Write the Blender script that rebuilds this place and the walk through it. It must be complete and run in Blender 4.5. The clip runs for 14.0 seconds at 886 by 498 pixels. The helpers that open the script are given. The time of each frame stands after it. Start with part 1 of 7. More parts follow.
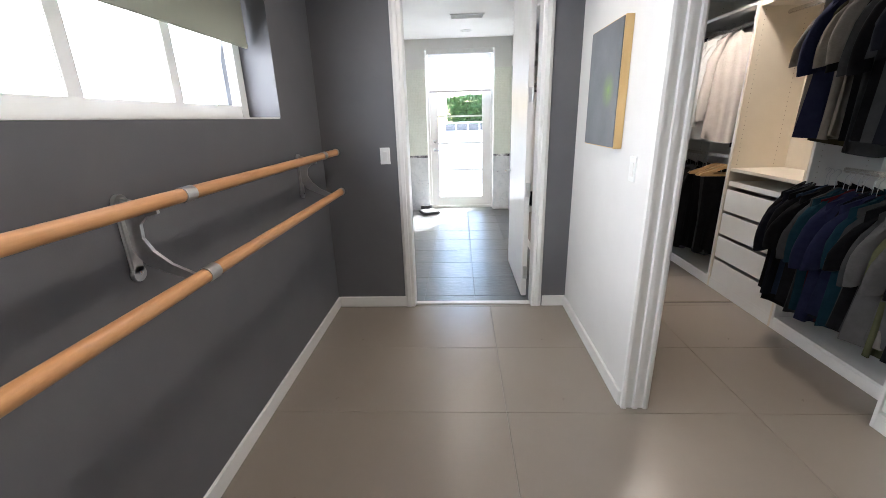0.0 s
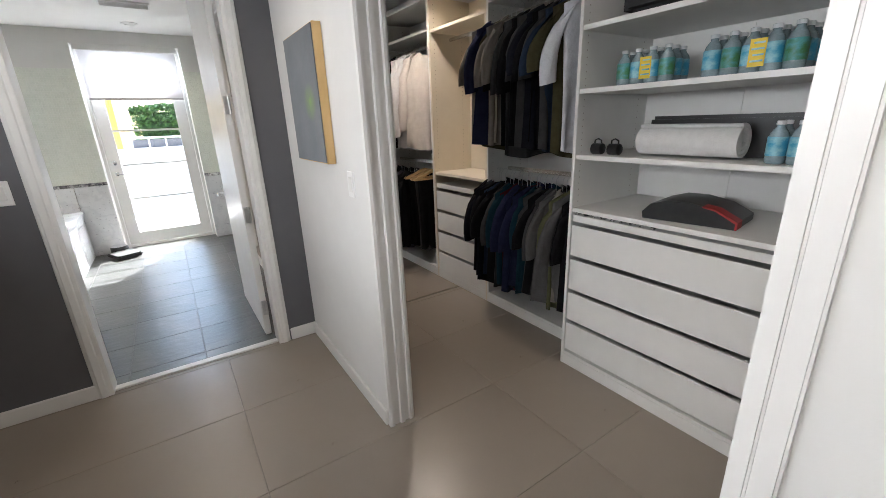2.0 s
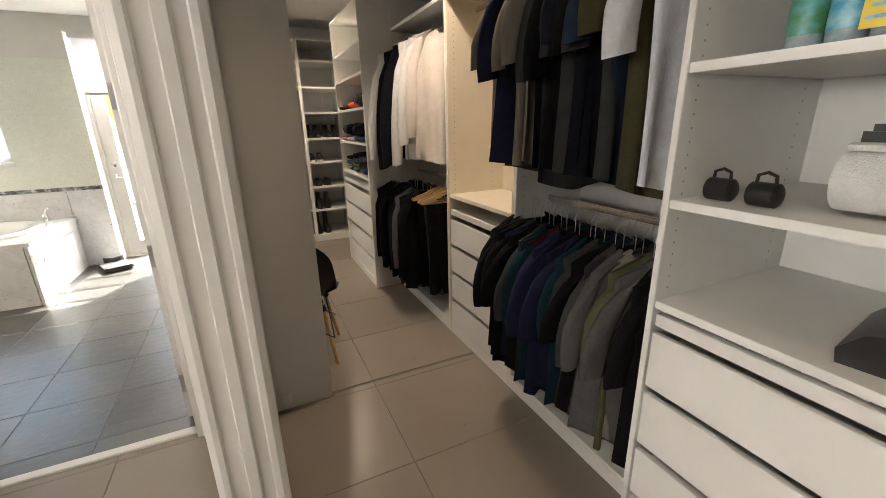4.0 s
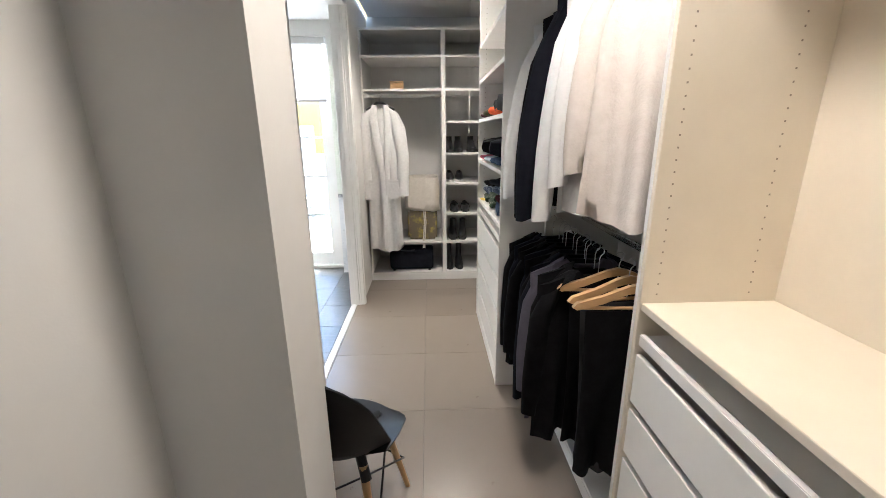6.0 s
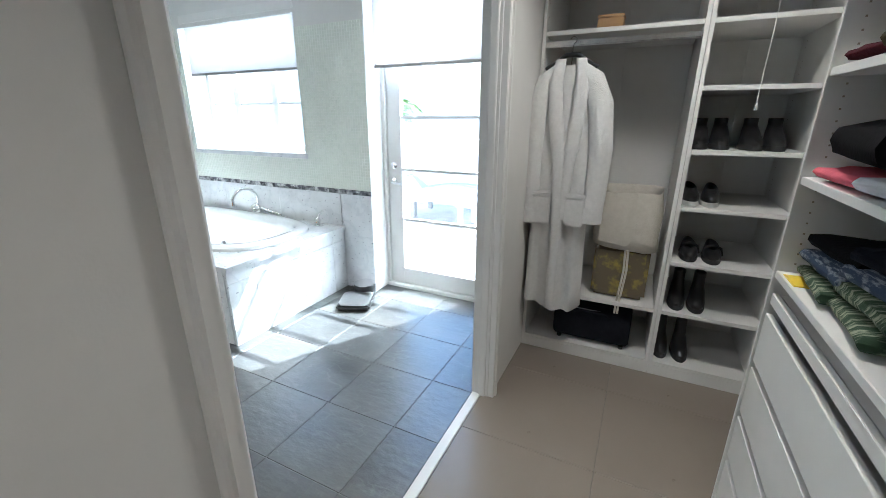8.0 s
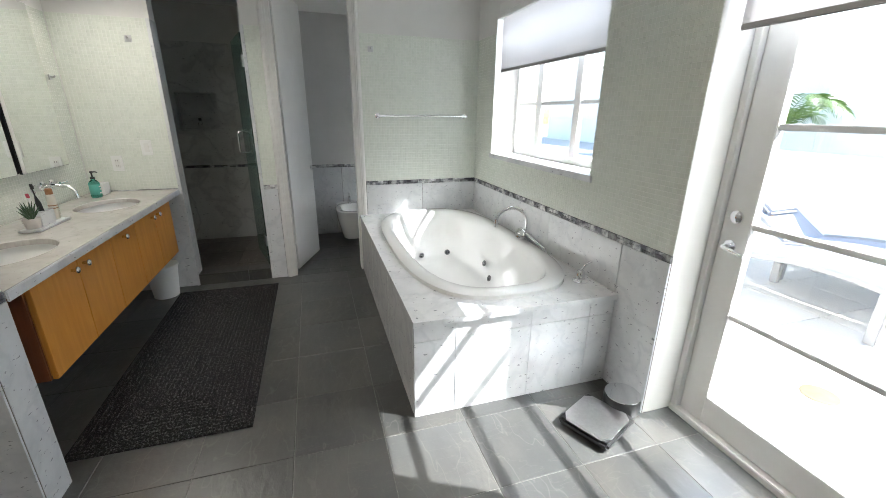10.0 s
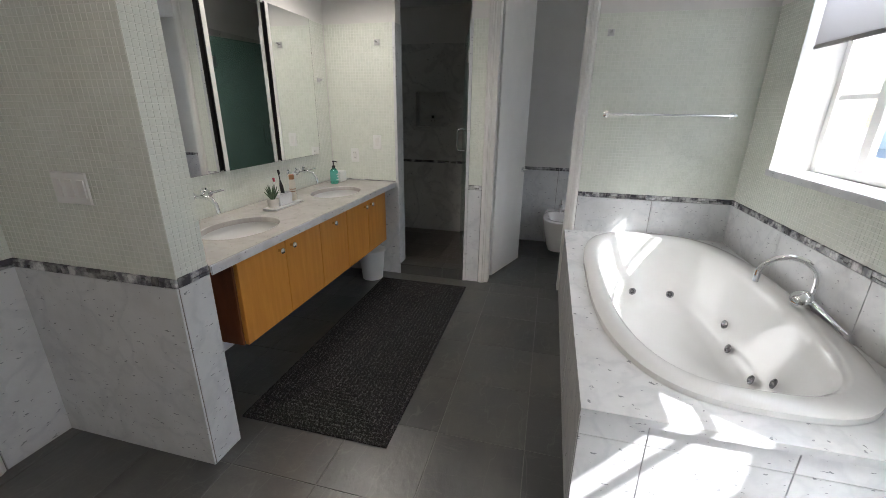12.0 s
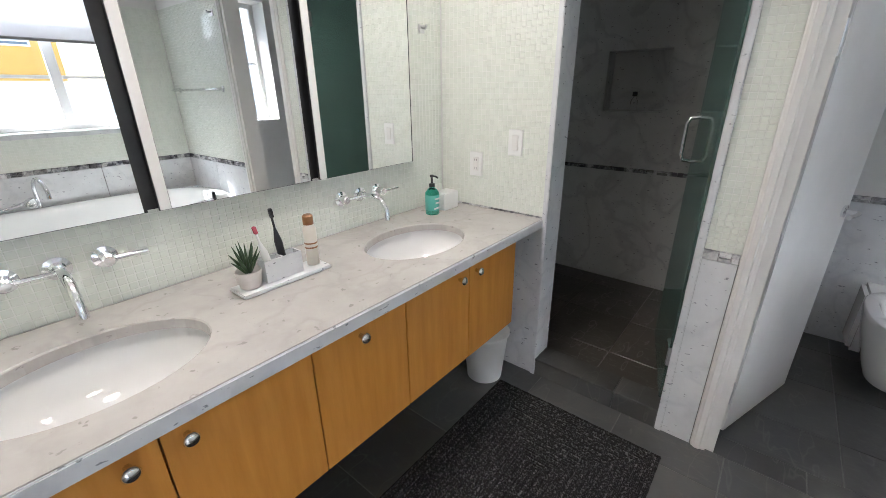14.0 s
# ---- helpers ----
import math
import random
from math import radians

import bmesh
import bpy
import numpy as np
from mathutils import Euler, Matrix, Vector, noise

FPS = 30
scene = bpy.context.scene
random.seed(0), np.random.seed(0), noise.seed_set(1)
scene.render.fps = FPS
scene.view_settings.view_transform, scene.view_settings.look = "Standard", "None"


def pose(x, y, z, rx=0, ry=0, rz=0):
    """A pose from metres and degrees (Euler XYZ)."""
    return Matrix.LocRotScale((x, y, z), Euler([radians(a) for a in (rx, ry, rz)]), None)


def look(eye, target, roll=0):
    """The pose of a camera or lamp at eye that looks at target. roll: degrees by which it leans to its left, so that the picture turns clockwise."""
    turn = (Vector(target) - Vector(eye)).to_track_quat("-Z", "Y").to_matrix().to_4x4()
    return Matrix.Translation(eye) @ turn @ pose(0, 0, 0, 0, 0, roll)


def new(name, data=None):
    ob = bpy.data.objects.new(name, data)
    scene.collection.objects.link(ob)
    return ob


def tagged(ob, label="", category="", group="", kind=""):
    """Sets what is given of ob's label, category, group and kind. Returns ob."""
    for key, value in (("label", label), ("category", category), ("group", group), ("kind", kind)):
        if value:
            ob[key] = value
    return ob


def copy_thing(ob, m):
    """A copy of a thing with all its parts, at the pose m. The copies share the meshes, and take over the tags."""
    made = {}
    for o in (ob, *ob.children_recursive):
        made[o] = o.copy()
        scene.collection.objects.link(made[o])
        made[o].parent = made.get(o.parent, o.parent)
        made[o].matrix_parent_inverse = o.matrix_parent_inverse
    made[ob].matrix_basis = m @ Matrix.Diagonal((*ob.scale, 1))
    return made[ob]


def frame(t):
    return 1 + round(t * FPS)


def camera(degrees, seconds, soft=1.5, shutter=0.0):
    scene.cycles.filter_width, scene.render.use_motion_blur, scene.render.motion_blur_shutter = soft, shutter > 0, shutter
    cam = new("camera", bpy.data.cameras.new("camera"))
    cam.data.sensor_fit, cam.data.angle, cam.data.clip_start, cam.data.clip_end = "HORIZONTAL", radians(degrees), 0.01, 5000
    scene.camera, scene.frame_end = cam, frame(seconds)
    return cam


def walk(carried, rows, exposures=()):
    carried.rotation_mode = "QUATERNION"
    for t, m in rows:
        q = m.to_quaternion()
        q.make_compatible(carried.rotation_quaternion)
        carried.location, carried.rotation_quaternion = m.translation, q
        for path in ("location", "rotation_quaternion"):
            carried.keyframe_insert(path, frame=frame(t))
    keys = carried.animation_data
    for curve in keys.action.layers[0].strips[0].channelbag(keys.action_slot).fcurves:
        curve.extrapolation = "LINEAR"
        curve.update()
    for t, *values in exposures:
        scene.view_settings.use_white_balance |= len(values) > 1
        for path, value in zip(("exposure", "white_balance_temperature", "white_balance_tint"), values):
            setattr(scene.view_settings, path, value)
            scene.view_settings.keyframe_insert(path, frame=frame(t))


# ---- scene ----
cam = camera(95.1, 14.0, 0.7)
METRES, EYE, TILT, LEAN, TURN = 8.0, 1.41, 0.0, 0.0, 2.8
ROWS = [
    (0.0, 0.0, 0.0, 0.0, -0.49, -17.88, 1.51),
    (0.5, -0.0099, 0.0029, 0.0018, -11.56, -17.56, 1.92),
    (1.0, -0.0093, 0.0049, 0.0017, -21.9, -17.51, 2.17),
    (1.5, -0.0016, 0.0102, 0.0005, -30.4, -17.56, 2.2),
    (2.0, 0.0187, 0.0252, 0.0013, -36.62, -17.66, 2.07),
    (4.5, 0.1446, 0.1447, 0.0012, -22.61, -16.83, 0.82),
    (5.0, 0.1625, 0.1843, 0.0028, -15.62, -16.36, 0.55),
    (5.5, 0.1821, 0.2219, 0.0026, -9.06, -16.03, 0.84),
    (6.0, 0.1968, 0.2634, 0.0077, -4.69, -16.01, 0.55),
    (6.5, 0.2025, 0.3123, 0.0076, -0.17, -15.48, 0.47),
    (7.0, 0.2044, 0.3626, 0.0067, 6.27, -15.86, 0.26),
    (7.5, 0.2083, 0.4161, 0.0071, 13.71, -17.07, 0.3),
    (8.0, 0.2015, 0.465, 0.0033, 23.25, -18.01, -0.11),
    (8.5, 0.189, 0.5107, 0.0055, 35.18, -18.5, -0.29),
    (9.0, 0.1739, 0.5513, 0.0066, 47.67, -18.63, -0.48),
    (11.5, 0.0891, 0.6422, 0.0085, 94.84, -18.63, -0.74),
    (12.0, 0.0774, 0.6374, 0.0067, 101.67, -19.02, -0.7),
    (12.5, 0.0324, 0.6225, 0.0069, 111.42, -19.38, -0.44),
    (13.0, -0.0207, 0.6145, 0.0065, 120.87, -20.45, -0.13),
    (13.5, -0.075, 0.6001, 0.0029, 126.54, -21.51, 0.55),
    (14.0, -0.1325, 0.5862, 0.0008, 126.52, -21.38, 0.62),
]
EXPOSURES = [(0.0, 2.9, 5650, 10), (2.2, 2.4, 5900, 10), (4.5, 3.0, 6800, 10), (5.5, 3.5, 5900, 10), (6.5, 3.2, 5300, 6), (7.5, 2.85, 5000, 3), (8.3, 2.45, 5250, 4), (9.0, 2.2, 5650, 6),
             (11.5, 1.4, 5950, 10), (12.5, 1.9, 5900, 13), (14.0, 2.15, 5750, 13)]
walk(cam, [(t, pose(0, 0, EYE, TILT, LEAN, TURN) @ pose(METRES * x, METRES * y, METRES * z, 90 + pitch, roll, yaw)) for t, x, y, z, yaw, pitch, roll in ROWS], EXPOSURES)

# ---- world, sun, lamps ----
SUN_AZ, SUN_EL = 28.6, 49.0   # degrees from +y towards +x, and above the horizon
world = bpy.data.worlds.new("sky")
scene.world = world
world.use_nodes = True
wn = world.node_tree.nodes
sky = wn.new("ShaderNodeTexSky")
sky.sky_type, sky.sun_disc = "NISHITA", False
sky.ozone_density, sky.air_density = 3.0, 1.6
sky.sun_elevation, sky.sun_rotation = radians(SUN_EL), radians(SUN_AZ)
wn["Background"].inputs[1].default_value = 0.15
world.node_tree.links.new(sky.outputs[0], wn["Background"].inputs[0])

sun_data = bpy.data.lights.new("sun", "SUN")
sun_data.energy, sun_data.angle, sun_data.color = 5.0, radians(0.5), (1.0, 0.95, 0.87)
sun = new("sun", sun_data)
sun.matrix_world = look((math.sin(radians(SUN_AZ)) * 9, math.cos(radians(SUN_AZ)) * 9, 9 * math.tan(radians(SUN_EL))), (0, 0, 0))


def window_lamp(name, eye, target, width, height, watts, color=(0.9, 0.95, 1.0)):
    """Skylight that enters by one opening."""
    data = bpy.data.lights.new(name, "AREA")
    data.shape, data.size, data.size_y, data.energy, data.color = "RECTANGLE", width, height, watts, color
    ob = new(name, data)
    ob.matrix_world = look(eye, target)
    return ob


window_lamp("hall_window_light", (-1.24, 0.9, 1.62), (0.0, 0.9, 1.3), 2.6, 0.4, 7.5, (1.0, 0.97, 0.93))

window_lamp("bath_window_light", (-1.86, 6.60, 2.04), (-1.86, 5.0, 1.9), 1.28, 0.22, 2)
window_lamp("garden_door_light", (0.0, 6.60, 2.06), (0.0, 5.0, 1.9), 0.80, 0.36, 2)


def down_lamp(name, x, y, z, watts, color=(1.0, 0.82, 0.64), cone=150):
    data = bpy.data.lights.new(name, "SPOT")
    data.energy, data.color, data.spot_size, data.spot_blend, data.shadow_soft_size = watts, color, radians(cone), 0.7, 0.12
    ob = new(name, data)
    ob.location = (x, y, z)
    return ob


# Weak added fill; the closet has no known light at this spot.
down_lamp("closet_lamp_a", 1.45, 1.0, 2.585, 2)
down_lamp("closet_lamp_b", 1.75, 3.05, 2.585, 18, cone=122)
down_lamp("closet_lamp_c", 1.60, 5.35, 2.585, 19, cone=138)
down_lamp("bath_lamp_a", 0.09, 5.95, 2.485, 5)
# Added fill that brightens the stub wall; no known ceiling light stands here.
down_lamp("bath_lamp_c", 0.0, 4.25, 2.485, 6)
down_lamp("bath_lamp_b", -1.6, 4.3, 2.485, 5)
down_lamp("hall_lamp_a", -0.1, 0.2, 2.585, 14)
down_lamp("hall_lamp_b", -0.1, 2.2, 2.585, 8)
down_lamp("vanity_lamp_a", -1.38, 3.72, 2.485, 15, (1.0, 0.88, 0.74))
down_lamp("vanity_lamp_b", -2.40, 3.72, 2.485, 15, (1.0, 0.88, 0.74))

# ---- materials ----
def material(name, color, rough=0.5, metal=0.0, second=None, scale=8.0, detail=6.0, bump=0.0, bump_scale=None, stretch=(1, 1, 1),
             contrast=(0.35, 0.65), spread=0.0, coat=0.0, sheen=0.0, rough_var=0.0, spec=0.5):
    """A two-tone surface: noise between color and second, fine relief, and per-object spread of brightness."""
    m = bpy.data.materials.new(name)
    m.use_nodes = True
    n, l = m.node_tree.nodes, m.node_tree.links
    b = n["Principled BSDF"]
    b.inputs["Roughness"].default_value, b.inputs["Metallic"].default_value = rough, metal
    b.inputs["Coat Weight"].default_value, b.inputs["Sheen Weight"].default_value = coat, sheen
    b.inputs["Base Color"].default_value = (*color, 1)
    b.inputs["Specular IOR Level"].default_value = spec
    co = n.new("ShaderNodeTexCoord")
    mp = n.new("ShaderNodeMapping")
    mp.inputs["Scale"].default_value = stretch
    l.new(co.outputs["Object"], mp.inputs[0])
    out = None
    if second:
        t = n.new("ShaderNodeTexNoise")
        t.inputs["Scale"].default_value, t.inputs["Detail"].default_value, t.inputs["Roughness"].default_value = scale, detail, 0.62
        l.new(mp.outputs[0], t.inputs["Vector"])
        r = n.new("ShaderNodeValToRGB")
        r.color_ramp.elements[0].position, r.color_ramp.elements[1].position = contrast
        r.color_ramp.elements[0].color, r.color_ramp.elements[1].color = (*color, 1), (*second, 1)
        l.new(t.outputs["Fac"], r.inputs[0])
        out = r.outputs[0]
        if rough_var:
            mr = n.new("ShaderNodeMapRange")
            mr.inputs[3].default_value, mr.inputs[4].default_value = rough - rough_var, rough + rough_var
            l.new(t.outputs["Fac"], mr.inputs[0])
            l.new(mr.outputs[0], b.inputs["Roughness"])
    if spread:
        info = n.new("ShaderNodeObjectInfo")
        mr = n.new("ShaderNodeMapRange")
        mr.inputs[3].default_value, mr.inputs[4].default_value = 1 - spread, 1 + spread
        l.new(info.outputs["Random"], mr.inputs[0])
        mx = n.new("ShaderNodeHueSaturation")
        l.new(mr.outputs[0], mx.inputs["Value"])
        if out:
            l.new(out, mx.inputs["Color"])
        else:
            mx.inputs["Color"].default_value = (*color, 1)
        out = mx.outputs[0]
    if out:
        l.new(out, b.inputs["Base Color"])
    if bump:
        t2 = n.new("ShaderNodeTexNoise")
        t2.inputs["Scale"].default_value, t2.inputs["Detail"].default_value = bump_scale or scale * 6, 5
        l.new(mp.outputs[0], t2.inputs["Vector"])
        bp = n.new("ShaderNodeBump")
        bp.inputs["Strength"].default_value, bp.inputs["Distance"].default_value = bump, 0.01
        l.new(t2.outputs["Fac"], bp.inputs["Height"])
        l.new(bp.outputs[0], b.inputs["Normal"])
    return m


def marble(name, base, vein, rough=0.2, scale=2.2, amount=0.5, specks=None):
    """Pale stone with soft clouds, thin dark veins and small specks."""
    m = material(name, base, rough, second=tuple(c * 0.86 for c in base), scale=scale * 1.3, contrast=(0.4, 0.72))
    n, l = m.node_tree.nodes, m.node_tree.links
    b = n["Principled BSDF"]
    co = n["Texture Coordinate"]
    mp = n.new("ShaderNodeMapping")
    mp.inputs["Rotation"].default_value = (0.5, 0.7, 0.6)
    l.new(co.outputs["Object"], mp.inputs[0])
    t = n.new("ShaderNodeTexNoise")
    t.inputs["Scale"].default_value, t.inputs["Detail"].default_value, t.inputs["Distortion"].default_value = scale * 1.1, 11, 0.35
    l.new(mp.outputs[0], t.inputs["Vector"])
    r = n.new("ShaderNodeValToRGB")
    e = r.color_ramp.elements
    e[0].position, e[0].color = 0.47, (0, 0, 0, 1)
    e[1].position, e[1].color = 0.56, (0, 0, 0, 1)
    mid = e.new(0.51)
    mid.color = (amount, amount, amount, 1)
    l.new(t.outputs["Fac"], r.inputs[0])
    mx = n.new("ShaderNodeMix")
    mx.data_type = "RGBA"
    src = b.inputs["Base Color"].links[0].from_socket
    l.new(r.outputs[0], mx.inputs[0])
    l.new(src, mx.inputs[6])
    mx.inputs[7].default_value = (*vein, 1)
    out = mx.outputs[2]
    if specks:
        v = n.new("ShaderNodeTexNoise")
        v.inputs["Scale"].default_value, v.inputs["Detail"].default_value = 38, 4
        mp2 = n.new("ShaderNodeMapping")
        mp2.inputs["Scale"].default_value = (1, 1, 2.2)
        mp2.inputs["Rotation"].default_value = (0.6, 0.4, 0.3)
        l.new(co.outputs["Object"], mp2.inputs[0])
        l.new(mp2.outputs[0], v.inputs["Vector"])
        r2 = n.new("ShaderNodeValToRGB")
        r2.color_ramp.elements[0].position, r2.color_ramp.elements[1].position = 0.66, 0.70
        r2.color_ramp.elements[0].color, r2.color_ramp.elements[1].color = (0, 0, 0, 1), (0.8, 0.8, 0.8, 1)
        l.new(v.outputs["Fac"], r2.inputs[0])
        m2 = n.new("ShaderNodeMix")
        m2.data_type = "RGBA"
        l.new(r2.outputs[0], m2.inputs[0])
        l.new(out, m2.inputs[6])
        m2.inputs[7].default_value = (*specks, 1)
        out = m2.outputs[2]
    l.new(out, b.inputs["Base Color"])
    return m


def slate(name, low=(0.034, 0.035, 0.035), high=(0.070, 0.071, 0.067), streak=0.18):
    """Split stone: dark grey-green, cloudy, with pale streaks and thin rusty and cream veins."""
    m = material(name, low, 0.33, second=high, scale=2.6, detail=9, bump=0.32, bump_scale=14, spread=0.32, rough_var=0.08, stretch=(1, 1.7, 1), contrast=(0.1, 0.95), spec=0.65)
    n, l = m.node_tree.nodes, m.node_tree.links
    b = n["Principled BSDF"]
    b.inputs["IOR"].default_value = 1.7
    info = n.new("ShaderNodeObjectInfo")
    add = n.new("ShaderNodeVectorMath")
    add.operation = "MULTIPLY_ADD"
    add.inputs[1].default_value, add.inputs[2].default_value = (37.0, 19.0, 5.0), (0, 0, 0)
    l.new(info.outputs["Random"], add.inputs[0])
    shift = n.new("ShaderNodeVectorMath")
    l.new(n["Texture Coordinate"].outputs["Object"], shift.inputs[0]), l.new(add.outputs[0], shift.inputs[1])
    l.new(shift.outputs[0], n["Mapping"].inputs[0])
    src = b.inputs["Base Color"].links[0].from_socket
    for scale, detail, lo, hi, amount, tint, drawn in ((1.6, 3, 0.492, 0.506, streak, (0.30, 0.29, 0.26), (1, 3.4, 1)), (3.4, 4, 0.49, 0.51, streak * 0.7, (0.24, 0.23, 0.20), (4.2, 1, 1)),
                                                       (1.3, 9, 0.42, 0.58, 0.30, (0.13, 0.12, 0.10), (1, 1, 1))):
        turn = n.new("ShaderNodeMapping")
        turn.inputs["Scale"].default_value, turn.inputs["Rotation"].default_value = drawn, (0, 0, 0.5)
        l.new(shift.outputs[0], turn.inputs[0])
        t = n.new("ShaderNodeTexNoise")
        t.inputs["Scale"].default_value, t.inputs["Detail"].default_value, t.inputs["Distortion"].default_value = scale, detail, 0.15
        l.new(turn.outputs[0], t.inputs["Vector"])
        r = n.new("ShaderNodeValToRGB")
        e = r.color_ramp.elements
        e[0].position, e[0].color, e[1].position, e[1].color = lo, (0, 0, 0, 1), hi, (0, 0, 0, 1)
        e.new((lo + hi) / 2).color = (amount, amount, amount, 1)
        l.new(t.outputs["Fac"], r.inputs[0])
        mx = n.new("ShaderNodeMix")
        mx.data_type = "RGBA"
        l.new(r.outputs[0], mx.inputs[0]), l.new(src, mx.inputs[6])
        mx.inputs[7].default_value = (*tint, 1)
        src = mx.outputs[2]
    l.new(src, b.inputs["Base Color"])
    return m


def glass(name, tint=(1, 1, 1), rough=0.0):
    m = bpy.data.materials.new(name)
    m.use_nodes = True
    b = m.node_tree.nodes["Principled BSDF"]
    b.inputs["Base Color"].default_value = (*tint, 1)
    b.inputs["Transmission Weight"].default_value, b.inputs["Roughness"].default_value, b.inputs["IOR"].default_value = 1.0, rough, 1.45
    return m


def glow(name, color, strength):
    m = bpy.data.materials.new(name)
    m.use_nodes = True
    b = m.node_tree.nodes["Principled BSDF"]
    b.inputs["Emission Color"].default_value, b.inputs["Emission Strength"].default_value = (*color, 1), strength
    return m


def see_through_cloth(name, color, part_clear):
    """Roller-blind fabric: diffuse, partly translucent and finely open."""
    m = bpy.data.materials.new(name)
    m.use_nodes = True
    n, l = m.node_tree.nodes, m.node_tree.links
    d, t, x, mix1, mix2 = (n.new("ShaderNode" + k) for k in ("BsdfDiffuse", "BsdfTranslucent", "BsdfTransparent", "MixShader", "MixShader"))
    d.inputs[0].default_value = t.inputs[0].default_value = (*color, 1)
    mix1.inputs[0].default_value, mix2.inputs[0].default_value = 0.34, part_clear
    l.new(d.outputs[0], mix1.inputs[1]), l.new(t.outputs[0], mix1.inputs[2])
    l.new(mix1.outputs[0], mix2.inputs[1]), l.new(x.outputs[0], mix2.inputs[2])
    l.new(mix2.outputs[0], n["Material Output"].inputs[0])
    return m


PAINT_WHITE = material("white wall paint", (0.70, 0.69, 0.665), 0.6, second=(0.665, 0.655, 0.63), scale=3, bump=0.04, bump_scale=180)
TRIM_WHITE = material("white satin trim paint", (0.74, 0.73, 0.705), 0.35, second=(0.70, 0.69, 0.665), scale=5, bump=0.02, bump_scale=60)
PAINT_GREY = material("dark grey wall paint", (0.105, 0.105, 0.113), 0.55, second=(0.118, 0.117, 0.124), scale=3, bump=0.05, bump_scale=160)
CEILING_WHITE = material("ceiling paint", (0.85, 0.84, 0.82), 0.75, second=(0.82, 0.81, 0.79), scale=2, bump=0.03, bump_scale=150)
PORCELAIN_FLOOR = material("grey brown porcelain tile", (0.220, 0.186, 0.153), 0.29, second=(0.256, 0.220, 0.184), scale=1.6, detail=7, contrast=(0.2, 0.8), bump=0.02,
                           bump_scale=90, spread=0.04, rough_var=0.06)
GROUT = material("grey grout", (0.15, 0.135, 0.12), 0.85, second=(0.18, 0.165, 0.15), scale=30)
SLATE = slate("grey green slate")
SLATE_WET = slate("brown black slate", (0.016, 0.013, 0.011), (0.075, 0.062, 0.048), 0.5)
SLATE_GROUT = material("slate grout", (0.24, 0.235, 0.22), 0.9, second=(0.17, 0.165, 0.155), scale=30)
MARBLE = marble("white grey marble", (0.68, 0.69, 0.70), (0.46, 0.48, 0.51), 0.18, 4.0, 0.34, specks=(0.18, 0.19, 0.21))
MARBLE_TOP = marble("beige grey marble", (0.455, 0.435, 0.41), (0.33, 0.315, 0.295), 0.22, 4.5, 0.32, specks=(0.27, 0.255, 0.24))
MARBLE_SHOWER = marble("shower marble", (0.60, 0.60, 0.58), (0.36, 0.36, 0.37), 0.3, 2.8, 0.5, specks=(0.16, 0.16, 0.17))
MOSAIC = material("pale green glass mosaic", (0.70, 0.72, 0.665), 0.18, second=(0.73, 0.75, 0.69), scale=14, bump=0.02, bump_scale=30, coat=0.3)
MOSAIC_GROUT = material("pale mosaic grout", (0.75, 0.765, 0.71), 0.9, second=(0.71, 0.725, 0.67), scale=40)
MELAMINE = material("white melamine board", (0.76, 0.75, 0.72), 0.38, second=(0.73, 0.72, 0.69), scale=6, bump=0.015, bump_scale=120)
MELAMINE_IN = material("cream melamine board", (0.73, 0.665, 0.555), 0.42, second=(0.70, 0.635, 0.525), scale=6, bump=0.015, bump_scale=120)
DUCT_SHADE = material("black for duct shade", (0.015, 0.015, 0.015), 0.7, second=(0.02, 0.02, 0.02), scale=20)
CHROME = material("polished chrome", (0.85, 0.86, 0.88), 0.08, 1.0)
STEEL = material("brushed steel", (0.55, 0.55, 0.55), 0.3, 1.0, second=(0.62, 0.62, 0.62), scale=60)
PINE = material("oiled beech rail", (0.50, 0.25, 0.10), 0.35, second=(0.58, 0.31, 0.13), scale=5, detail=8, stretch=(14, 1.2, 14), bump=0.05, bump_scale=20)
GLASS_CLEAR = glass("clear glass")
GLASS_GREEN = glass("green tempered glass", (0.36, 0.56, 0.50), 0.08)
GLASS_GREEN.node_tree.nodes["Principled BSDF"].inputs["Transmission Weight"].default_value = 0.78
BLIND = see_through_cloth("white roller cloth", (0.75, 0.73, 0.73), 0.14)
BLIND_GREY = see_through_cloth("grey green roller cloth", (0.33, 0.33, 0.28), 0.0)
CERAMIC = material("white glazed acrylic", (0.72, 0.72, 0.71), 0.07, second=(0.70, 0.70, 0.69), scale=3, coat=0.5)
ORANGE_WOOD = material("orange stained maple", (0.56, 0.23, 0.035), 0.3, second=(0.68, 0.31, 0.06), scale=3.0, detail=8, stretch=(9, 9, 0.9),
                       contrast=(0.3, 0.7), bump=0.03, bump_scale=40, coat=0.15)
BLACK_PLASTIC = material("black plastic", (0.012, 0.012, 0.013), 0.35, second=(0.02, 0.02, 0.02), scale=30)
WHITE_PLASTIC = material("white plastic", (0.78, 0.78, 0.76), 0.3, second=(0.75, 0.75, 0.73), scale=8)
MIRROR = material("silvered mirror", (0.90, 0.92, 0.91), 0.0, 1.0)


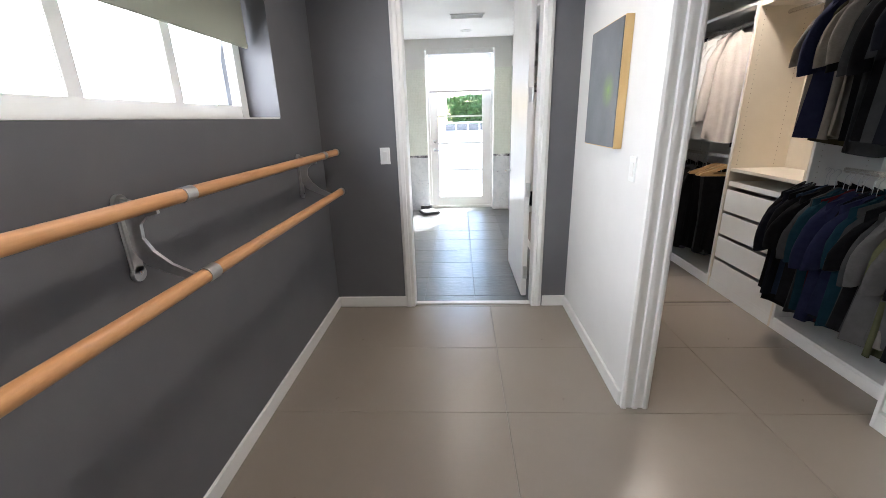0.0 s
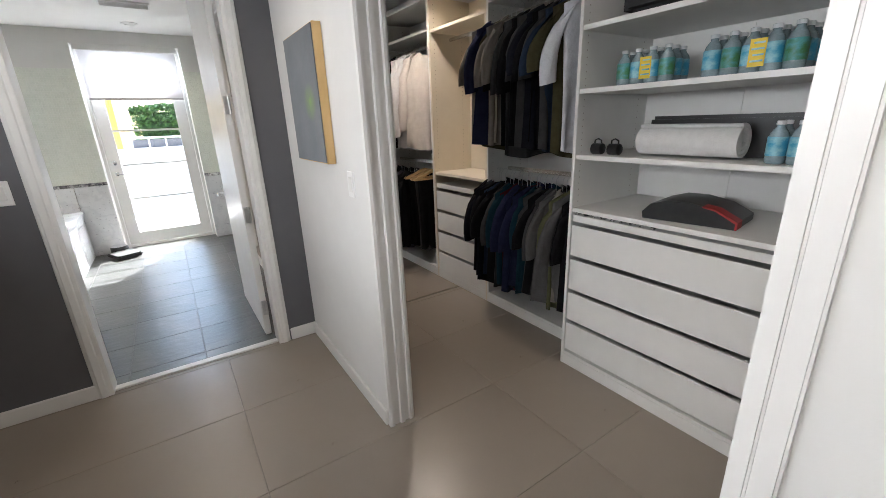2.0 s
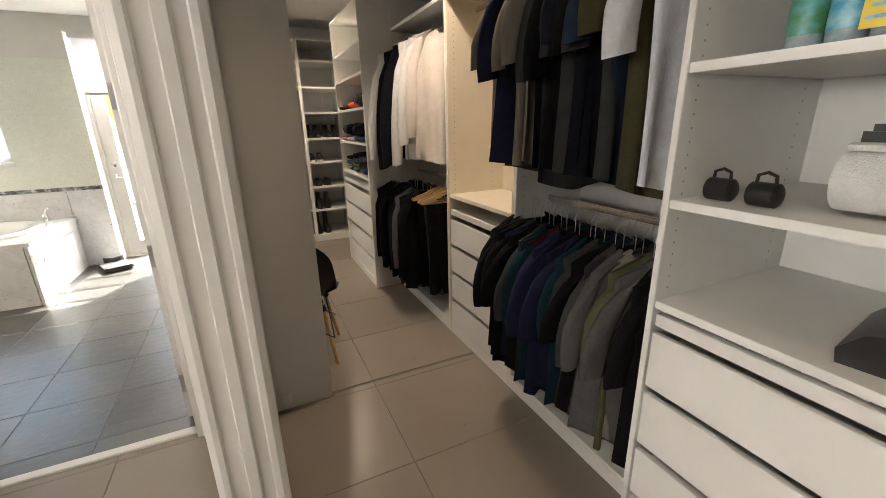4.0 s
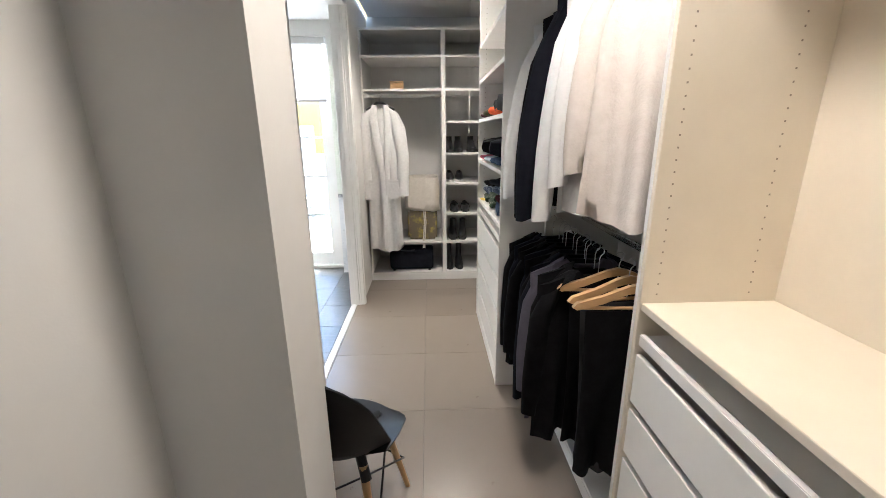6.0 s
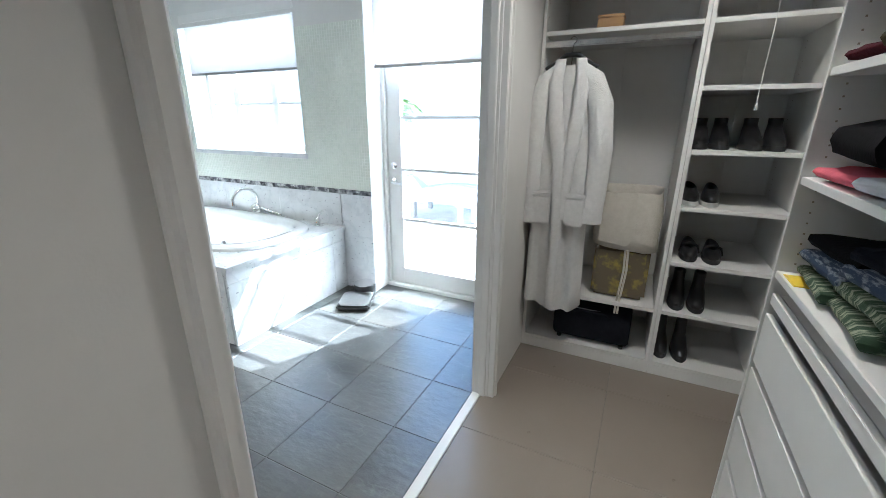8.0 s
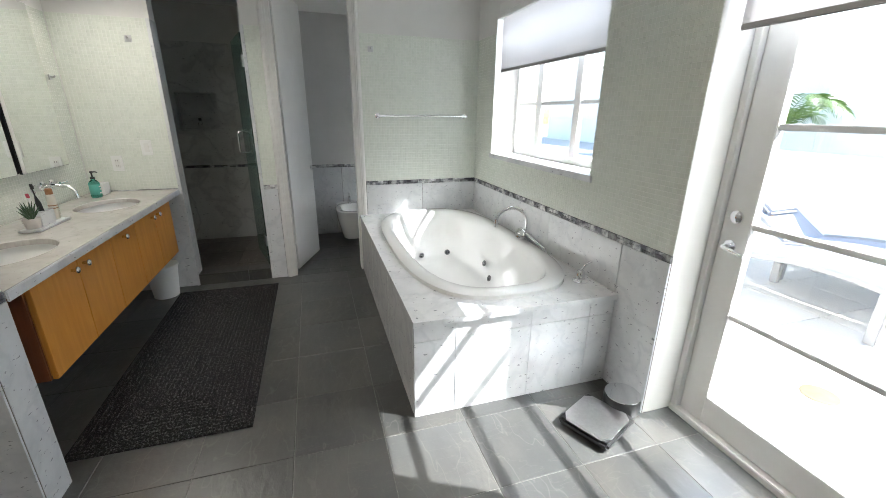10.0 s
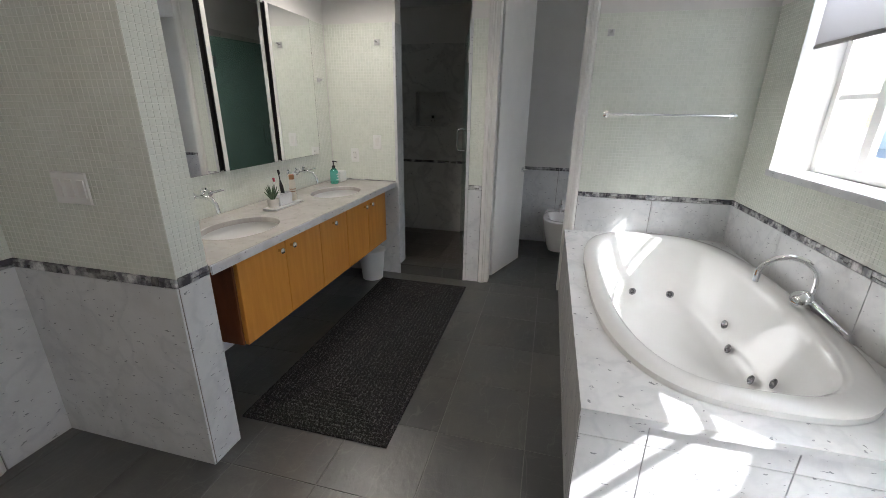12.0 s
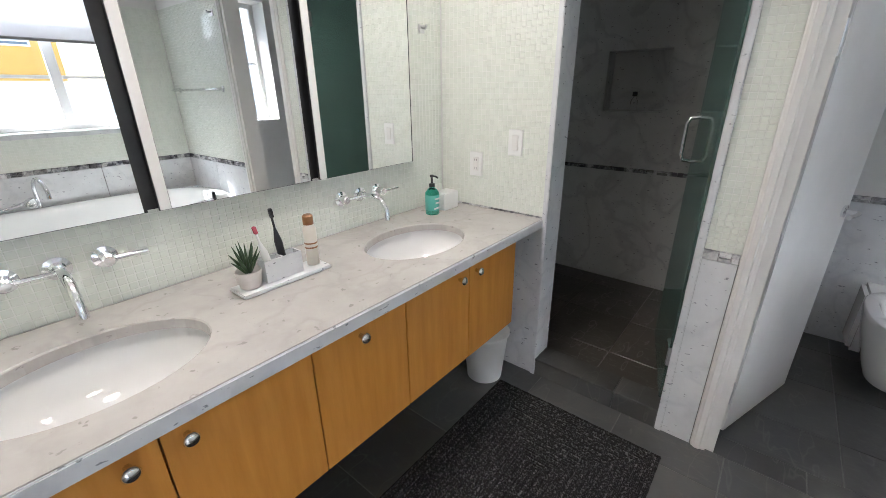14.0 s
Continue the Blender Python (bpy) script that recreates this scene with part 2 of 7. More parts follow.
# ---- mesh helpers ----
class Shape:
    """A mesh put together from simple shaped solids."""

    def __init__(self):
        self.v, self.f, self.smooth = [], [], False

    def add(self, verts, faces):
        k = len(self.v)
        self.v += [tuple(v) for v in verts]
        self.f += [tuple(i + k for i in f) for f in faces]
        return self

    def box(self, x0, x1, y0, y1, z0, z1, c=0.0):
        """A box; c: width of the chamfer along all edges."""
        x0, x1, y0, y1, z0, z1 = min(x0, x1), max(x0, x1), min(y0, y1), max(y0, y1), min(z0, z1), max(z0, z1)
        c = min(c, (x1 - x0) * 0.45, (y1 - y0) * 0.45, (z1 - z0) * 0.45)
        if c <= 0:
            return self.add([(x, y, z) for x in (x0, x1) for y in (y0, y1) for z in (z0, z1)],
                            [(0, 1, 3, 2), (4, 6, 7, 5), (0, 4, 5, 1), (2, 3, 7, 6), (0, 2, 6, 4), (1, 5, 7, 3)])
        bm = bmesh.new()
        bmesh.ops.create_cube(bm, size=1.0)
        for v in bm.verts:
            v.co = Vector(((x0 + x1) / 2 + v.co.x * (x1 - x0), (y0 + y1) / 2 + v.co.y * (y1 - y0), (z0 + z1) / 2 + v.co.z * (z1 - z0)))
        bmesh.ops.bevel(bm, geom=bm.edges[:], offset=c, segments=2, affect="EDGES")
        return self.take(bm)

    def take(self, bm, m=None):
        bm.verts.index_update()
        self.add([(m @ v.co if m else v.co) for v in bm.verts], [[v.index for v in f.verts] for f in bm.faces])
        bm.free()
        return self

    def rod(self, a, b, r, r2=None, sides=12, caps=True):
        a, b = Vector(a), Vector(b)
        r2 = r if r2 is None else r2
        q = (b - a).to_track_quat("Z", "Y")
        ring = lambda p, rad: [p + q @ Vector((rad * math.cos(2 * math.pi * i / sides), rad * math.sin(2 * math.pi * i / sides), 0)) for i in range(sides)]
        f = [(i, (i + 1) % sides, sides + (i + 1) % sides, sides + i) for i in range(sides)]
        if caps:
            f += [tuple(range(sides))[::-1], tuple(range(sides, 2 * sides))]
        return self.add(ring(a, r) + ring(b, r2), f)

    def pipe(self, points, r, sides=10):
        """A round tube along points; r: one radius, or one for each point."""
        pts = [Vector(p) for p in points]
        rs = r if isinstance(r, (list, tuple)) else [r] * len(pts)
        verts, up = [], Vector((0.13, 0.21, 0.97))
        for i, p in enumerate(pts):
            d = (pts[min(i + 1, len(pts) - 1)] - pts[max(i - 1, 0)]).normalized()
            s = d.cross(up)
            s = s.normalized() if s.length > 1e-4 else Vector((1, 0, 0))
            t = s.cross(d)
            up = t
            verts += [p + rs[i] * (s * math.cos(2 * math.pi * k / sides) + t * math.sin(2 * math.pi * k / sides)) for k in range(sides)]
        n = len(pts)
        f = [(i * sides + k, i * sides + (k + 1) % sides, (i + 1) * sides + (k + 1) % sides, (i + 1) * sides + k) for i in range(n - 1) for k in range(sides)]
        return self.add(verts, f + [tuple(range(sides))[::-1], tuple(range((n - 1) * sides, n * sides))])

    def lathe(self, profile, centre=(0, 0, 0), sides=24, sx=1.0, sy=1.0, m=None):
        """Turns (radius, height) pairs round the upright axis."""
        c = Vector(centre)
        verts = [c + Vector((sx * r * math.cos(2 * math.pi * k / sides), sy * r * math.sin(2 * math.pi * k / sides), z)) for r, z in profile for k in range(sides)]
        if m:
            verts = [m @ v for v in verts]
        n = len(profile)
        f = [(i * sides + k, i * sides + (k + 1) % sides, (i + 1) * sides + (k + 1) % sides, (i + 1) * sides + k) for i in range(n - 1) for k in range(sides)]
        if profile[0][0] > 0:
            f.append(tuple(range(sides))[::-1])
        if profile[-1][0] > 0:
            f.append(tuple(range((n - 1) * sides, n * sides)))
        return self.add(verts, f)

    def prism(self, outline, a0, a1, axis="x"):
        """An outline in two axes, drawn out along the third from a0 to a1."""
        put = {"x": lambda u, v, a: (a, u, v), "y": lambda u, v, a: (u, a, v), "z": lambda u, v, a: (u, v, a)}[axis]
        n = len(outline)
        return self.add([put(u, v, a) for a in (a0, a1) for u, v in outline],
                        [(i, (i + 1) % n, n + (i + 1) % n, n + i) for i in range(n)] + [tuple(range(n))[::-1], tuple(range(n, 2 * n))])

    def moved(self, m):
        self.v = [tuple(m @ Vector(v)) for v in self.v]
        return self

    def mesh(self, name):
        me = bpy.data.meshes.new(name)
        me.from_pydata(self.v, [], self.f)
        bm = bmesh.new()
        bm.from_mesh(me)
        bmesh.ops.recalc_face_normals(bm, faces=bm.faces[:])
        bm.to_mesh(me)
        bm.free()
        return me


def part(name, shape, mat, parent=None, label="", smooth=None):
    """One mesh object under a thing or a part. smooth: the angle in degrees up to which edges shade smooth."""
    me = shape if isinstance(shape, bpy.types.Mesh) else shape.mesh(name)
    if mat and not me.materials:
        me.materials.append(mat)
    ob = new(name, me)
    if smooth:
        me.shade_smooth()
        me.set_sharp_from_angle(angle=radians(smooth))
    if parent:
        ob.parent = parent
    if label:
        tagged(ob, label)
    return ob


def thing(name, label, category, m=None, group=""):
    ob = new(name)
    ob.empty_display_size = 0.1
    if m is not None:
        ob.matrix_world = m
    return tagged(ob, label, category, group)


def structure(name, shape, mat, label="", smooth=None):
    ob = part(name, shape, mat, None, "", smooth)
    return tagged(ob, label, "", "", "structure")


def slab_with_holes(axis, a0, a1, u0, u1, z0, z1, holes=()):
    """A wall that is thick along axis from a0 to a1 and runs from u0 to u1, with openings (u, u, z, z) through it."""
    s = Shape()

    def piece(ua, ub, za, zb):
        if ub - ua > 1e-4 and zb - za > 1e-4:
            s.box(a0, a1, ua, ub, za, zb) if axis == "x" else s.box(ua, ub, a0, a1, za, zb)

    u = u0
    for h0, h1, hz0, hz1 in sorted(holes):
        piece(u, h0, z0, z1)
        piece(h0, h1, z0, hz0)
        piece(h0, h1, hz1, z1)
        u = h1
    piece(u, u1, z0, z1)
    return s


# ---- the plan: hall, closet, bathroom ----
CEIL_HALL, CEIL_BATH, DOOR_H = 2.60, 2.50, 2.40
HALL_X0, HALL_Y1, HALL_X1 = -0.98, 2.91, 0.79      # grey wall, far wall, white wall
CL_X0, CL_X1, CL_Y1 = 0.85, 2.50, 6.78             # closet
BA_X0, BA_X1, BA_Y0, BA_Y1 = -2.97, 0.76, 3.02, 6.45
VAN_Y = 3.252

floor_hall = structure("floor_1", Shape().box(-1.2, 2.7, -3.2, 2.955, -0.1, -0.006), GROUT, "grey-brown porcelain tile floor of hall")
floor_closet = structure("floor_2", Shape().box(0.752, 2.7, 2.955, 6.9, -0.1, -0.006), GROUT, "grey-brown porcelain tile floor of the closet")
floor_bath = structure("floor_3", Shape().box(-4.6, 0.751, 2.965, 6.68, -0.1, -0.003), SLATE_GROUT, "grey slate tile floor of the bathroom")

structure("wall_hall_window", slab_with_holes("x", -1.26, HALL_X0, -3.2, 2.91, 0, CEIL_HALL, [(-1.2, 2.29, 1.43, 2.25)]), PAINT_GREY, "dark grey painted hall wall with window")
structure("wall_hall_far", slab_with_holes("y", HALL_Y1, 2.965, -1.26, HALL_X1, 0, CEIL_HALL, [(-0.39, 0.55, 0, DOOR_H)]), PAINT_GREY, "dark grey painted wall with doorway")
structure("wall_bath_entry", slab_with_holes("y", 2.967, BA_Y0, -0.86, BA_X1, 0, CEIL_HALL, [(-0.39, 0.55, 0, DOOR_H)]), PAINT_WHITE, "white bathroom side of the doorway wall")
structure("wall_partition", slab_with_holes("x", HALL_X1, 0.895, -3.2, 2.96, 0, CEIL_HALL, [(0.36, 1.745, 0, DOOR_H)]), PAINT_WHITE, "white partition wall with wide cased opening")
structure("wall_pier", Shape().box(0.84, 1.179, 2.915, 3.13, 0, CEIL_HALL), PAINT_WHITE, "white boxed pier in the closet")
structure("wall_closet_bath", slab_with_holes("x", BA_X1, CL_X0, 2.967, 6.78, 0, CEIL_HALL, [(4.142, 5.573, 0, DOOR_H)]), PAINT_WHITE, "white wall between closet and bathroom")
structure("wall_closet_right", Shape().box(CL_X1, 2.62, -3.2, 6.9, 0, CEIL_HALL), PAINT_WHITE, "white closet wall behind the wardrobes")
structure("wall_closet_back", Shape().box(0.852, CL_X1, CL_Y1, 6.9, 0, CEIL_HALL), PAINT_WHITE, "white closet end wall")
structure("wall_hall_back", Shape().box(-1.26, CL_X1, -3.3, -3.2, 0, CEIL_HALL), PAINT_WHITE, "white hall wall behind the start")
structure("wall_pillar", Shape().box(-0.853, -0.707, 3.022, 3.843, 0, CEIL_BATH), PAINT_WHITE, "white stub wall beside the vanity")
structure("wall_vanity", Shape().box(-4.5, -0.855, 3.19, VAN_Y - 0.007, 0, CEIL_BATH), PAINT_WHITE, "white wall behind the vanity")
structure("wall_wet", slab_with_holes("x", -3.09, BA_X0, VAN_Y - 0.006, 6.45, 0, CEIL_BATH, [(3.87, 4.47, 0, CEIL_BATH), (4.66, 5.32, 0, CEIL_BATH)]), PAINT_WHITE,
          "white wall with shower and toilet openings")
structure("wall_shower_back", slab_with_holes("x", -4.5, -4.36, 3.31, 6.45, 0, CEIL_BATH, [(3.585, 3.975, 1.268, 1.65)]), PAINT_WHITE, "wall behind shower and toilet")
structure("wall_shower_side", Shape().box(-4.36, -3.09, 4.55, 4.63, 0, CEIL_BATH), PAINT_WHITE, "partition between shower and toilet room")
structure("wall_garden", slab_with_holes("y", BA_Y1, 6.86, -4.5, 0.755, 0, CEIL_BATH + 0.4,
                                         [(-4.0, -3.45, 1.13, 2.3), (-2.58, -1.16, 1.12, 2.20), (-0.505, 0.505, 0, 2.36)]), PAINT_WHITE, "white outer wall with window and garden door")
structure("ceiling_hall", Shape().box(-1.26, 2.62, -3.3, 2.96, CEIL_HALL, CEIL_HALL + 0.1), CEILING_WHITE, "white hall ceiling")
structure("ceiling_closet", Shape().box(0.87, 2.62, 2.96, 6.9, CEIL_HALL, CEIL_HALL + 0.1), CEILING_WHITE, "white closet ceiling")
structure("ceiling_bath", Shape().box(-4.5, 0.76, 2.967, 6.86, CEIL_BATH, CEIL_BATH + 0.08), CEILING_WHITE, "white bathroom ceiling")


# baseboards
def baseboard(x0, x1, y0, y1):
    s = Shape().box(x0, x1, y0, y1, 0, 0.085, 0.004)
    return structure("baseboard", s, TRIM_WHITE, "white painted baseboard")


baseboard(HALL_X0, -0.966, -3.1, 2.91)
baseboard(-0.966, -0.435, 2.896, 2.91)
baseboard(0.615, 0.79, 2.896, 2.91)
baseboard(0.776, 0.79, 1.747, 2.896)
baseboard(0.776, 0.79, -3.1, 0.324)


# casings: profiled boards round an opening
def casing_board(width=0.075, deep=0.02):
    """Profile across the board (u from the opening outwards, v off the wall)."""
    w, d = width, deep
    return [(0, 0), (0, d * 0.55), (0.006, d * 0.7), (w * 0.3, d * 0.7), (w * 0.38, d), (w * 0.72, d), (w * 0.8, d * 0.75), (w * 0.92, d * 0.6), (w, d * 0.3), (w, 0)]


def casing(axis, face, out, u0, u1, top, width=0.075, deep=0.02, name="trim"):
    """Two uprights and a head; the wall's face lies at `face` along axis, the boards stand off it towards `out`."""
    s = Shape()
    prof = casing_board(width, deep)
    for u, sign in ((u0, -1), (u1, 1)):
        pts = [(u + sign * p, face + out * q) for p, q in prof]
        s.prism([(b, a) for a, b in pts] if axis == "x" else pts, 0, top + width, "z")
    pts = [(face + out * q, top + p) for p, q in prof]
    if axis == "x":
        s.prism([(a, b) for a, b in pts], u0, u1, "y")
    else:
        s.prism([(a, b) for a, b in pts], u0, u1, "x")
    return structure(name, s, TRIM_WHITE, "white moulded door casing")


def jamb(axis, a0, a1, u0, u1, top, t=0.018):
    """The lining of an opening."""
    s = Shape()
    for ua, ub in ((u0, u0 + t), (u1 - t, u1)):
        s.box(a0, a1, ua, ub, 0, top) if axis == "x" else s.box(ua, ub, a0, a1, 0, top)
    s.box(a0, a1, u0 + t, u1 - t, top - t, top) if axis == "x" else s.box(u0 + t, u1 - t, a0, a1, top - t, top)
    return structure("trim", s, TRIM_WHITE, "white door lining")


jamb("y", 2.908, 3.022, -0.39, 0.55, DOOR_H)
casing("y", 2.91, -1, -0.372, 0.532, DOOR_H - 0.018)
casing("y", 3.022, 1, -0.372, 0.532, DOOR_H - 0.018)
structure("trim", Shape().prism([(0.788, 1.746), (0.788, 1.726), (0.80, 1.722), (0.811, 1.722), (0.815, 1.731), (0.842, 1.731), (0.846, 1.72), (0.866, 1.72), (0.870, 1.730), (0.892, 1.730), (0.896, 1.72), (0.908, 1.72),
                                 (0.92, 1.728), (0.92, 1.80), (0.908, 1.805), (0.896, 1.805), (0.896, 1.746)], 0, DOOR_H, "z"), TRIM_WHITE, "white moulded end of the partition")
structure("trim", Shape().box(0.772, 0.915, 0.36, 0.39, 0, DOOR_H, 0.004).box(0.772, 0.79, 0.325, 0.3595, 0, DOOR_H, 0.004), TRIM_WHITE, "white moulded end of the partition")
structure("trim", Shape().box(0.78, 0.915, 0.391, 1.719, DOOR_H - 0.02, DOOR_H - 0.001, 0.003), TRIM_WHITE, "white head of the opening")
jamb("x", 0.758, 0.852, 4.142, 5.573, DOOR_H)
casing("x", 0.852, 1, 4.16, 5.555, DOOR_H - 0.018, 0.055, 0.026)
casing("x", 0.758, -1, 4.16, 5.555, DOOR_H - 0.018, 0.075)
for y0, side in ((4.16, 1), (5.555, -1)):
    structure("trim", Shape().prism([(0.785, y0), (0.787, y0 + side * 0.010), (0.792, y0 + side * 0.012), (0.818, y0 + side * 0.012), (0.823, y0 + side * 0.010), (0.825, y0 + side * 0.004), (0.838, y0 + side * 0.004), (0.84, y0)], 0, DOOR_H - 0.02, "z"),
              TRIM_WHITE, "white door stop moulding")
jamb("x", -3.092, -2.968, 4.655, 5.325, CEIL_BATH - 0.002, 0.035)
structure("trim", Shape().prism([(-2.968 + q, 4.66 - p) for p, q in casing_board(0.055)], 0, CEIL_BATH - 0.003, "z"), TRIM_WHITE, "white moulded door casing")
structure("trim", Shape().prism([(-2.968 + q, 5.32 + p) for p, q in casing_board(0.05)], 0, CEIL_BATH - 0.003, "z"), TRIM_WHITE, "white moulded door casing")
# thresholds
structure("threshold_1", Shape().box(-0.372, 0.532, 2.935, 2.985, -0.006, 0.008, 0.003), TRIM_WHITE, "pale marble door threshold")
structure("threshold_2", Shape().box(0.752, 0.80, 4.162, 5.553, -0.006, 0.006, 0.003), TRIM_WHITE, "pale marble threshold between closet and bathroom")


# ---- windows, garden door, blinds ----
def sash_window(name, label, along, u0, u1, z0, z1, a0, a1, cols, rows, bar=0.022, rim=0.045, uprights=(), cross=()):
    """A framed window; along: the axis it runs along; a0, a1: its depth."""
    put = (lambda s, ua, ub, za, zb, da, db: s.box(ua, ub, da, db, za, zb, 0.003)) if along == "x" else (lambda s, ua, ub, za, zb, da, db: s.box(da, db, ua, ub, za, zb, 0.003))
    root = thing(name, label, "window")
    tagged(root, kind="structure")
    s = Shape()
    put(s, u0, u0 + rim, z0, z1, a0, a1), put(s, u1 - rim, u1, z0, z1, a0, a1)
    put(s, u0 + rim, u1 - rim, z0, z0 + rim, a0, a1), put(s, u0 + rim, u1 - rim, z1 - rim, z1, a0, a1)
    part("window_frame", s, TRIM_WHITE, root)
    mid = (a0 + a1) / 2
    us = list(uprights) or [u0 + rim + i * (u1 - u0 - 2 * rim) / cols for i in range(1, cols)]
    zs = list(cross) or [z0 + rim + j * (z1 - z0 - 2 * rim) / rows for j in range(1, rows)]
    for u in us:
        s = Shape()
        put(s, u - bar, u + bar, z0 + rim, z1 - rim, a0 + 0.008, a1 - 0.008)
        part("mullion", s, TRIM_WHITE, root)
    us = [u0 + rim - bar] + us + [u1 - rim + bar]
    for z in zs:
        for ua, ub in zip(us, us[1:]):
            s = Shape()
            put(s, ua + bar, ub - bar, z - 0.013, z + 0.013, a0 + 0.012, a1 - 0.012)
            part("glazing_bar", s, TRIM_WHITE, root)
    for ua, ub in zip(us, us[1:]):
        s = Shape()
        if along == "x":
            s.box(ua + bar, ub - bar, mid - 0.003, mid + 0.003, z0 + rim, z1 - rim)
        else:
            s.box(mid - 0.003, mid + 0.003, ua + bar, ub - bar, z0 + rim, z1 - rim)
        pane = part("pane", s, GLASS_CLEAR, root)
        pane.visible_shadow = False
    return root


sash_window("window_1", "white framed hall window with four tall panes", "y", -1.2, 2.29, 1.43, 2.25, -1.20, -1.15, 7, 1, 0.03, 0.07)
structure("window_sill_1", Shape().box(-1.20, -0.985, -1.199, 2.289, 1.431, 1.438), TRIM_WHITE, "white window sill")
sash_window("window_2", "white framed bathroom window with six panes", "x", -2.58, -1.16, 1.14, 2.20, 6.655, 6.705, 3, 3, 0.036, 0.045, (-2.19, -1.685), (1.553, 1.93))
structure("window_sill_2", Shape().box(-2.60, -1.14, 6.435, 6.70, 1.10, 1.139, 0.004), MARBLE, "white marble window sill")
sash_window("window_3", "small white toilet room window", "x", -4.0, -3.45, 1.13, 2.30, 6.66, 6.71, 1, 2)


def roller_blind(name, label, x0, x1, y, z0, z1, mat):
    root = thing(name, label, "roller blind")
    part("cloth", Shape().box(x0, x1, y - 0.0008, y + 0.0008, z0, z1 - 0.05), mat, root)
    part("hem_bar", Shape().box(x0, x1, y - 0.006, y + 0.006, z0 - 0.022, z0, 0.004), material("grey hem bar", (0.35, 0.34, 0.33), 0.5, second=(0.4, 0.39, 0.38), scale=9), root)
    part("valance", Shape().box(x0 - 0.02, x1 + 0.02, y - 0.03, y + 0.05, z1 - 0.07, z1, 0.004), TRIM_WHITE, root)
    return root


roller_blind("roller_blind", "white roller blind half drawn over the bathroom window", -2.52, -1.17, 6.475, 1.82, 2.30, BLIND)
roller_blind("roller_blind", "white roller blind half drawn over the garden door", -0.46, 0.46, 6.50, 1.80, 2.37, BLIND)
hb = thing("roller_blind", "grey-green roller blind partly drawn over the hall window", "roller blind")
part("cloth", Shape().box(-1.091, -1.089, -1.19, 2.26, 1.80, 2.25), BLIND_GREY, hb)
part("hem_bar", Shape().box(-1.097, -1.083, -1.19, 2.26, 1.775, 1.80, 0.004), BLIND_GREY, hb)

gd = tagged(thing("door_2", "white glazed garden door with four panes, closed", "door"), kind="structure")
s = Shape()
s.box(-0.47, -0.345, 6.655, 6.70, 0.03, 2.33, 0.003).box(0.345, 0.47, 6.655, 6.70, 0.03, 2.33, 0.003)
s.box(-0.345, 0.345, 6.655, 6.70, 0.03, 0.175, 0.003).box(-0.345, 0.345, 6.655, 6.70, 2.2, 2.33, 0.003)
part("door_leaf", s, TRIM_WHITE, gd)
for z in (0.61, 1.03, 1.435, 1.86):
    part("glazing_bar", Shape().box(-0.345, 0.345, 6.66, 6.695, z - 0.012, z + 0.012, 0.003), TRIM_WHITE, gd)
for z0, z1 in ((0.175, 0.598), (0.622, 1.018), (1.042, 1.423), (1.447, 1.848), (1.872, 2.2)):
    pane = part("pane", Shape().box(-0.345, 0.345, 6.675, 6.681, z0, z1), GLASS_CLEAR, gd)
    pane.visible_shadow = False
s = Shape().box(-0.504, -0.473, 6.63, 6.73, 0, 2.36, 0.002).box(0.473, 0.504, 6.63, 6.73, 0, 2.36, 0.002).box(-0.473, 0.473, 6.63, 6.73, 2.333, 2.36, 0.002)
part("door_frame", s, TRIM_WHITE, gd)
part("door_sill", Shape().box(-0.504, 0.504, 6.62, 6.86, -0.008, 0.028, 0.004), TRIM_WHITE, gd)
hd = part("door_handle", Shape().lathe([(0.026, 0), (0.026, 0.008), (0.012, 0.012), (0.012, 0.045)], m=pose(-0.41, 6.655, 0.93, 90)).pipe([(-0.41, 6.605, 0.93), (-0.36, 6.60, 0.925), (-0.31, 6.605, 0.915)], 0.009), CHROME, gd, "chrome lever handle", 40)
part("deadbolt", Shape().lathe([(0.028, 0), (0.028, 0.01), (0.015, 0.02), (0, 0.02)], m=pose(-0.41, 6.655, 1.06, 90)), CHROME, gd, "chrome deadbolt", 40)


# ---- panel doors ----
def plain_door(name, label, m, w, h):
    """A flush leaf from its hinge at the origin along x; its back face at y = 0."""
    root = tagged(thing(name, label, "door", m), kind="structure")
    part("door_leaf", Shape().box(0.014, w, 0, 0.04, 0.012, h, 0.003), TRIM_WHITE, root)
    for side, y in ((-1, -0.001), (1, 0.041)):
        part("door_handle", Shape().lathe([(0.026, 0), (0.026, 0.008), (0.01, 0.012), (0.01, 0.05)], m=pose(w - 0.06, y, 0.93, 90 if side < 0 else -90))
             .pipe([(w - 0.06, y + side * 0.05, 0.93), (w - 0.11, y + side * 0.055, 0.93), (w - 0.17, y + side * 0.05, 0.93)], 0.009), CHROME, root, "chrome lever handle", 40)
    for z in (0.22, 0.88, 1.55, 2.2):
        part("hinge", Shape().rod((-0.004, 0.006, z - 0.05), (-0.004, 0.006, z + 0.05), 0.007).box(-0.004, 0.0135, 0.006, 0.034, z - 0.05, z + 0.05), STEEL, root, "steel hinge", 40)
    return root


plain_door("door_1", "white flush entry door standing open against the wall", pose(0.518, 3.05, 0, 0, 0, 90.5), 0.88, 2.375)
plain_door("door_3", "white flush toilet door standing ajar", pose(-3.096, 4.70, 0, 0, 0, 160), 0.60, 2.42)


